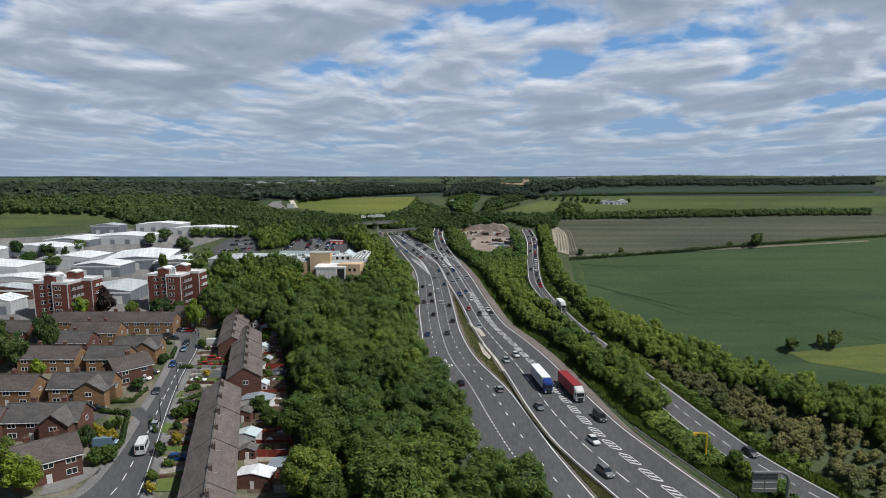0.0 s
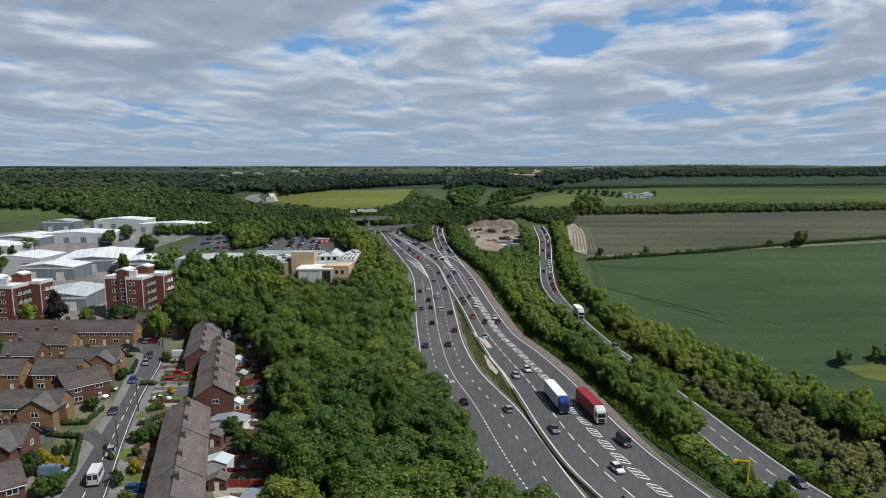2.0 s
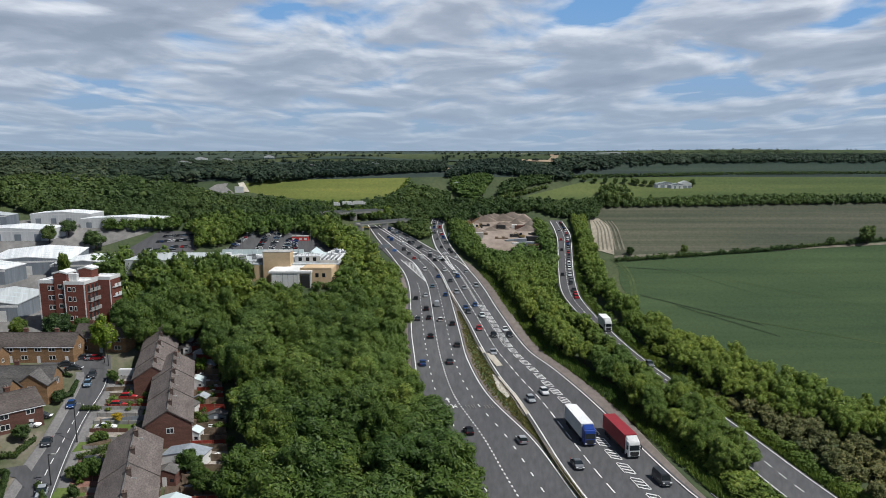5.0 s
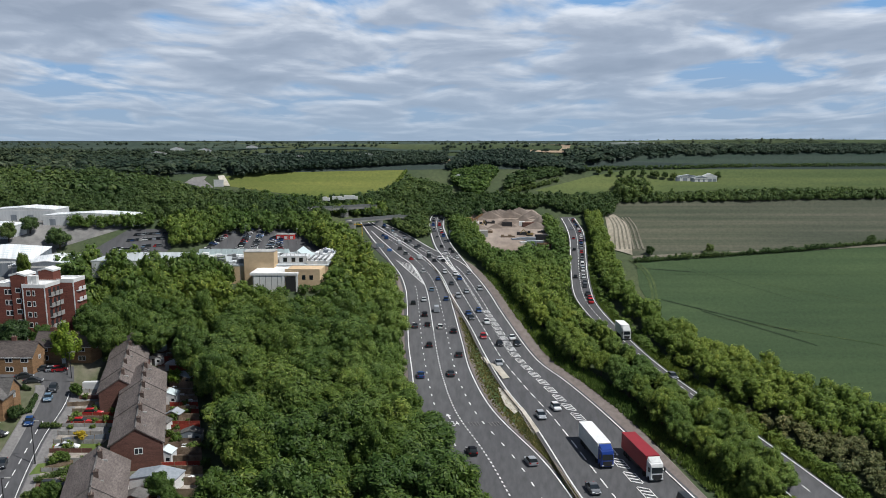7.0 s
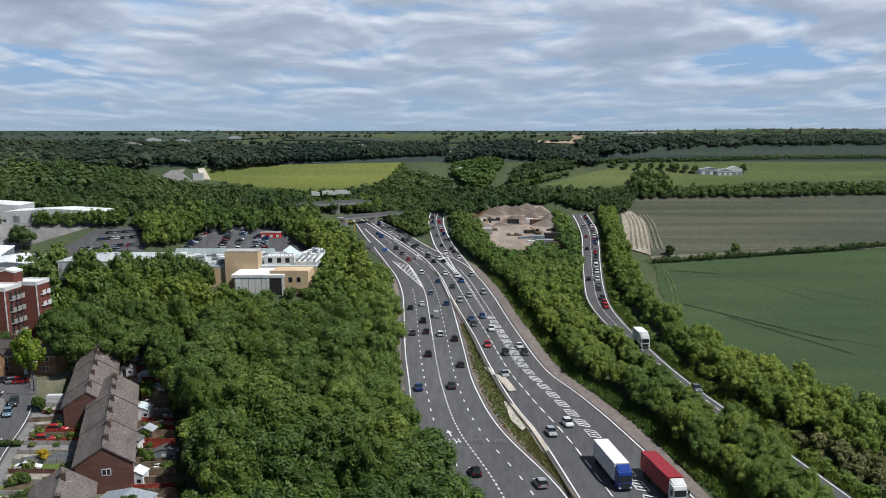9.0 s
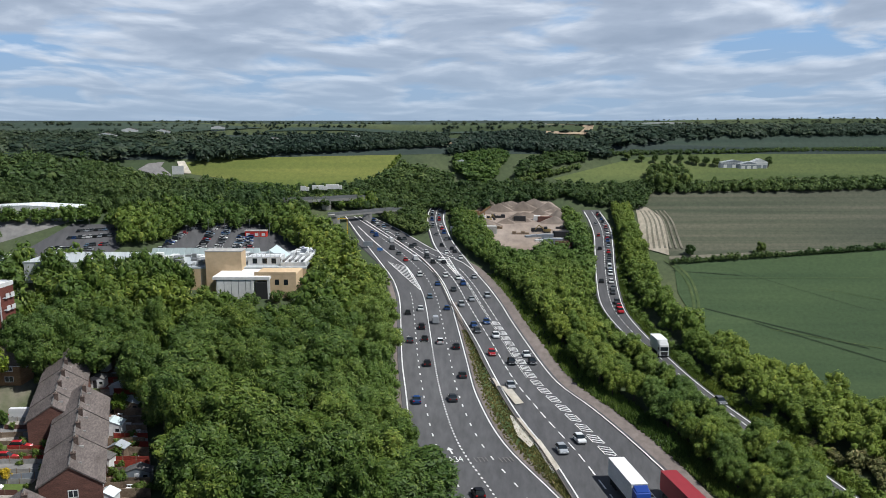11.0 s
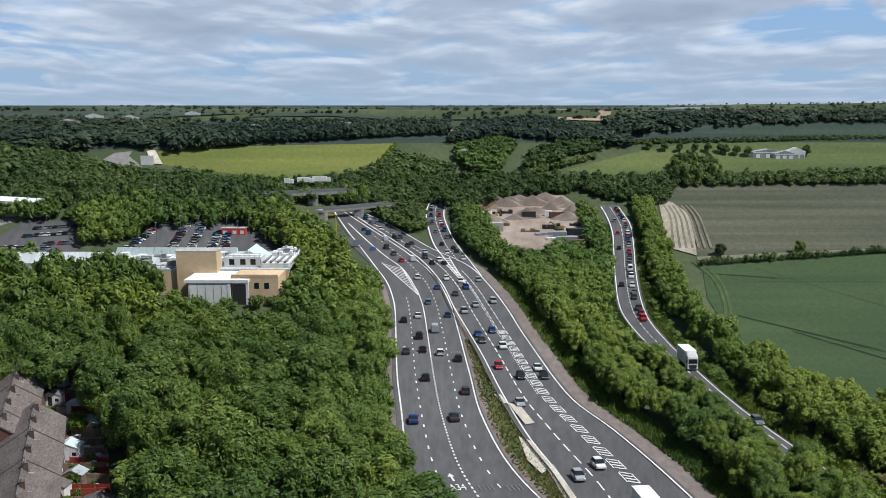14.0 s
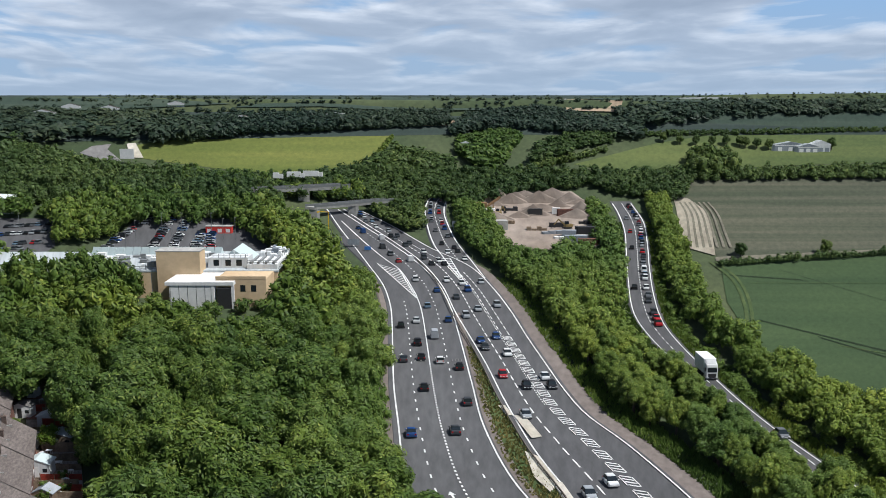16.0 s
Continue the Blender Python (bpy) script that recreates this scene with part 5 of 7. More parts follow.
# ---- the store ----
store = thing("store", -82, 420, "low beige and white superstore with rooftop plant", "store")
sp_ = spot(0, 0, 0)
part("hall", box(-115, 397, 0, -49, 444, 7.6), M_BEIGE, store, "beige panelled walls", put=sp_)
part("hall_roof", box(-115.3, 396.7, 7.6, -48.7, 444.3, 8.1), M_GREYROOF, store, "pale grey flat roof", put=sp_)
part("west_wing", box(-155, 415, 0, -115.4, 446, 7.2), M_CLADWHITE, store, "white wing", put=sp_)
part("wing_roof", box(-155.3, 414.7, 7.2, -115.5, 446.3, 7.7), M_GREYROOF, store, put=sp_)
part("sign_tower", box(-83, 392.5, 0, -70.5, 401, 14), M_BEIGE, store, "plain beige tower block", put=sp_)
part("tower_cap", box(-83.2, 392.3, 14, -70.3, 401.2, 14.3), M_CONCRETE, store, put=sp_)
part("east_block", box(-58, 399, 8.1, -49.2, 440, 9.6), M_CLADWHITE, store, "white plant block", put=sp_)
part("clerestory", box(-70, 402, 8.1, -58.2, 412, 11.2), M_CLADWHITE, store, put=sp_)
for xx in (-67.5, -64, -60.8):
    part("clerestory_window", box(xx - 0.8, 401.8, 8.8, xx + 0.8, 402.1, 10.6), M_GLASS, store, put=sp_)
part("glass_roof", prism([(-70, 8.1), (-58.4, 8.1), (-64.2, 12.2)], 414, 432), M_SKYLIGHT, store, "pyramid glass rooflight", put=sp_)
for i in range(16):
    x0 = -113 + i * 2.6
    part("rooflight", slab([(434, 8.1), (437, 10.4), (440, 8.1)], x0, x0 + 2.3), M_SKYLIGHT, store, put=sp_)
part("entrance_hall", box(-76.5, 377.5, 0, -64.2, 397, 6.6), M_PAINT, store, "white entrance hall", put=sp_)
part("canopy", box(-77.5, 376.5, 6.6, -58.5, 397, 7.5), M_PAINT, store, "white flat canopy", put=sp_)
part("entrance_front", box(-64.0, 380, 0, -50, 396.9, 7.9), M_BEIGE, store, put=sp_)
# Solid dark box painted in place of the shade under the canopy.
part("entrance", box(-63.3, 377.2, 0, -59.5, 380.2, 5.6), M_DARK, store, "dark glazed entrance", put=sp_)
for xx in (-64.4, -58.9):
    part("entrance_column", cbox(xx, 377.4, 0, 0.8, 0.8, 6.6), M_PAINT, store, put=sp_)
rs = random.Random(12)
for i in range(64):
    xx, yy = rs.uniform(-113, -60), rs.uniform(403, 431)
    if -84 < xx < -69 and yy < 403:
        continue
    part("roof_unit", cbox(xx, yy, 8.1, rs.uniform(0.8, 3), rs.uniform(1, 4), rs.uniform(0.6, 1.8)), rs.choice((M_STEEL, M_PAINT, M_METALROOF)), store, put=sp_)
for i in range(4):
    part("roof_duct", tube((-57.0 + i * 2.2, 399.5, 10.0), (-57.0 + i * 2.2, 415, 10.0), 0.4), M_STEEL, store, put=sp_)
for i in range(26):
    part("plant_unit", cbox(rs.uniform(-57, -50.5), rs.uniform(417, 438), 9.6, rs.uniform(0.6, 2.0), rs.uniform(1.5, 4), rs.uniform(0.5, 1.7)), rs.choice((M_STEEL, M_PAINT, M_METALROOF, M_CLAD)), store, put=sp_)
for x0, x1, yy, zz in ((-58, -49.2, 399.2, 9.6), (-70, -58.2, 402.2, 11.2), (-113, -84, 397.4, 8.1)):
    for k in range(int((x1 - x0) / 1.6) + 1):
        part("rail_post", cbox(x0 + 1.6 * k, yy, zz, 0.14, 0.14, 1.1), M_STEEL, store, put=sp_)
    part("guard_rail", join(box(x0, yy - 0.06, zz + 0.5, x1, yy + 0.06, zz + 0.6), box(x0, yy - 0.06, zz + 1.0, x1, yy + 0.06, zz + 1.12)), M_STEEL, store, put=sp_)
for k in range(5):
    part("glazing_bar", box(-69.8 + k * 2.8, 413.6, 8.1, -69.6 + k * 2.8, 414.0, 8.4 + 4.0 * (1 - abs(k - 2) / 2.2)), M_PAINT, store, put=sp_)
for k in range(5):
    part("cladding_joint", box(-76.3 + k * 2.4, 377.35, 0.2, -76.18 + k * 2.4, 377.5, 6.5), M_STEEL, store, put=sp_)
for xx in (-56.5, -53.5):
    part("window", box(xx - 0.7, 379.85, 4.4, xx + 0.7, 380.02, 6.2), M_GLASS, store, put=sp_)
part("parapet", box(-64.0, 379.8, 7.9, -50, 380.4, 8.7), M_BEIGE, store, put=sp_)
for i in range(9):
    part("wall_panel_joint", box(-113 + i * 3.4, 396.9, 0.2, -112.86 + i * 3.4, 397.0, 7.4), M_CONCRETE, store, put=sp_)

# ---- bridges ----
def bridge(a, b, wide, low, thick, label):
    ob = thing("road_bridge", *a, label, "bridge", "", "", 0)
    t = math.degrees(math.atan2(b[1] - a[1], b[0] - a[0]))
    L = math.hypot(b[0] - a[0], b[1] - a[1])
    put = spot(*a, t)
    part("deck", box(0, -wide / 2, low, L, wide / 2, low + thick), M_CONCRETE, ob, "grey concrete deck", put=put)
    for s in (-1, 1):
        part("parapet", box(0, s * wide / 2 - 0.2, low + thick, L, s * wide / 2 + 0.2, low + thick + 1.1), M_STEEL, ob, put=put)
    for k in (0.05, 0.52, 0.95):
        part("pier", box(L * k - 1, -wide / 2 + 0.5, 0, L * k + 1, wide / 2 - 0.5, low), M_CONCRETE, ob, put=put)
    return ob


bridge((-65.3, 646.0), (-28.4, 690.0), 6.5, 4.6, 1.1, "grey concrete road bridge over the main carriageways")
bridge((-104.1, 735.9), (-57.6, 771.0), 10, 6.0, 1.8, "far concrete flyover half hidden by trees")

# ---- the gravel yard ----
patch("gravel_yard", [(15.9, 712.2), (22.2, 790.6), (38.2, 822.3), (78.6, 831.8), (78.7, 726.6), (68.4, 599.3), (62.1, 532.6), (35.2, 492.4), (18.8, 492.4), (16.3, 564.0)], 0.3, M_SOIL, "pale pinkish gravel yard", "yard")


def heap(x, y, rad, h, seed):
    r = random.Random(seed)
    ob = thing("gravel_heap", x, y, "grey-brown conical heap of gravel", "heap", "gravel heaps")
    v, f, n, m = [], [], 22, 6
    for j in range(m + 1):
        k = j / m
        for i in range(n):
            a = 2 * math.pi * i / n
            q = rad * (1 - k) * (1 + 0.22 * noise.noise(Vector((math.cos(a) * 1.5 + seed, math.sin(a) * 1.5, k))))
            v.append((q * math.cos(a), q * math.sin(a), h * k ** 1.15 + 0.2 * r.random() * (0 < j < m)))
    f = [(j * n + i, j * n + (i + 1) % n, (j + 1) * n + (i + 1) % n, (j + 1) * n + i) for j in range(m) for i in range(n)]
    part("mound", (v, f), M_SOIL, ob, put=spot(x, y))
    return ob


for i, ((x, y), rad, h) in enumerate([((30.1, 749.4), 14, 9), ((36.0, 741.6), 15, 7), ((52.1, 749.4), 18, 8), ((43.5, 666.0), 14, 7), ((68.4, 678.6), 12, 8), ((61.8, 773.6), 22, 8), ((69.3, 749.4), 16, 7), ((45.7, 773.6), 20, 6), ((54.0, 612.0), 10, 3)]):
    heap(x, y, rad * 0.72, h * 0.8, i)
rq = random.Random(8)
for i, ((x, y), w, d, h, m_) in enumerate([((44.2, 659.9), 7, 2.6, 3.6, M_DARK), ((59.4, 659.9), 9, 2.6, 3.4, M_BRICK_RED), ((55.4, 672.2), 4, 2.6, 3.0, M_PAINT), ((22.2, 594.3), 10, 8, 4, M_CONCRETE), ((21.7, 672.2), 6, 2.6, 2.8, M_PAINT), ((51.5, 561.8), 6, 4, 3, M_CLAD),
                                        ((59.4, 566.2), 9, 5, 4, M_DARK), ((56.4, 532.6), 8, 2.6, 2.6, M_BRICK_RED), ((50.8, 604.3), 8, 2.4, 2.0, M_DARK), ((52.2, 540.6), 9, 4, 3, M_CLAD)]):
    ob = thing("container", x, y, "weathered steel container on the gravel", "container", "yard containers")
    put = spot(x, y, rq.uniform(-8, 8))
    b_ = part("body", cbox(0, 0, 0.2, w, d, h), m_, ob, put=put)
    for k in range(int(w / 0.9)):
        part("rib", cbox(-w / 2 + 0.5 + 0.9 * k, -d / 2 - 0.06, 0.3, 0.18, 0.1, h - 0.2), m_, b_, put=put)
M_OCHRE = surface("dusty_yellow_paint", (0.22, 0.16, 0.06), (0.34, 0.25, 0.10), 0.5, 2, 0.7, 0.1)


def digger(x, y, turn):
    ob = thing("excavator", x, y, "yellow tracked excavator standing on the gravel", "excavator", "yard machines")
    put = spot(x, y, turn)
    for k in (-1.1, 1.1):
        part("track", hull([[(-2, k - 0.35, 0.5), (-2, k + 0.35, 0.5), (-1.7, k + 0.35, 1.1), (-1.7, k - 0.35, 1.1)], [(2, k - 0.35, 0.5), (2, k + 0.35, 0.5), (1.7, k + 0.35, 1.1), (1.7, k - 0.35, 1.1)]]), M_DARK, ob, put=put)
    bd = part("body", cbox(-0.5, 0, 1.1, 3.4, 2.6, 1.3), M_OCHRE, ob, put=put)
    part("cab", cbox(0.6, 0.7, 2.4, 1.4, 1.1, 1.3), M_GLASS, bd, put=put)
    part("boom", join(tube((1.0, -0.3, 2.0), (4.2, -0.3, 4.6), 0.35, 0.28), tube((4.2, -0.3, 4.6), (6.4, -0.3, 2.2), 0.26, 0.2)), M_OCHRE, ob, put=put)
    part("bucket", hull([[(6.0, -0.9, 1.0), (7.0, -0.9, 1.2), (7.0, 0.3, 1.2), (6.0, 0.3, 1.0)], [(6.1, -0.9, 2.2), (6.7, -0.9, 2.3), (6.7, 0.3, 2.3), (6.1, 0.3, 2.2)]]), M_DARK, ob, put=put)


for q in ((26.0, 660.0, 60), (54.0, 596.0, 200)):
    digger(*q)
for i, (x, y, w, d, h, m_) in enumerate(((40.0, 590.0, 9, 5, 1.6, M_TIMBER), (47.0, 575.0, 12, 4, 1.4, M_CLAD), (57.5, 548.0, 9, 5, 2.4, M_CONCRETE), (33.0, 690.0, 8, 6, 2.2, M_DARK), (63.5, 575.0, 7, 5, 2.2, M_REDWOOD), (48.5, 555.0, 8, 3, 1.6, M_PAINT), (66.0, 620.0, 9, 5, 2.0, M_DARK), (29.0, 620.0, 6, 4, 1.5, M_TIMBER))):
    ob = thing("material_stack", x, y, "untidy stack of building materials on the gravel", "stack", "yard stacks")
    put = spot(x, y, rq.uniform(-12, 12))
    for k in range(4):
        part("bundle", cbox(-w / 2 + w * (k + 0.5) / 4, rq.uniform(-0.3, 0.3), 0.2, w / 4 - 0.25, d * rq.uniform(0.6, 1.0), h * rq.uniform(0.5, 1.1)), m_, ob, put=put)
for i, (x, y) in enumerate(((27.0, 722.0), (40.0, 765.0), (50.0, 700.0), (60.0, 715.0), (73.0, 735.0), (22.5, 640.0), (36.0, 655.0), (64.0, 655.0))):
    heap(x, y, 7 + 3 * (i % 3), 3.0 + (i % 2) * 1.6, 40 + i)
rig = thing("conveyor", *(19.5, 672.2), "rusty orange screening conveyor", "machine")
put = spot(*(19.5, 672.2), 30)
part("belt", tube((-2, 0, 2), (9, 0, 8), 0.7, n=6), M_BRICK_ORANGE, rig, put=put)
for q in (0, 5):
    part("leg", tube((q, -0.8, 0), (q, 0, 3.2 + q * 0.5), 0.25, n=6), M_BRICK_ORANGE, rig, put=put)
part("hopper", hull([[(-4, -2, 3), (-1, -2, 3), (-1, 2, 3), (-4, 2, 3)], [(-5, -3, 6), (0, -3, 6), (0, 3, 6), (-5, 3, 6)]]), M_BRICK_ORANGE, rig, put=put)

# ---- farm and far houses ----
def barn(x, y, w, d, h, wall, roof, label, rise=3.0):
    return shed(x, y, w, d, h, 0, wall, roof, label, rise, 3, "farm buildings")


barn(*(372.9, 1441.2), 34, 14, 7, M_CLAD, M_GREYROOF, "grey farm building with a long roof", 3)
barn(*(384.4, 1412.9), 22, 14, 6, M_CLAD, M_GREYROOF, "low grey farm shed", 3)
barn(*(401.4, 1426.9), 20, 16, 8, M_CLADWHITE, M_METALROOF, "white arched farm barn", 4)
barn(*(-250.2, 3014.1), 40, 20, 20, M_CLADWHITE, M_CLADWHITE, "cream country house on the hill", 3)
barn(*(-188.7, 2677.0), 60, 20, 8, M_CLADWHITE, M_GREYROOF, "low outbuildings beside the country house", 3)
barn(*(22.3, 1470.8), 20, 14, 6, M_CLADWHITE, M_GREYROOF, "white house among trees", 3)
barn(*(1727.4, 8626.6), 420, 60, 12, M_CLADWHITE, M_METALROOF, "row of long pale glasshouses far off", 6)
barn(*(6013.5, 21602.9), 300, 60, 10, M_CLADWHITE, M_METALROOF, "row of long pale glasshouses far off", 6)
for i, (x, y) in enumerate([(-1054.1, 4145.0), (-1286.7, 4537.9), (-412.4, 2677.0), (-1049.8, 3448.3), (-1060.6, 5194.4)]):
    barn(x, y, 60, 30, 14, M_CLADWHITE, M_TILE, "far pale house among woods", 8)
patch("far_road", [(312.8, 3814.7), (794.8, 9177.9), (964.1, 10522.9), (341.5, 3814.7)], 1.0, M_PAVE, "far stretch of pale road climbing the ridge", "road")
patch("far_road", [(-378.8, 1372.4), (-418.1, 1567.0), (-413.3, 1638.6), (-375.2, 1470.8), (-292.7, 1200.3), (-315.5, 1220.7)], 1.0, M_PAVE, "far curve of the motorway", "road")
patch("chalk_cutting", [(-394.8, 1638.6), (-392.8, 1676.8), (-287.6, 1263.7), (-299.2, 1263.7)], 1.2, M_CHALK, "pale chalk cutting beside the far motorway", "bank")


# ---- vehicles ----
CARPAINT = [paint("car_" + n, c, 0.3, 0.2, 0.6) for n, c in (("black", (0.012, 0.012, 0.014)), ("dark_grey", (0.05, 0.055, 0.06)), ("silver", (0.38, 0.40, 0.42)), ("white", (0.78, 0.78, 0.77)), ("red", (0.45, 0.02, 0.025)), ("blue", (0.02, 0.07, 0.22)), ("pale_blue", (0.18, 0.27, 0.36)), ("grey", (0.15, 0.16, 0.17)))]
CARNAMES = ["black", "dark grey", "silver", "white", "red", "dark blue", "pale blue", "grey"]
M_TYRE = paint("tyre", (0.015, 0.015, 0.015), 0.9)
M_RIM = paint("wheel_rim", (0.35, 0.35, 0.36), 0.35, 0.8)
M_HEAD = paint("headlamp", (0.75, 0.77, 0.78), 0.15)
M_TAIL = paint("tail_lamp", (0.4, 0.01, 0.01), 0.25)
rc = random.Random(21)


def ring(x, y0, y1, z0, z1, inset=0.12):
    """One cross-section of a car body at x along its length."""
    return [(x, y0, z0), (x, y1, z0), (x, y1 - 0.0, (z0 + z1) / 2), (x, y1 - inset, z1), (x, y0 + inset, z1), (x, y0 + 0.0, (z0 + z1) / 2)]


def car(x, y, turn, color, where, group, fine=True, h=0.42, style=None):
    """A car heading along its own +x."""
    style = style or rc.choice(("hatch", "saloon", "suv", "hatch"))
    i = color
    L, W = {"hatch": (4.1, 1.78), "saloon": (4.6, 1.82), "suv": (4.6, 1.9), "van": (5.2, 2.0)}[style]
    top = {"hatch": 1.48, "saloon": 1.42, "suv": 1.68, "van": 2.1}[style]
    ob = thing("car", x, y, CARNAMES[i] + {"hatch": " hatchback", "saloon": " saloon car", "suv": " tall estate car", "van": " panel van"}[style] + " " + where, "van" if style == "van" else "car", group)
    base = spot(x, y, turn)
    put = lambda q: base((q[0], q[1], q[2] + h))
    hw, hl = W / 2, L / 2
    m = CARPAINT[i]
    waist = 0.92 if style != "suv" else 1.05
    if style == "van":
        waist = 1.15
    part("body", hull([ring(-hl, -hw * 0.9, hw * 0.9, 0.35, waist - 0.12), ring(-hl + 0.25, -hw, hw, 0.25, waist), ring(hl - 1.35, -hw, hw, 0.25, waist), ring(hl - 0.35, -hw * 0.97, hw * 0.97, 0.25, waist - 0.2), ring(hl, -hw * 0.82, hw * 0.82, 0.35, waist - 0.35)]), m, ob, put=put)
    back = {"hatch": -hl + 0.12, "saloon": -hl + 0.75, "suv": -hl + 0.1, "van": -hl + 0.05}[style]
    roof0 = back + {"hatch": 0.55, "saloon": 0.85, "suv": 0.35, "van": 0.1}[style]
    front, roof1 = hl - (1.15 if style != "van" else 0.7), hl - (2.0 if style != "van" else 1.35)
    gl = part("glasshouse", hull([ring(back, -hw * 0.92, hw * 0.92, waist - 0.06, waist - 0.02, 0.02), ring(roof0, -hw * 0.88, hw * 0.88, waist - 0.06, top - 0.05, 0.14), ring(roof1, -hw * 0.88, hw * 0.88, waist - 0.06, top - 0.05, 0.14), ring(front, -hw * 0.92, hw * 0.92, waist - 0.06, waist - 0.02, 0.02)]), m if style == "van" else M_GLASS, ob, "" if style == "van" else "dark glass", put=put)
    part("roof", hull([[(roof0 - 0.1, -hw * 0.74, top - 0.06), (roof0 - 0.1, hw * 0.74, top - 0.06), (roof1 + 0.12, hw * 0.74, top - 0.06), (roof1 + 0.12, -hw * 0.74, top - 0.06)], [(roof0, -hw * 0.66, top + 0.02), (roof0, hw * 0.66, top + 0.02), (roof1, hw * 0.66, top + 0.02), (roof1, -hw * 0.66, top + 0.02)]]), m, ob, put=put)
    if style == "van":
        part("windscreen", ([(front + 0.02, -hw * 0.8, waist + 0.02), (front + 0.02, hw * 0.8, waist + 0.02), (roof1 + 0.2, hw * 0.72, top - 0.2), (roof1 + 0.2, -hw * 0.72, top - 0.2)], [(0, 1, 2, 3)]), M_GLASS, gl, put=put)
    for sx in (-hl + 0.8, hl - 0.85):
        for s in (-1, 1):
            wh = part("wheel", tube((sx, s * (hw - 0.2), 0.32), (sx, s * (hw + 0.02), 0.32), 0.32, n=10), M_TYRE, ob, put=put)
            if fine:
                part("rim", tube((sx, s * (hw + 0.0), 0.32), (sx, s * (hw + 0.04), 0.32), 0.2, n=8), M_RIM, wh, put=put)
    if fine:
        for s in (-1, 1):
            part("headlight", cbox(hl - 0.16, s * hw * 0.66, waist - 0.42, 0.3, 0.36, 0.17), M_HEAD, ob, put=put)
            part("tail_light", cbox(-hl + 0.06, s * hw * 0.72, waist - 0.28, 0.2, 0.3, 0.2), M_TAIL, ob, put=put)
            part("mirror", cbox(hl - 1.5, s * (hw + 0.1), waist - 0.05, 0.15, 0.22, 0.16), m, ob, put=put)
        part("number_plate", cbox(hl - 0.01, 0, 0.45, 0.06, 0.52, 0.11), M_PAINT, ob, put=put)
    return ob


def heading(fc, y, away):
    d = (fc(y + 3) - fc(y - 3)) / 6.0
    a = math.degrees(math.atan2(1.0, d))
    return a if away else a + 180


def pick():
    return rc.choice((0, 0, 1, 1, 2, 2, 3, 3, 3, 4, 5, 6, 7, 7))


def lane_cars(fc, y0, y1, gap, away, where, group, skip=()):
    y = y0 + rc.uniform(0, gap)
    while y < y1:
        if not any(a < y < b for a, b in skip):
            car(fc(y) + rc.uniform(-0.3, 0.3), y, heading(fc, y, away), pick(), where, group, y < 330, style="van" if rc.random() < 0.07 else None)
        y += max(8.5, rc.gauss(gap, gap * 0.4)) * (1.9 if y < 215 else 1.0)


Y = lambda v: 66000.0 / (v - 315.0)
ON_A, ON_B = "driving on the grey carriageway", "driving along the busy carriageway"
lane_cars(between(A_LEFT, A_RIGHT, 0.125), Y(600), Y(490), 44, True, ON_A, "cars on the main road")
lane_cars(between(A_LEFT, A_RIGHT, 0.375), Y(700), Y(500), 38, True, ON_A, "cars on the main road")
lane_cars(between(A_LEFT, A_RIGHT, 0.625), Y(860), Y(420), 46, True, ON_A, "cars on the main road")
lane_cars(between(A_LEFT, A_RIGHT, 0.875), Y(800), Y(430), 52, True, ON_A, "cars on the main road")
TRUCK_Y = (28.8, 175.3)[1]
lane_cars(between(B_LEFT, B_RIGHT, 0.14), Y(880), Y(412), 30, False, ON_B, "cars on the main road")
lane_cars(between(B_LEFT, B_RIGHT, 0.43), Y(870), Y(412), 32, False, ON_B, "cars on the main road", [(TRUCK_Y - 12, TRUCK_Y + 24)])
lane_cars(between(B_LEFT, B_RIGHT, 0.82), Y(760), Y(460), 48, False, ON_B, "cars on the main road", [(TRUCK_Y - 14, TRUCK_Y + 24)])
lane_cars(between(C_LEFT, C_RIGHT, 0.28), (-1.0, 495.8)[1], (-1.5, 765.3)[1], 30, False, "coming down the slip road", "cars on the slip road")
lane_cars(between(C_LEFT, C_RIGHT, 0.72), (-0.9, 479.3)[1], (-1.5, 765.3)[1], 30, False, "coming down the slip road", "cars on the slip road")
lane_cars(between(D_LEFT, D_RIGHT, 0.74), (-0.7, 334.3)[1], (-1.4, 719.3)[1], 15, False, "queueing on the side road", "cars on the side road")
lane_cars(between(D_LEFT, D_RIGHT, 0.74), Y(850), (-0.5, 276.4)[1], 42, False, "driving on the side road", "cars on the side road")
lane_cars(between(D_LEFT, D_RIGHT, 0.26), (-0.7, 368.6)[1], (-1.4, 719.3)[1], 70, True, "driving on the side road", "cars on the side road")


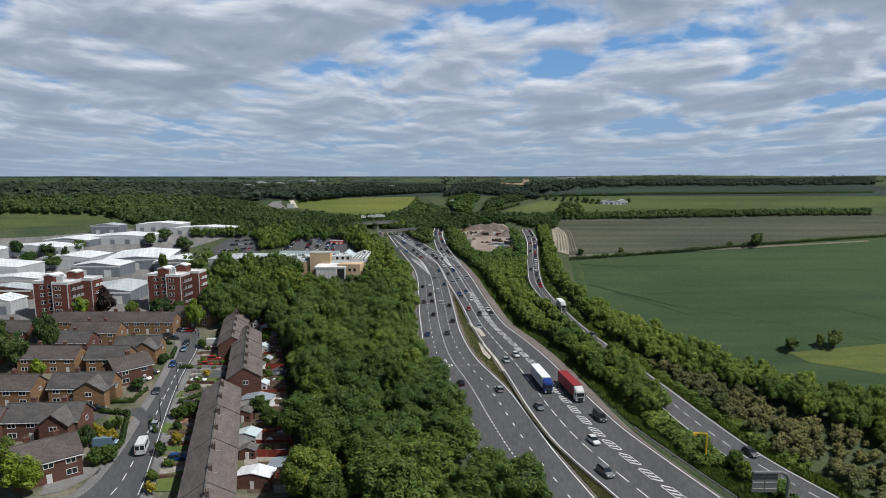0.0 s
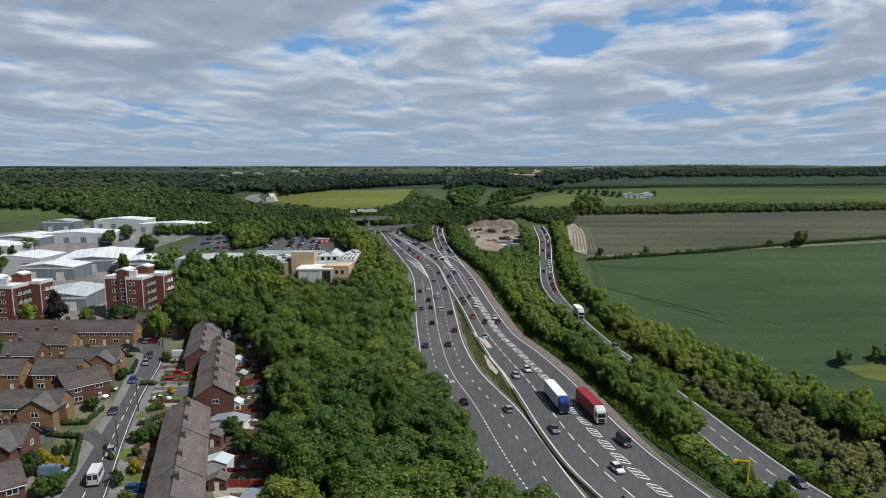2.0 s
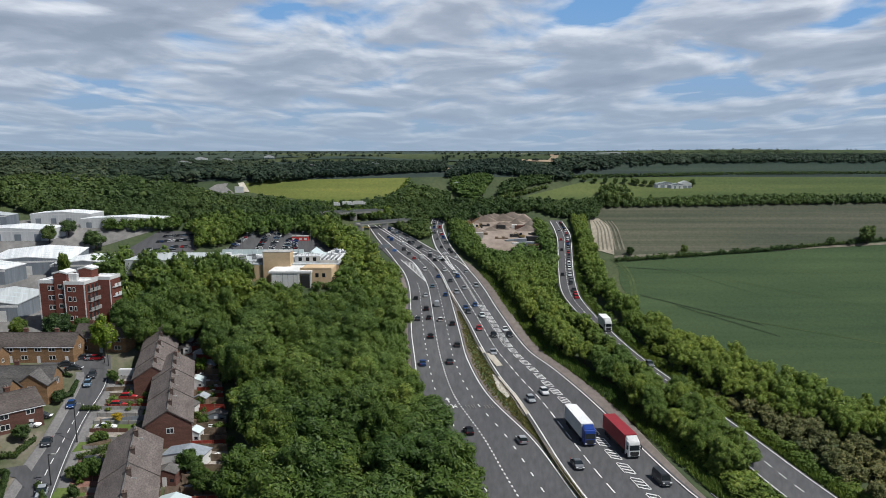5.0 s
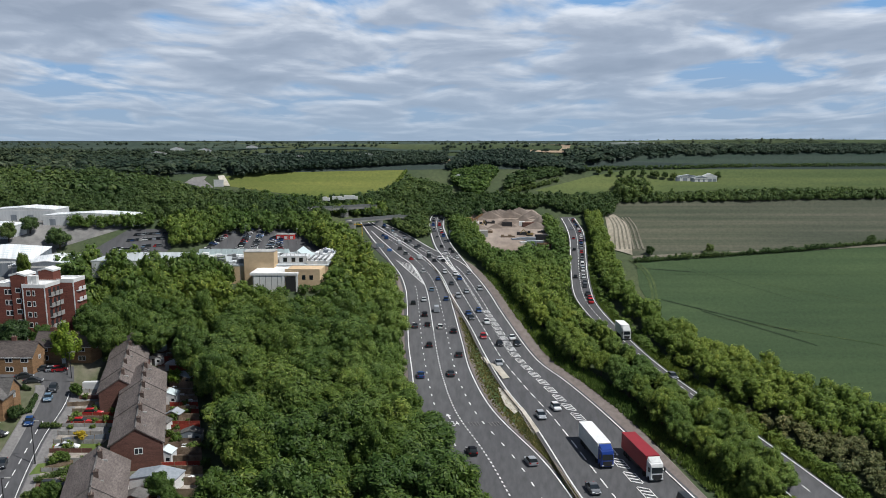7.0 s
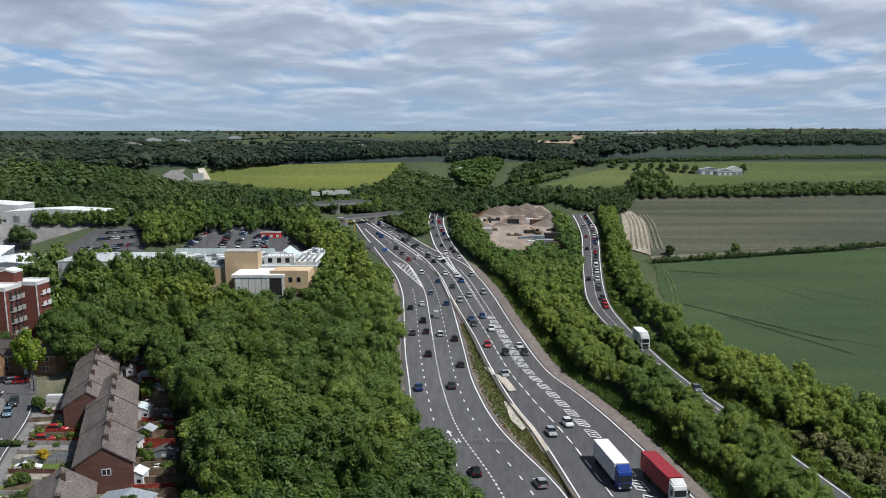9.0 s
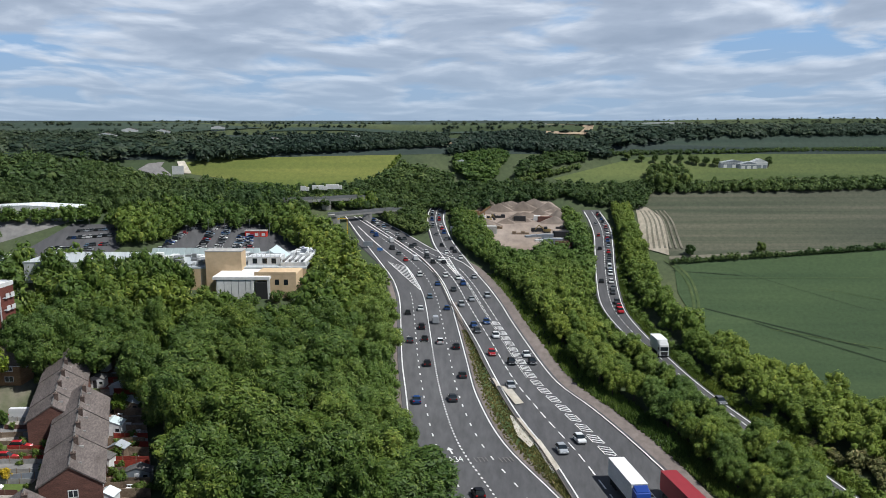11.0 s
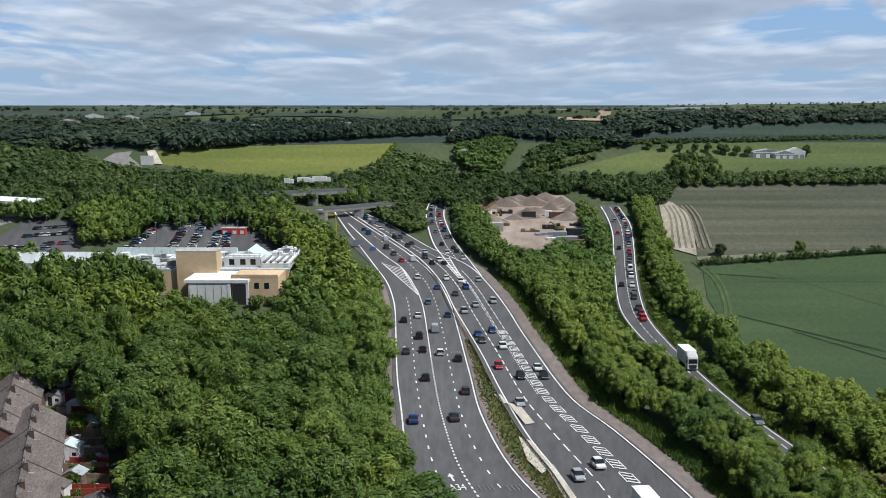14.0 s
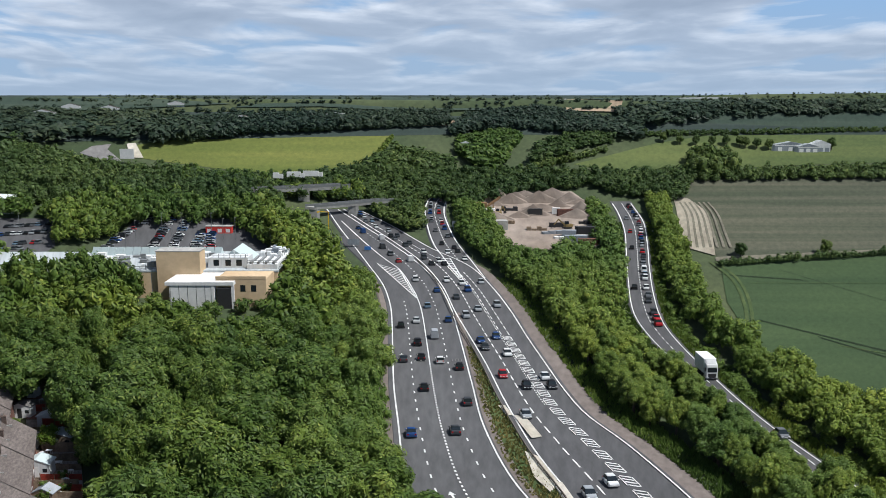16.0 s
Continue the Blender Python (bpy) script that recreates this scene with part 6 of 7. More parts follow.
def lorry(x, y, turn, cab, trailer, label, length=13.5, h=0.42):
    ob = thing("lorry", x, y, label, "lorry", "lorries")
    base = spot(x, y, turn)
    put = lambda q: base((q[0], q[1], q[2] + h))
    tr = part("trailer", box(-length + 1.2, -1.27, 1.15, 1.2, 1.27, 4.1), trailer, ob, put=put)
    part("trailer_roof", box(-length + 1.15, -1.3, 4.1, 1.25, 1.3, 4.16), M_PAINT if trailer is M_PAINT else trailer, tr, put=put)
    part("trailer_skirt", box(-length + 3.5, -1.22, 0.5, -2.5, 1.22, 1.1), M_DARK, tr, put=put)
    cb = part("cab", hull([[(1.6, -1.22, 0.5), (1.6, 1.22, 0.5), (1.6, 1.22, 3.7), (1.6, -1.22, 3.7)], [(3.5, -1.22, 0.45), (3.5, 1.22, 0.45), (3.35, 1.15, 3.3), (3.35, -1.15, 3.3)], [(3.75, -1.12, 0.5), (3.75, 1.12, 0.5), (3.6, 1.05, 2.9), (3.6, -1.05, 2.9)]]), cab, ob, put=put)
    part("windscreen", ([(3.78, -1.0, 1.75), (3.78, 1.0, 1.75), (3.66, 0.98, 2.75), (3.66, -0.98, 2.75)], [(0, 1, 2, 3)]), M_GLASS, cb, put=put)
    part("air_deflector", hull([[(1.6, -1.1, 3.7), (1.6, 1.1, 3.7), (1.6, 1.1, 4.1), (1.6, -1.1, 4.1)], [(3.1, -1.0, 3.35), (3.1, 1.0, 3.35), (3.0, 0.9, 3.5), (3.0, -0.9, 3.5)]]), cab, cb, put=put)
    part("grille", cbox(3.8, 0, 0.6, 0.1, 1.7, 0.9), M_DARK, cb, put=put)
    for s in (-1, 1):
        part("headlight", cbox(3.82, s * 0.9, 0.65, 0.1, 0.4, 0.2), M_HEAD, cb, put=put)
        part("mirror", cbox(3.5, s * 1.4, 2.0, 0.2, 0.25, 0.7), M_DARK, cb, put=put)
        part("side_window", box(2.5, s * 1.2 - 0.04, 1.8, 3.3, s * 1.2 + 0.04, 2.6), M_GLASS, cb, put=put)
        for sx in (2.8, 0.2, -length + 3.0, -length + 4.3, -length + 5.6):
            part("wheel", tube((sx, s * 0.85, 0.5), (sx, s * 1.24, 0.5), 0.5, n=12), M_TYRE, ob, put=put)
    return ob


M_CABBLUE = paint("blue_cab", (0.02, 0.06, 0.30), 0.3, 0, 0.5)
M_CURTAIN = paint("maroon_trailer", (0.26, 0.022, 0.03), 0.45)
fb = between(B_LEFT, B_RIGHT, 0.44)
lorry(fb(TRUCK_Y), TRUCK_Y, heading(fb, TRUCK_Y, False), M_CABBLUE, M_PAINT, "blue-cabbed articulated lorry with a white box trailer")
fb = between(B_LEFT, B_RIGHT, 0.80)
TY = (35.8, 168.5)[1]
lorry(fb(TY), TY, heading(fb, TY, False), M_PAINT, M_CURTAIN, "white-cabbed articulated lorry with a maroon trailer")
fd = between(D_LEFT, D_RIGHT, 0.72)
TY = (52.8, 286.3)[1]
lorry(fd(TY), TY, heading(fd, TY, False), M_PAINT, M_PAINT, "white rigid box lorry on the side road", 8.0)

# parked cars: store, second car park, street and drives
def parked(rows, where, group):
    for x0, y0, x1, y1, n, turn in rows:
        for i in range(n):
            if rc.random() < 0.12:
                continue
            k = (i + 0.5) / n
            car(x0 + (x1 - x0) * k + rc.uniform(-0.2, 0.2), y0 + (y1 - y0) * k, turn + rc.choice((0, 180)) + rc.uniform(-3, 3), pick(), where, group, False, 0.2)


PK = "parked in a bay at the store"
for a, b, n in (((-138.2, 594.3), (-127.1, 470.8), 19), ((-142.6, 647.9), (-138.9, 614.7), 5), ((-129.9, 636.5), (-106.2, 465.5), 26), ((-122.5, 636.5), (-97.5, 465.5), 26), ((-105.9, 584.6), (-89.4, 465.5), 19), ((-100.2, 574.3), (-82.4, 465.5), 17)):
    parked([(a[0], a[1], b[0], b[1], n, 4)], PK, "cars parked at the store")
for a, b, n in (((-197.5, 599.3), (-180.7, 614.7), 9), ((-190.5, 564.0), (-169.3, 579.9), 10), ((-171.0, 532.6), (-155.6, 540.6), 8), ((-183.0, 520.0), (-160.0, 516.0), 11)):
    parked([(a[0], a[1], b[0], b[1], n, 80)], "parked beside the trees", "cars in the second car park")
for q, turn, col, st in (((-76.8, 123.8), 5, 4, "hatch"), ((-57.5, 130.2), 12, 5, "hatch"), ((-70.3, 147.7), 287, 2, "hatch"), ((-81.5, 173.7), 287, 1, "saloon"), ((-76.8, 137.5), 10, 6, "van"), ((-90.7, 159.8), 15, 0, "hatch"), ((-90.4, 184.9), 0, 3, "saloon"), ((-90.8, 191.3), 0, 1, "saloon"), ((-87.7, 199.4), 286, 5, "hatch"), ((-91.5, 217.8), 285, 6, "hatch"), ((-93.7, 226.0), 285, 1, "suv"),
                         ((-76.5, 199.4), 5, 4, "hatch"), ((-76.7, 206.2), 5, 4, "hatch"), ((-84.1, 226.8), 5, 3, "van"), ((-79.3, 221.5), 0, 2, "suv"), ((-101.9, 234.0), 10, 1, "saloon"), ((-106.1, 238.3), 20, 1, "saloon"), ((-108.4, 246.3), 25, 1, "suv"), ((-107.0, 247.2), 25, 3, "suv"), ((-104.3, 246.3), 25, 1, "saloon"), ((-101.7, 245.4), 25, 2, "hatch"), ((-100.1, 245.4), 25, 4, "hatch"), ((-73.2, 183.3), 5, 3, "saloon"), ((-100.8, 210.9), 0, 6, "saloon"), ((-66.9, 162.2), 5, 1, "suv")):
    car(*q, turn, col, "parked outside the houses" if turn < 200 else "on the residential street", "cars by the houses", True, 0.28, st)
bus = thing("minibus", *(-67.1, 134.7), "white minibus with a boxy body on the street", "minibus")
bp = spot(*(-67.1, 134.7), 105)
put = lambda q: bp((q[0], q[1], q[2] + 0.3))
bd = part("body", hull([ring(-3.0, -1.05, 1.05, 0.45, 2.8, 0.1), ring(2.0, -1.05, 1.05, 0.45, 2.8, 0.1), ring(2.6, -1.0, 1.0, 0.45, 1.6, 0.1), ring(3.1, -0.95, 0.95, 0.45, 1.25, 0.1)]), CARPAINT[3], bus, put=put)
for s in (-0.52, 0.52):
    part("rear_window", cbox(-3.03, s, 1.5, 0.06, 0.8, 0.9), M_GLASS, bd, put=put)
    part("tail_light", cbox(-3.03, s * 1.7, 0.9, 0.06, 0.15, 0.4), M_TAIL, bd, put=put)
for s in (-1, 1):
    for k in range(3):
        part("side_window", cbox(-2.0 + 1.4 * k, s * 1.05, 1.6, 1.1, 0.06, 0.8), M_GLASS, bd, put=put)
    for sx in (-2.0, 2.1):
        part("wheel", tube((sx, s * 0.8, 0.36), (sx, s * 1.06, 0.36), 0.36, n=10), M_TYRE, bus, put=put)


# ---- road markings and furniture ----
def quad_along(fc, ya, yb, xa0, xa1, xb0, xb1, h):
    return [site(fc(ya) + xa0, ya, h), site(fc(ya) + xa1, ya, h), site(fc(yb) + xb1, yb, h), site(fc(yb) + xb0, yb, h)]


def hatching():
    v, f = [], []
    fl = between(B_LEFT, B_RIGHT, 0.565)
    y, y1 = NEAR, (-0.9, 449.3)[1]

    def add(q):
        f.append(tuple(range(len(v), len(v) + 4)))
        v.extend(q)
    while y < y1:
        e, w = y + 5.4, 2.1
        t = 0.2 * max(1, y / 260)
        add(quad_along(fl, y + 0.6, e, 0, t, 0, t, 0.43))
        add(quad_along(fl, y, e - 0.6, w - t, w, w - t, w, 0.43))
        for k in range(4 if y < 330 else 0):
            c = y + 0.3 + k * 1.6
            add([site(fl(c) + t, c + 0.35, 0.44), site(fl(c) + w / 2, c - 0.25, 0.44), site(fl(c) + w / 2, c + 0.15 + t, 0.44), site(fl(c) + t, c + 0.75 + t * 0.5, 0.44)])
            add([site(fl(c) + w / 2, c - 0.25, 0.44), site(fl(c) + w - t, c - 0.6, 0.44), site(fl(c) + w - t, c - 0.2 + t * 0.5, 0.44), site(fl(c) + w / 2, c + 0.15 + t, 0.44)])
        y += 7.4
    return v, f


part("hatching", hatching(), M_WHITE, road_b, "white ladder hatching")
part("lane_line", line_of(between(B_LEFT, B_RIGHT, 0.54), (-0.5, 261.3)[1], (-1.0, 532.6)[1], 0.43, 0.24, 1, 1), M_WHITE, road_b)


def gore(name, tip, a, b, par, bars=9):
    """A painted nose of chevrons between a tip and two back corners."""
    v, f = [], []

    def add(*q):
        f.append(tuple(range(len(v), len(v) + len(q))))
        v.extend(site(x, y, 0.47) for x, y in q)
    lerp = lambda p, q, k: (p[0] + (q[0] - p[0]) * k, p[1] + (q[1] - p[1]) * k)
    for i in range(bars):
        k0 = (i + 0.3) / bars
        k1 = k0 + 0.28 / bars
        add(lerp(tip, a, k0), lerp(tip, b, k0), lerp(tip, b, k1), lerp(tip, a, k1))
    for c in (a, b):
        add((tip[0] - 0.15, tip[1]), (tip[0] + 0.15, tip[1]), (c[0] + 0.2, c[1]), (c[0] - 0.2, c[1]))
    part(name, (v, f), M_WHITE, par)


gore("gore_marking", (-8.5, 393.8), (-23.9, 473.0), (-15.8, 457.9), road_a, 14)
gore("gore_marking", (7.4, 408.4), (-2.6, 492.4), (1.5, 489.1), road_c, 12)
part("gore_marking", line_of(f_([(-8.6, 399.3), (-15.3, 455.0), (-23.2, 492.4), (-34.1, 548.9), (-50.4, 639.3)]), (-0.8, 401.6)[1], (-1.2, 630.9)[1], 0.45, 0.3), M_WHITE, road_a)


def flat_text(word, x, y, w, length, turn, par, h=0.45):
    """Letters painted long on the road; x, y: the middle of their foot."""
    cu = bpy.data.curves.new("letters", 'FONT')
    cu.body, cu.align_x = word, 'CENTER'
    tmp = bpy.data.objects.new("letters", cu)
    scene.collection.objects.link(tmp)
    dg = bpy.context.evaluated_depsgraph_get()
    me = tmp.evaluated_get(dg).to_mesh()
    vs = [tuple(q.co) for q in me.vertices]
    fs = [tuple(q.vertices) for q in me.polygons]
    tmp.evaluated_get(dg).to_mesh_clear()
    bpy.data.objects.remove(tmp)
    xs = [q[0] for q in vs]
    s = w / (max(xs) - min(xs))
    put = spot(x, y, turn)
    part("road_lettering", ([(q[0] * s, q[1] / 0.72 * length, h) for q in vs], fs), M_WHITE, par, put=put)


fa = [between(A_LEFT, A_RIGHT, k) for k in (0.125, 0.375, 0.625, 0.875)]
for yy in ((-0.6, 302.6)[1], (-0.3, 197.9)[1]):
    for i in (0, 1):
        tn = heading(fa[i], yy, True) - 90
        flat_text("A34", fa[i](yy), yy, 2.5, 3.2, tn, road_a)
        put = spot(fa[i](yy + 4.5), yy + 4.5, tn)
        part("arrow", ([(-0.16, 0, 0.45), (0.16, 0, 0.45), (0.16, 2.4, 0.45), (-0.16, 2.4, 0.45), (-0.6, 2.4, 0.45), (0.6, 2.4, 0.45), (0, 4.2, 0.45)], [(0, 1, 2, 3), (4, 5, 6)]), M_WHITE, road_a, put=put)
    for i in (2, 3):
        put = spot(fa[i](yy), yy, heading(fa[i], yy, True) - 90)
        part("worn_marking", join(*[([(a, 0, 0.45), (a + 0.2, 0, 0.45), (a + 0.2, 2.6, 0.45), (a, 2.6, 0.45)], [(0, 1, 2, 3)]) for a in (-1.1, -0.4, 0.3, 0.9)], ([(-0.4, 2.4, 0.452), (0.5, 2.4, 0.452), (0.5, 2.6, 0.452), (-0.4, 2.6, 0.452)], [(0, 1, 2, 3)])), M_PAVE, road_a, put=put)


M_RUST = surface("weathered_steel", (0.09, 0.075, 0.06), (0.17, 0.145, 0.12), 0.4, 2, 0.75, 0.1)


def barrier(fc, y0, y1, gap, label, h0=0.3, mat=None):
    ob = thing("crash_barrier", fc(y0), y0, label, "barrier", "", "", h0)
    ys = steps(y0, y1, 70)
    v, f = [], []
    for y in ys:
        x = fc(y)
        v += [site(x - 0.08, y, h0 + 0.5), site(x + 0.08, y, h0 + 0.5), site(x + 0.08, y, h0 + 0.78), site(x - 0.08, y, h0 + 0.78)]
    for i in range(len(ys) - 1):
        for j in range(4):
            f.append((4 * i + j, 4 * i + (j + 1) % 4, 4 * i + 4 + (j + 1) % 4, 4 * i + 4 + j))
    part("rail", (v, f), mat or M_STEEL, ob)
    y = y0
    while y < min(y1, y0 + gap * 60):
        part("post", cbox(0, 0, h0 - 0.1, 0.2, 0.2, 0.75), mat or M_STEEL, ob, put=spot(fc(y), y))
        y += gap
    return ob


barrier(f_(B_LEFT, -1.3), NEAR, (-0.9, 479.3)[1], 4.0, "weathered brown steel crash barrier along the central strip", mat=M_RUST)
barrier(f_(B_RIGHT, 2.6), NEAR, (0.0, 146.7)[1], 3.2, "galvanised steel crash barrier at the road edge")
for a in ([(12.3, 253.0), (14.6, 251.2), (16.5, 237.5), (14.7, 236.3)], [(13.0, 228.1), (15.0, 225.2), (17.2, 209.8), (15.4, 205.9), (13.5, 213.8)], [(16.1, 210.9), (17.6, 210.9), (19.6, 194.1), (18.1, 191.3)], [(9.9, 260.3), (11.2, 260.3), (12.3, 253.0), (11.2, 252.1)]):
    patch("chalk_patch", a, 0.6, M_CHALK, "bare white chalk showing through the central strip", "verge")


def pole(name, x, y, h, label, category, arm=0.0, r=0.09, mat=None, lamp=True, h0=0.2):
    ob = thing(name, x, y, label, category, name + "s")
    put = spot(x, y)
    part("post", join(tube((0, 0, h0 - 0.2), (0, 0, h * 0.25), r * 1.4, r * 1.2), tube((0, 0, h * 0.25), (0, 0, h), r, r * 0.7)), mat or M_STEEL, ob, put=put)
    if arm:
        part("arm", tube((0, 0, h - 0.15), (arm, 0, h + 0.1), r * 0.7), mat or M_STEEL, ob, put=put)
    if lamp:
        part("lamp_head", cbox(arm + 0.2, 0, h - 0.05, 0.9, 0.3, 0.18), M_CONCRETE, ob, put=put)
    return ob


for q, h in (((-75.9, 175.1), 8.5), ((-70.9, 152.4), 6), ((-94.2, 238.3), 7), ((-96.7, 241.8), 6)):
    pole("street_lamp", *q, h, "dark slim street lamp post on the pavement", "lamp post", 0.8, 0.1, M_DARK)
for q in ((-124.9, 542.7), (-119.5, 504.5), (-121.3, 575.3), (-112.9, 575.3), (-106.1, 522.9), (-86.4, 553.1), (-100.1, 575.3), (-66.2, 509.9), (-182.3, 575.3), (-90.7, 548.9)):
    pole("street_lamp", *q, 9, "pale lamp post in the car park", "lamp post", 0.0, 0.1, M_STEEL)
for q, h, a in (((56.1, 128.7), 7, -3.0), ((-51.8, 594.3), 8, -5)):
    ob = pole("camera_mast", *q, h, "yellow painted steel mast with an arm beside the road", "mast", a, 0.22, M_YELLOW, False)
    part("camera_box", cbox(a + 0.4, 0, h - 0.5, 0.7, 0.4, 0.5), M_YELLOW, ob, put=spot(*q))
sg = thing("sign_gantry", *(61.9, 107.3), "grey tubular sign gantry seen from behind", "road sign")
put = spot(*(61.9, 107.3), 0)
part("mast", tube((0, 0, 0), (0, 0, 7.2), 0.32, n=12), M_STEEL, sg, put=put)
part("bend", join(tube((0, 0, 7.2), (-0.5, 0, 8.2), 0.32, n=12), tube((-0.5, 0, 8.2), (-1.4, 0, 8.6), 0.32, n=12)), M_STEEL, sg, put=put)
part("arm", tube((-1.4, 0, 8.6), (-6.5, 0, 8.6), 0.3, n=12), M_STEEL, sg, put=put)
for k in range(2):
    pb = part("sign_board", box(-6.3 + k * 2.3, 0.4, 4.6, -4.1 + k * 2.3, 0.5, 8.4), M_STEEL, sg, "grey back of a sign board", put=put)
    for z in (5.2, 6.4, 7.6):
        part("brace", box(-6.2 + k * 2.3, 0.28, z, -4.2 + k * 2.3, 0.4, z + 0.15), M_CONCRETE, pb, put=put)
for q, w, h, m_ in (((-35.8, 522.9), 4.5, 3.6, M_CLAD), ((-29.5, 509.9), 2.4, 2.2, M_BLUE), ((4.3, 594.3), 2.6, 4, M_CLAD), ((-93.8, 777.8), 6, 7, M_CONCRETE), ((-9.3, 604.3), 2, 3, M_CLAD), ((-273.5, 1143.0), 12, 14, M_PAINT)):
    ob = thing("road_sign", *q, "road sign board on two posts at the verge", "road sign", "road signs")
    put = spot(*q)
    part("board", box(-w / 2, -0.1, h * 0.4, w / 2, 0.1, h * 0.4 + h * 0.6), m_, ob, put=put)
    for s in (-1, 1):
        part("post", tube((s * w * 0.3, 0.15, 0), (s * w * 0.3, 0.15, h * 0.9), 0.12, n=6), M_STEEL, ob, put=put)
hut = thing("kiosk", *(-97.6, 579.9), "red and white kiosk in the car park", "kiosk")
put = spot(*(-97.6, 579.9))
part("wall", cbox(0, 0, 0, 11, 5, 3.0), M_SIGNRED, hut, put=put)
part("roof", cbox(0, 0, 3.0, 11.5, 5.6, 0.35), M_CONCRETE, hut, put=put)
for k in (-4, 0.5, 4):
    part("poster", cbox(k, -2.52, 0.6, 1.8, 0.06, 1.5), M_PAINT, hut, put=put)
# traffic on the flyover
for q, w in (((-92.2, 827.1), 11), ((-82.7, 836.7), 12), ((-102.0, 817.6), 6)):
    y = q[1]
    ob = thing("lorry", q[0], y - 2, "white lorry crossing the far flyover", "lorry", "lorries")
    put = spot(q[0], y - 2)
    part("trailer", box(-w / 2, -1.3, 9.2, w / 2 - 2.5, 1.3, 12.4), M_PAINT, ob, put=put)
    part("cab", box(w / 2 - 2.3, -1.25, 9.0, w / 2, 1.25, 11.6), M_PAINT, ob, put=put)
    for sx in (-w / 2 + 1.5, w / 2 - 1.2):
        part("wheel", tube((sx, -1.3, 8.7), (sx, -0.9, 8.7), 0.5, n=8), M_TYRE, ob, put=put)

# tractor lines and ruts
M_RUT = surface("worn_rut", (0.13, 0.12, 0.085), (0.20, 0.185, 0.14), 0.3, 2, 0.95, 0.2)
for k, pts in enumerate(([(96.0, 479.3), (94.0, 435.7), (87.0, 388.5), (75.6, 334.3)], [(94.0, 479.3), (91.8, 433.0), (84.4, 383.3), (74.9, 337.4)])):
    ob = part("wheel_rut", strip(f_(pts, -0.5), f_(pts, 0.5), (-0.7, 334.3)[1], (-0.9, 479.3)[1], 0.34, 30), M_VERGE, None, "dark tractor wheel rut through the wheat", False, "structure")
    tagged(ob, category="track")
for k in range(7):
    pts = [(131.4, 757.3), (119.7, 669.1), (103.7, 575.3), (94.3, 521.0)]
    off = k * 2.6
    ob = part("wheel_rut", strip(lambda y: curve_at(pts, y) + off, lambda y: curve_at(pts, y) + off + 1.1, (-1.0, 521.0)[1], (-1.5, 741.6)[1], 0.62, 20), M_RUT, None, "worn dark rut along the chalk track", False, "structure")
    tagged(ob, category="track")
for a, b in (((92.5, 322.0), (165.1, 231.6)), ((133.1, 400.0), (192.0, 269.4)), ((95.2, 425.8), (303.5, 425.8))):
    n = 40
    v, f = [], []
    for i in range(n + 1):
        k = i / n
        x, y = 1 / ((1 - k) / a[1] + k / b[1]), 0
        yy = x
        xx = ((a[0] / a[1]) * (1 - k) + (b[0] / b[1]) * k) * yy
        v += [site(xx, yy - 0.5, 0.3), site(xx, yy + 0.5, 0.3)]
    f = [(2 * i, 2 * i + 2, 2 * i + 3, 2 * i + 1) for i in range(n)]
    tagged(part("tramline", (v, f), M_VERGE, None, "faint tractor tramline across the wheat", False, "structure"), category="track")
M_TRAM = surface("trodden_wheat", (0.018, 0.034, 0.014), (0.032, 0.052, 0.022), 0.3, 2, 0.95, 0.2)
for a, b in (((82.4, 355.7), (110.6, 294.0)), ((113.2, 456.3), (133.5, 352.3)), ((90.2, 445.0), (114.1, 431.7)), ((91.0, 331.6), (109.3, 276.0))):
    for off in (0.0, 1.9):
        n = 40
        v = []
        for i in range(n + 1):
            k = i / n
            y = 1 / ((1 - k) / a[1] + k / b[1])
            x = (a[0] / a[1] * (1 - k) + b[0] / b[1] * k) * y
            v += [site(x, y + off - 0.45, 0.3), site(x, y + off + 0.45, 0.3)]
        f = [(2 * i, 2 * i + 2, 2 * i + 3, 2 * i + 1) for i in range(n)]
        tagged(part("tramline", (v, f), M_TRAM, None, "dark twin tractor tramline across the wheat", False, "structure"), category="track")
patch("field_margin", [(98.6, 492.4), (168.4, 517.3), (412.0, 612.0), (403.4, 599.3), (163.7, 502.8), (96.3, 480.9)], 0.4, M_RUT, "pale bare margin between the fields", "track")
patch("grass_bank", [(120.4, 215.0), (161.6, 226.8), (234.9, 231.6), (178.6, 176.0), (136.3, 191.3), (121.1, 203.1)], 0.3, M_MEADOW, "rough grass bank with a pale path beside the wheat", "verge")

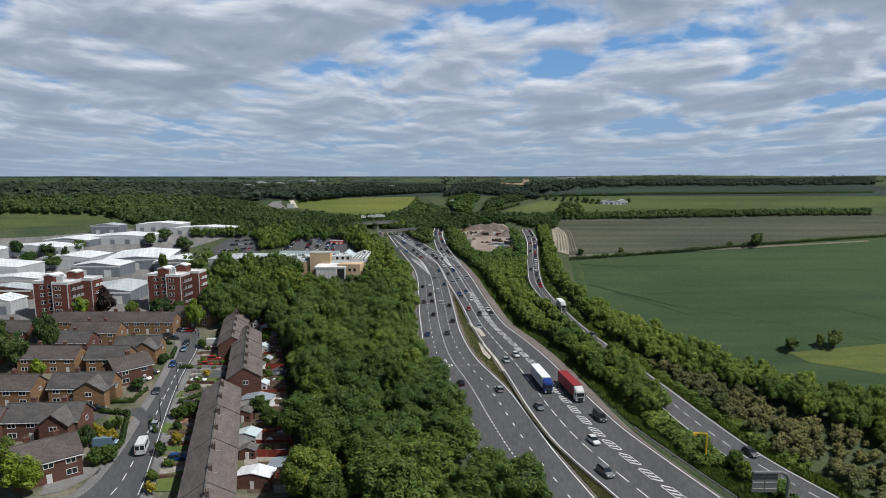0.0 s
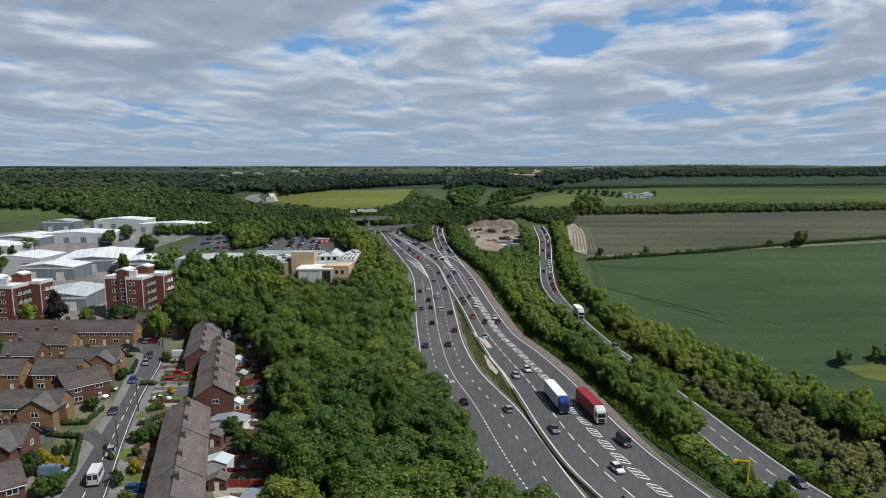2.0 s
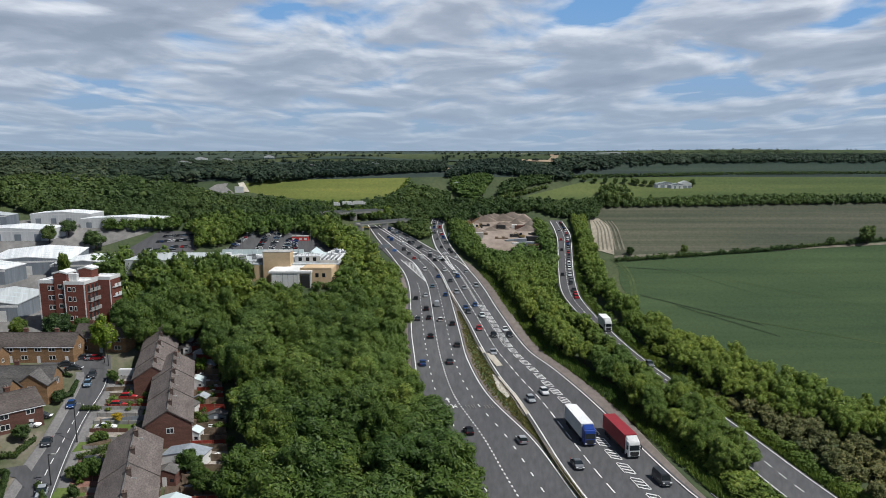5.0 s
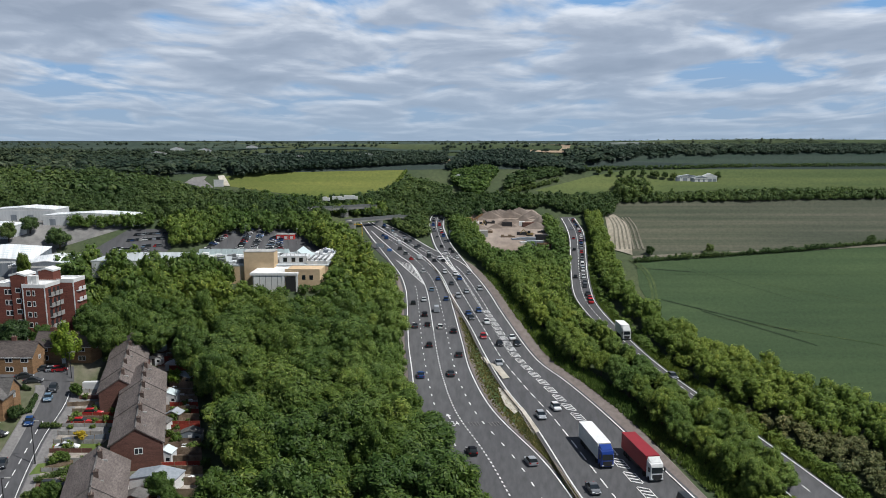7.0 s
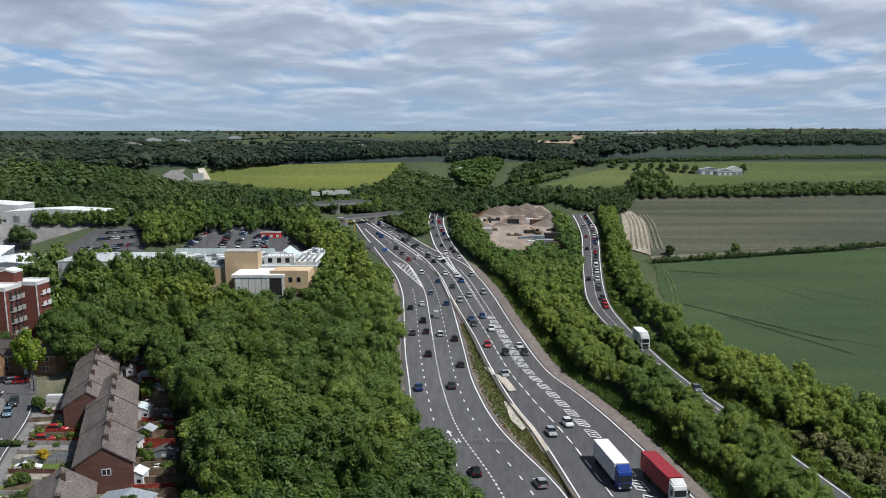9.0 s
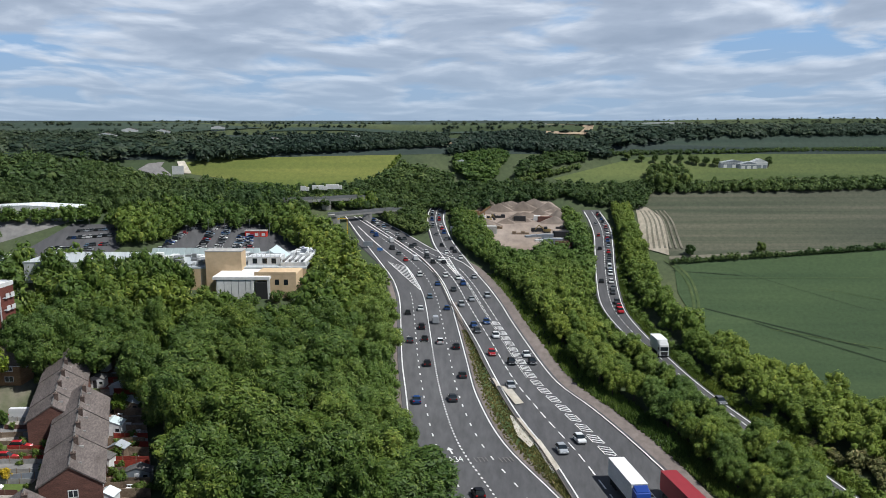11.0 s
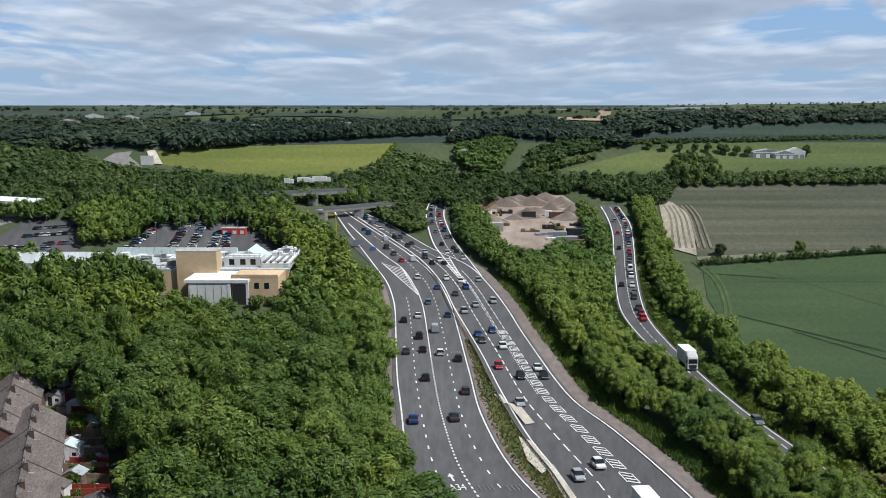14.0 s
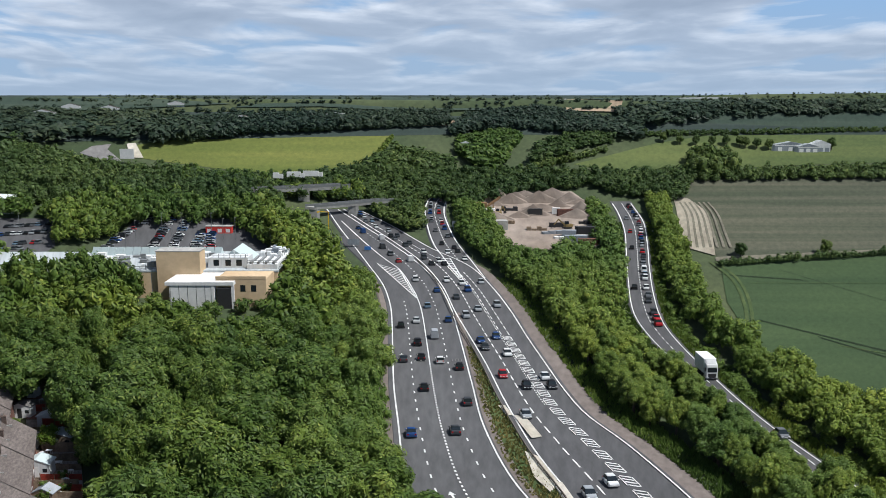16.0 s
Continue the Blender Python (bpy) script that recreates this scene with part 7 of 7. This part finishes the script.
# ---- single trees and shrubs ----
M_YG = leaves("spring_leaves", (0.05, 0.09, 0.01), (0.13, 0.2, 0.02), (0.24, 0.3, 0.04))
CR_YG = [crown_mesh("crown", crown_shape(91, 16, 1500, 0.09), M_YG)]
CR_GOLD = [crown_mesh("crown", crown_shape(92, 12, 900, 0.11), M_YELLOWLEAF)]
CR_PURPLE = [crown_mesh("crown", crown_shape(93, 12, 900, 0.11), M_PURPLE)]
SINGLE = [((-100.2, 251.0), 11, 11, CR_YG, "round yellow-green tree in front of the houses"), ((-136.3, 212.9), 11, 15, CROWNS_DARK, "tall dark tree between the houses"), ((-135.2, 194.1), 12, 13, CROWNS_DARK, "broad dark tree beside the houses"), ((-152.2, 209.5), 12, 14, CROWNS_DARK, "broad dark tree beside the houses"),
          ((-121.2, 267.2), 11, 10, CROWNS_DARK, "dark tree at the foot of the flats"), ((-113.2, 267.2), 9, 8, CROWNS, "green tree at the foot of the flats"), ((-146.7, 271.6), 11, 13, CR_PURPLE, "dark purple-leaved tree behind the houses"), ((-167.5, 269.4), 9, 10, CR_PURPLE, "dark purple-leaved tree behind the houses"), ((-157.7, 269.4), 13, 10, CR_YG, "golden-green tree behind the houses"), ((-135.6, 271.6), 8, 7, CROWNS, "green tree behind the houses"),
          ((-80.1, 113.8), 10, 9, CR_YG, "green tree at the corner of the garden"), ((-88.5, 121.1), 9, 9, CROWNS, "green tree at the corner of the garden"), ((-79.9, 140.4), 4.5, 4.5, CR_GOLD, "bright golden shrub in the garden"), ((-76.4, 139.5), 3.6, 3.4, CR_GOLD, "bright golden shrub in the garden"), ((-81.1, 137.5), 5, 5, CROWNS_DARK, "dark shrub beside the house"), ((-72.4, 130.2), 5, 3.5, CROWNS, "green shrub by the drive"), ((-74.2, 128.7), 5, 3.5, CROWNS, "green shrub by the drive"),
          ((-62.3, 132.8), 3.5, 3.2, CROWNS_DARK, "round dark shrub at the gate"), ((-61.1, 138.9), 3.5, 3, CR_GOLD, "golden shrub in the front garden"), ((-63.8, 145.7), 2.5, 3.2, CROWNS_DARK, "clipped dark shrub beside the path"), ((-66.3, 154.6), 4, 3.4, CROWNS, "green shrub in the front garden"), ((-64.4, 156.0), 5, 4, CROWNS, "green shrub in the front garden"), ((-68.0, 154.6), 3, 3, CROWNS_DARK, "dark green shrub in the front garden"), ((-80.7, 145.7), 2.0, 3.0, CROWNS_DARK, "clipped dark conifer on the lawn"), ((-78.9, 147.7), 2.4, 3.4, CROWNS_DARK, "clipped dark conifer on the lawn"), ((-79.9, 147.0), 1.8, 2.8, CROWNS_DARK, "clipped dark conifer on the lawn"),
          ((-88.3, 176.9), 5, 3.5, CROWNS_DARK, "dark shrub beside the drive"), ((-125.2, 190.2), 7, 5, CR_YG, "yellow-green shrub behind the house"), ((-111.0, 176.0), 6, 4, CR_YG, "yellow-green shrub behind the house"), ((-92.1, 203.1), 4, 3.4, CROWNS_DARK, "dark round shrub by the bend"), ((-56.7, 115.8), 3, 2.6, CR_GOLD, "small shrub on the verge"), ((-58.6, 120.7), 3, 2.6, CROWNS, "small shrub on the verge"), ((-72.7, 188.6), 3.4, 2.4, CR_GOLD, "golden shrub in the front garden"), ((-71.0, 176.0), 3.4, 2.2, CROWNS, "green shrub in the front garden"),
          ((-47.0, 157.1), 6, 5, CROWNS, "leafy shrub behind the terrace"), ((-42.3, 148.3), 6, 5, CROWNS, "leafy shrub behind the terrace"), ((-61.7, 203.1), 4, 4, CR_YG, "leafy shrub behind the terrace"), ((-66.1, 231.6), 5, 4, CR_YG, "leafy shrub behind the terrace"), ((-75.1, 240.0), 4, 3, CROWNS, "leafy shrub behind the terrace"), ((-86.7, 222.2), 4, 3, CROWNS, "green shrub at the bend"), ((-89.8, 253.8), 6, 4, CROWNS_DARK, "dark shrub at the end of the terrace"),
          ((-330.7, 488.9), 14, 12, CROWNS_DARK, "dark tree among the warehouses"), ((-301.8, 481.8), 14, 11, CROWNS_DARK, "dark tree among the warehouses"), ((-261.9, 437.1), 7, 13, CROWNS_DARK, "tall dark conifer among the warehouses"), ((-304.3, 528.0), 14, 9, CROWNS, "green tree among the warehouses"), ((-264.8, 425.8), 16, 9, CROWNS, "green trees beside the warehouse"), ((-175.7, 395.2), 8, 13, CROWNS, "slender green tree by the trade units"), ((-295.5, 449.0), 14, 8, CROWNS, "green tree among the warehouses"), ((-261.0, 564.1), 14, 11, CROWNS_DARK, "dark tree among the warehouses"), ((-271.4, 616.8), 16, 11, CROWNS_DARK, "dark tree among the warehouses"), ((-215.5, 528.0), 18, 11, CROWNS_DARK, "dark tree among the warehouses"),
          ((107.7, 492.4), 5.5, 5.5, CROWNS_DARK, "lone dark bush at the field edge"), ((140.2, 497.5), 6, 6, CROWNS_DARK, "lone dark bush at the field edge"), ((251.6, 554.6), 7, 5, CROWNS_DARK, "lone dark bush at the field edge"), ((275.3, 554.6), 13, 13, CROWNS_DARK, "round dark tree on the field boundary"), ((265.2, 554.6), 7, 4, CROWNS_DARK, "lone dark bush at the field edge"), ((122.2, 216.4), 6, 6, CROWNS_DARK, "small tree on the grass bank"), ((139.2, 220.0), 7, 7, CROWNS_DARK, "small tree on the grass bank"), ((135.6, 222.2), 4, 5, CROWNS_DARK, "small tree on the grass bank")]
for (x, y), w, h, cr, lb in SINGLE:
    if cr is CROWNS_DARK and "conifer" in lb:
        cr = CROWNS_DARK[:1]
    tree(x, y, w, h, r_belt, lb, cr, low=0.05 if h < 6 else 0.12)
for x, y in ((285.0, 1898.5), (282.1, 1716.9), (289.8, 1638.6), (302.7, 1602.0), (315.1, 1567.0), (339.5, 1602.0), (346.8, 1533.6), (352.1, 1501.5), (358.4, 1470.8), (427.8, 1470.8), (347.8, 1567.0)):
    tree(x, y, 12, 13, r_belt, "round dark field tree on the far pasture", CROWNS_DARK, "far field trees")
HED = [(96.2, 468.1), (140.4, 488.9), (195.0, 515.6), (282.4, 569.0), (470.4, 660.0), (1196.6, 929.6)]
pts = []
for i in range(len(HED) - 1):
    a, b = HED[i], HED[i + 1]
    n = max(2, int(math.hypot(b[0] - a[0], b[1] - a[1]) / 2.2))
    pts += [(a[0] + (b[0] - a[0]) * k / n, a[1] + (b[1] - a[1]) * k / n) for k in range(n)]
woodland("hedge", pts, 4.0, 3.0, 41, M_LEAF_DARK, "low dark hedge between two fields")
for nm, poly, w, h, gap, mat, label in (
        ("a", [(300.3, 2106.0), (784.2, 2408.7), (1747.1, 2595.3), (1621.5, 2408.7), (719.6, 2210.2), (274.4, 1924.6)], 9, 6, 9, M_LEAF_DARK, "thin hedge across the far fields"),
        ("b", [(30.6, 899.7), (80.3, 1121.6), (181.2, 1488.7), (176.6, 1426.4), (78.7, 1068.8), (33.6, 882.2)], 8, 6, 8, M_LEAF_DARK, "hedge climbing the pasture"),
        ("c", [(-65.4, 1052.4), (-80.8, 1958.9), (-75.9, 1958.9), (-59.6, 1028.6)], 6, 4, 7, M_LEAF, "hedge beside the meadow"),
        ("d", [(-203.6, 997.0), (-146.8, 952.9), (-81.4, 852.3), (-50.3, 809.6), (-46.0, 740.1), (-91.9, 761.9), (-178.7, 875.4)], 10, 9, 9, M_LEAF, "leafy trees along the motorway bank")):
    woodland("hedge", scatter(poly, gap, 77, 900), w, h, len(label), mat, label)

# rough grass tufts and flowers on the verges
def tufts(fc0, fc1, y0, y1, n, seed, mat, label, hh=0.5):
    r = np.random.RandomState(seed)
    v, f = [], []
    for i in range(n):
        b = r.uniform(60.0 / y1, 60.0 / y0)
        y = 60.0 / b
        x = fc0(y) + (fc1(y) - fc0(y)) * r.uniform()
        for j in range(3):
            a, l = r.uniform(0, 6.28), r.uniform(0.25, 0.7)
            dx, dy, k = math.cos(a) * l, math.sin(a) * l, len(v)
            z = hh * r.uniform(0.5, 1.3)
            v += [site(x - dy * 0.5, y + dx * 0.5, 0.25), site(x + dy * 0.5, y - dx * 0.5, 0.25), site(x + dx * 0.6, y + dy * 0.6, 0.25 + z)]
            f.append((k, k + 1, k + 2))
    tagged(part("verge_plants", (v, f), mat, None, label, False, "stuff"), category="grass")


tufts(f_(A_RIGHT, 1.0), f_(B_LEFT, -1.2), NEAR, (-0.6, 319.4)[1], 3500, 5, M_SCRUB, "rough grass and weeds on the central strip", 0.45)
tufts(lambda y: curve_at(B_RIGHT, y) + 4.0, lambda y: curve_at(B_RIGHT, y) + 10.0, NEAR, (-0.9, 435.7)[1], 8000, 6, M_LEAF_OLIVE, "rough green grass on the bank beside the road", 0.7)
tufts(f_(D_RIGHT, 0.8), f_(D_RIGHT, 4.5), NEAR, (-1.2, 625.4)[1], 6000, 7, M_LEAF_OLIVE, "long grass beside the side road", 0.7)
tufts(f_(D_LEFT, -3.5), f_(D_LEFT, -0.7), NEAR, (-1.2, 625.4)[1], 5000, 8, M_LEAF, "long grass beside the side road", 0.7)

# ---- gardens ----
def fence(a, b, h, mat, label):
    ob = thing("garden_fence", *a, label, "fence", "garden fences")
    t = math.degrees(math.atan2(b[1] - a[1], b[0] - a[0]))
    L = math.hypot(b[0] - a[0], b[1] - a[1])
    n = max(1, int(L / 1.9))
    put = spot(*a, t)
    for i in range(n):
        part("panel", box(i * L / n + 0.06, -0.04, 0.1, (i + 1) * L / n - 0.06, 0.04, h), mat, ob, put=put)
        part("post", cbox(i * L / n, 0, 0, 0.12, 0.12, h + 0.12), M_TIMBER, ob, put=put)
    return ob


for a, b, h, m_, lb in (((-77.8, 198.2), (-69.2, 199.4), 1.2, M_REDWOOD, "low red stained garden fence"), ((-78.4, 204.3), (-69.9, 205.6), 1.2, M_REDWOOD, "low red stained garden fence"), ((-75.8, 187.0), (-66.1, 190.2), 1.3, M_CLAD, "blue-grey panel fence with shrubs"), ((-72.6, 171.4), (-68.8, 175.1), 1.0, M_TIMBER, "weathered grey timber garden fence"), ((-65.4, 143.8), (-60.1, 145.7), 1.2, M_TIMBER, "weathered timber fence beside the lawn"), ((-65.3, 148.3), (-61.2, 150.0), 1.2, M_TIMBER, "weathered grey timber garden fence"), ((-58.1, 121.5), (-52.3, 123.4), 0.8, M_BRICK_RED, "low red brick garden wall"), ((-85.0, 212.9), (-74.1, 215.0), 1.2, M_TIMBER, "low grey timber garden fence"),
                        ((-44.3, 134.7), (-35.1, 136.1), 1.8, M_TIMBER, "tall weathered timber garden fence"), ((-40.4, 126.2), (-30.6, 127.7), 1.0, M_PAINT, "white picket fence behind the terrace"), ((-39.5, 123.4), (-29.8, 124.3), 1.0, M_PAINT, "white picket fence behind the terrace"), ((-46.2, 143.5), (-38.6, 144.4), 1.6, M_REDWOOD, "brown stained timber garden fence"), ((-51.3, 171.4), (-44.5, 172.3), 1.8, M_REDWOOD, "bright red timber garden fence"), ((-59.3, 194.1), (-50.6, 195.8), 1.6, M_REDWOOD, "red stained timber garden fence"), ((-55.7, 183.3), (-48.1, 184.9), 1.5, M_TIMBER, "weathered timber garden fence behind the terrace"), ((-62.8, 208.2), (-55.0, 209.5), 1.5, M_TIMBER, "weathered timber garden fence behind the terrace"), ((-66.5, 222.2), (-59.8, 223.7), 1.5, M_TIMBER, "weathered timber garden fence behind the terrace"), ((-71.8, 240.0), (-65.1, 241.8), 1.5, M_TIMBER, "weathered timber garden fence behind the terrace"), ((-76.8, 256.8), (-70.4, 258.8), 1.5, M_REDWOOD, "red stained timber garden fence"), ((-83.5, 275.0), (-76.6, 277.3), 1.4, M_TIMBER, "weathered timber garden fence behind the terrace"), ((-37.1, 118.5), (-28.6, 119.3), 1.6, M_TIMBER, "tall pale timber garden fence")):
    fence(a, b, h, m_, lb)


def hut_(x, y, w, d, h, turn, wall, roof, label, rise=0.7):
    ob = thing("garden_shed", x, y, label, "shed", "garden sheds")
    put = spot(x, y, turn)
    part("wall", prism([(-w / 2, 0), (w / 2, 0), (w / 2, h), (0, h + rise - 0.05), (-w / 2, h)], -d / 2, d / 2), wall, ob, put=put)
    for s in (-1, 1):
        g = [(0, h + rise), (s * (w / 2 + 0.2), h - 0.1), (s * (w / 2 + 0.2), h + 0.02), (0, h + rise + 0.14)]
        part("roof", prism(g if s < 0 else g[::-1], -d / 2 - 0.2, d / 2 + 0.2), roof, ob, put=put)
    part("door", box(-0.4, -d / 2 - 0.05, 0.05, 0.4, -d / 2 + 0.02, 1.9), M_PAINT if wall is not M_PAINT else M_DARK, ob, put=put)
    part("window", box(w / 2 - 1.0, -d / 2 - 0.04, 1.0, w / 2 - 0.3, -d / 2 + 0.02, 1.6), M_GLASS, ob, put=put)
    return ob


rg = random.Random(31)
for q, w, d, h, wl, rf, lb in (((-49.5, 163.0), 8, 5, 2.6, M_PAINT, M_CLAD, "white rendered extension with a grey roof"), ((-44.9, 139.5), 5, 4, 2.6, M_CLADWHITE, M_SKYLIGHT, "white framed conservatory with a glass roof"), ((-50.1, 153.5), 4, 3.5, 2.6, M_BRICK_RED, M_TILE_GREY, "brick lean-to behind the terrace"), ((-42.5, 132.0), 3.4, 3, 2.2, M_BRICK_RED, M_TILE_GREY, "small red brick outhouse"), ((-31.4, 123.8), 9, 5, 2.4, M_TIMBER, M_CLAD, "long shed with a grey felt roof"), ((-37.3, 119.3), 7, 4, 2.8, M_BRICK_RED, M_METALROOF, "brick extension with a flat pale roof"), ((-51.8, 176.0), 3, 3, 2.4, M_CLADWHITE, M_SKYLIGHT, "small white conservatory with glass roof"),
                               ((-63.1, 216.4), 4, 4, 2.3, M_CLADWHITE, M_SKYLIGHT, "small white conservatory with glass roof"), ((-57.6, 201.8), 3, 3, 2.1, M_TIMBER, M_CLAD, "brown timber garden shed with felt roof"), ((-50.4, 188.6), 4, 3, 2.1, M_CLAD, M_TILE_GREY, "dark painted garden shed with grey roof"), ((-70.6, 247.2), 4, 3, 2.1, M_CLADWHITE, M_METALROOF, "small white garden shed with flat roof"), ((-81.8, 269.4), 4, 3, 2.4, M_PAINT, M_METALROOF, "white lean-to behind the terrace"), ((-64.9, 233.2), 5, 4, 2.1, M_TIMBER, M_GREYROOF, "garden shed with a grey roof"), ((-77.8, 253.8), 4, 3, 2.2, M_PAINT, M_TILE_GREY, "white rendered extension behind the terrace"), ((-85.8, 287.0), 4, 3, 2.2, M_CLADWHITE, M_METALROOF, "small white garden shed with flat roof"), ((-69.9, 231.6), 3.5, 3, 2.6, M_PAINT, M_TILE_GREY, "white rendered extension behind the terrace"), ((-58.1, 194.1), 3.5, 3, 2.6, M_PAINT, M_TILE_GREY, "white rendered extension behind the terrace")):
    hut_(*q, w, d, h, rg.uniform(-6, 6), wl, rf, lb)
for q, col in (((-88.3, 293.3), 3), ((-88.8, 301.4), 2), ((-82.9, 277.3), 3), ((-94.0, 307.0), 3), ((-81.4, 283.3), 4)):
    car(*q, rg.uniform(60, 100), col, "parked behind the terrace", "cars by the houses", True, 0.2)
patch("paved_yard", [(-84.2, 269.4), (-74.0, 269.4), (-78.0, 287.0), (-88.5, 309.9), (-95.2, 309.9)], 0.2, M_SHOULDER, "pale paved yard behind the terraces", "yard")


def clipped(a, b, w, h, label):
    n = max(2, int(math.hypot(b[0] - a[0], b[1] - a[1]) / (w * 0.45)))
    woodland("hedge", [(a[0] + (b[0] - a[0]) * k / n, a[1] + (b[1] - a[1]) * k / n) for k in range(n + 1)], w * 1.5, h * 1.15, n, M_LEAF_DARK, label, 0.1)


for a, b in (((-89.1, 158.3), (-81.1, 156.8)), ((-81.1, 156.8), (-73.8, 138.9)), ((-73.8, 138.9), (-72.1, 128.2)), ((-93.6, 165.0), (-84.5, 166.2)), ((-84.5, 166.2), (-85.1, 176.0)), ((-96.4, 203.1), (-91.6, 208.2)), ((-91.6, 208.2), (-95.2, 220.0)), ((-71.3, 165.4), (-66.9, 171.4)), ((-84.0, 197.0), (-80.4, 197.0)), ((-72.6, 151.0), (-68.8, 145.1)), ((-111.4, 231.6), (-99.8, 226.8))):
    clipped(a, b, 1.1, 1.4, "clipped dark green garden hedge")
r_b = random.Random(77)
pts = [(curve_at(STREET_R, y) + r_b.uniform(3, 14), y) for y in [r_b.uniform(Y(870), Y(610)) for _ in range(46)]]
woodland("shrubs", pts, 2.2, 1.6, 5, M_LEAF, "mixed low shrubs in the front gardens", 0.4)
pts = [(curve_at([(-37.0, 116.8), (-53.6, 171.4), (-69.3, 231.6), (-87.7, 293.3)], y) + r_b.uniform(3, 12), y) for y in [r_b.uniform(Y(870), Y(545)) for _ in range(60)]]
woodland("shrubs", pts, 2.4, 2.0, 6, M_LEAF, "mixed shrubs in the back gardens", 0.5)


# ---- strips of garden on both sides of the terraces ----
M_PATIO = surface("pale_slabs", (0.26, 0.23, 0.19), (0.42, 0.38, 0.33), 0.8, 3, 0.9, 0.1, grit=0.9)
M_REDPAVE = surface("red_pavers", (0.2, 0.10, 0.075), (0.30, 0.16, 0.12), 0.8, 4, 0.9, 0.1, grit=0.9)
M_BED = surface("dug_bed", (0.07, 0.05, 0.035), (0.14, 0.10, 0.07), 0.8, 3, 0.95, 0.3)
BACK0 = [(-37.6, 114.8), (-49.1, 148.3), (-54.5, 171.4), (-65.9, 216.4), (-91.4, 300.0)]
BACK1 = [(-26.0, 114.8), (-37.6, 148.3), (-43.8, 171.4), (-56.5, 216.4), (-81.8, 300.0)]
FRONT1 = [(-50.7, 114.8), (-57.9, 138.9), (-64.6, 163.0), (-67.5, 176.0), (-68.4, 197.0), (-80.4, 231.6)]
r_g = random.Random(5)
MATS = [(M_LAWN, "lawn", "narrow mown lawn behind a terraced house"), (M_PATIO, "patio", "pale slab patio behind a terraced house"), (M_REDPAVE, "patio", "red paved patio behind a terraced house"), (M_BED, "flower_bed", "dug flower bed in a narrow garden"), (M_LAWN, "lawn", "narrow mown lawn behind a terraced house"), (M_PATIO, "patio", "pale slab patio behind a terraced house")]
yy = Y(885)
while yy < Y(548):
    e = yy + 5.4
    l0, l1, r0, r1 = curve_at(BACK0, yy), curve_at(BACK0, e), curve_at(BACK1, yy), curve_at(BACK1, e)
    m0, m1 = l0 + (r0 - l0) * 0.45, l1 + (r1 - l1) * 0.45
    for a, b in (([(l0, yy), (m0, yy), (m1, e - 0.2), (l1, e - 0.2)], r_g.choice(MATS[1:4] + MATS[5:])), ([(m0, yy), (r0, yy), (r1, e - 0.2), (m1, e - 0.2)], r_g.choice(MATS))):
        patch(b[1], a, 0.24, b[0], b[2], "garden")
    fence((l1 + 3, e), (r1, e), r_g.choice((1.2, 1.6, 1.8)), r_g.choice((M_TIMBER, M_TIMBER, M_REDWOOD)), "timber fence between two narrow back gardens")
    for _ in range(2):
        k = r_g.uniform(0.25, 0.95)
        x, y = l0 + (r0 - l0) * k, yy + r_g.uniform(1, 4)
        w = r_g.uniform(0.7, 1.4)
        ob = thing("garden_table", x, y, "pale garden table standing on the slabs", "table", "garden tables")
        put = spot(x, y, r_g.uniform(0, 90))
        part("top", cbox(0, 0, 0.95, w, w, 0.08), M_PAINT, ob, put=put)
        for sx in (-1, 1):
            for sy in (-1, 1):
                part("leg", cbox(sx * w * 0.4, sy * w * 0.4, 0.24, 0.07, 0.07, 0.71), M_PAINT, ob, put=put)
    yy = e
yy = Y(880)
while yy < Y(612):
    e = yy + 5.4
    fr = lambda q: curve_at(STREET_R, q) + 2.0
    b = r_g.choice(MATS + [(M_YARD, "drive", "short concrete drive in front of the house")] * 2)
    patch(b[1] if b[1] != "patio" else "drive", [(fr(yy), yy), (curve_at(FRONT1, yy), yy), (curve_at(FRONT1, e), e - 0.3), (fr(e), e - 0.3)], 0.21, b[0], b[2].replace("behind", "in front of"), "garden")
    fence((fr(e), e), (curve_at(FRONT1, e), e), 1.0, r_g.choice((M_TIMBER, M_BRICK_RED, M_CONCRETE)), "low boundary between two front gardens")
    yy = e
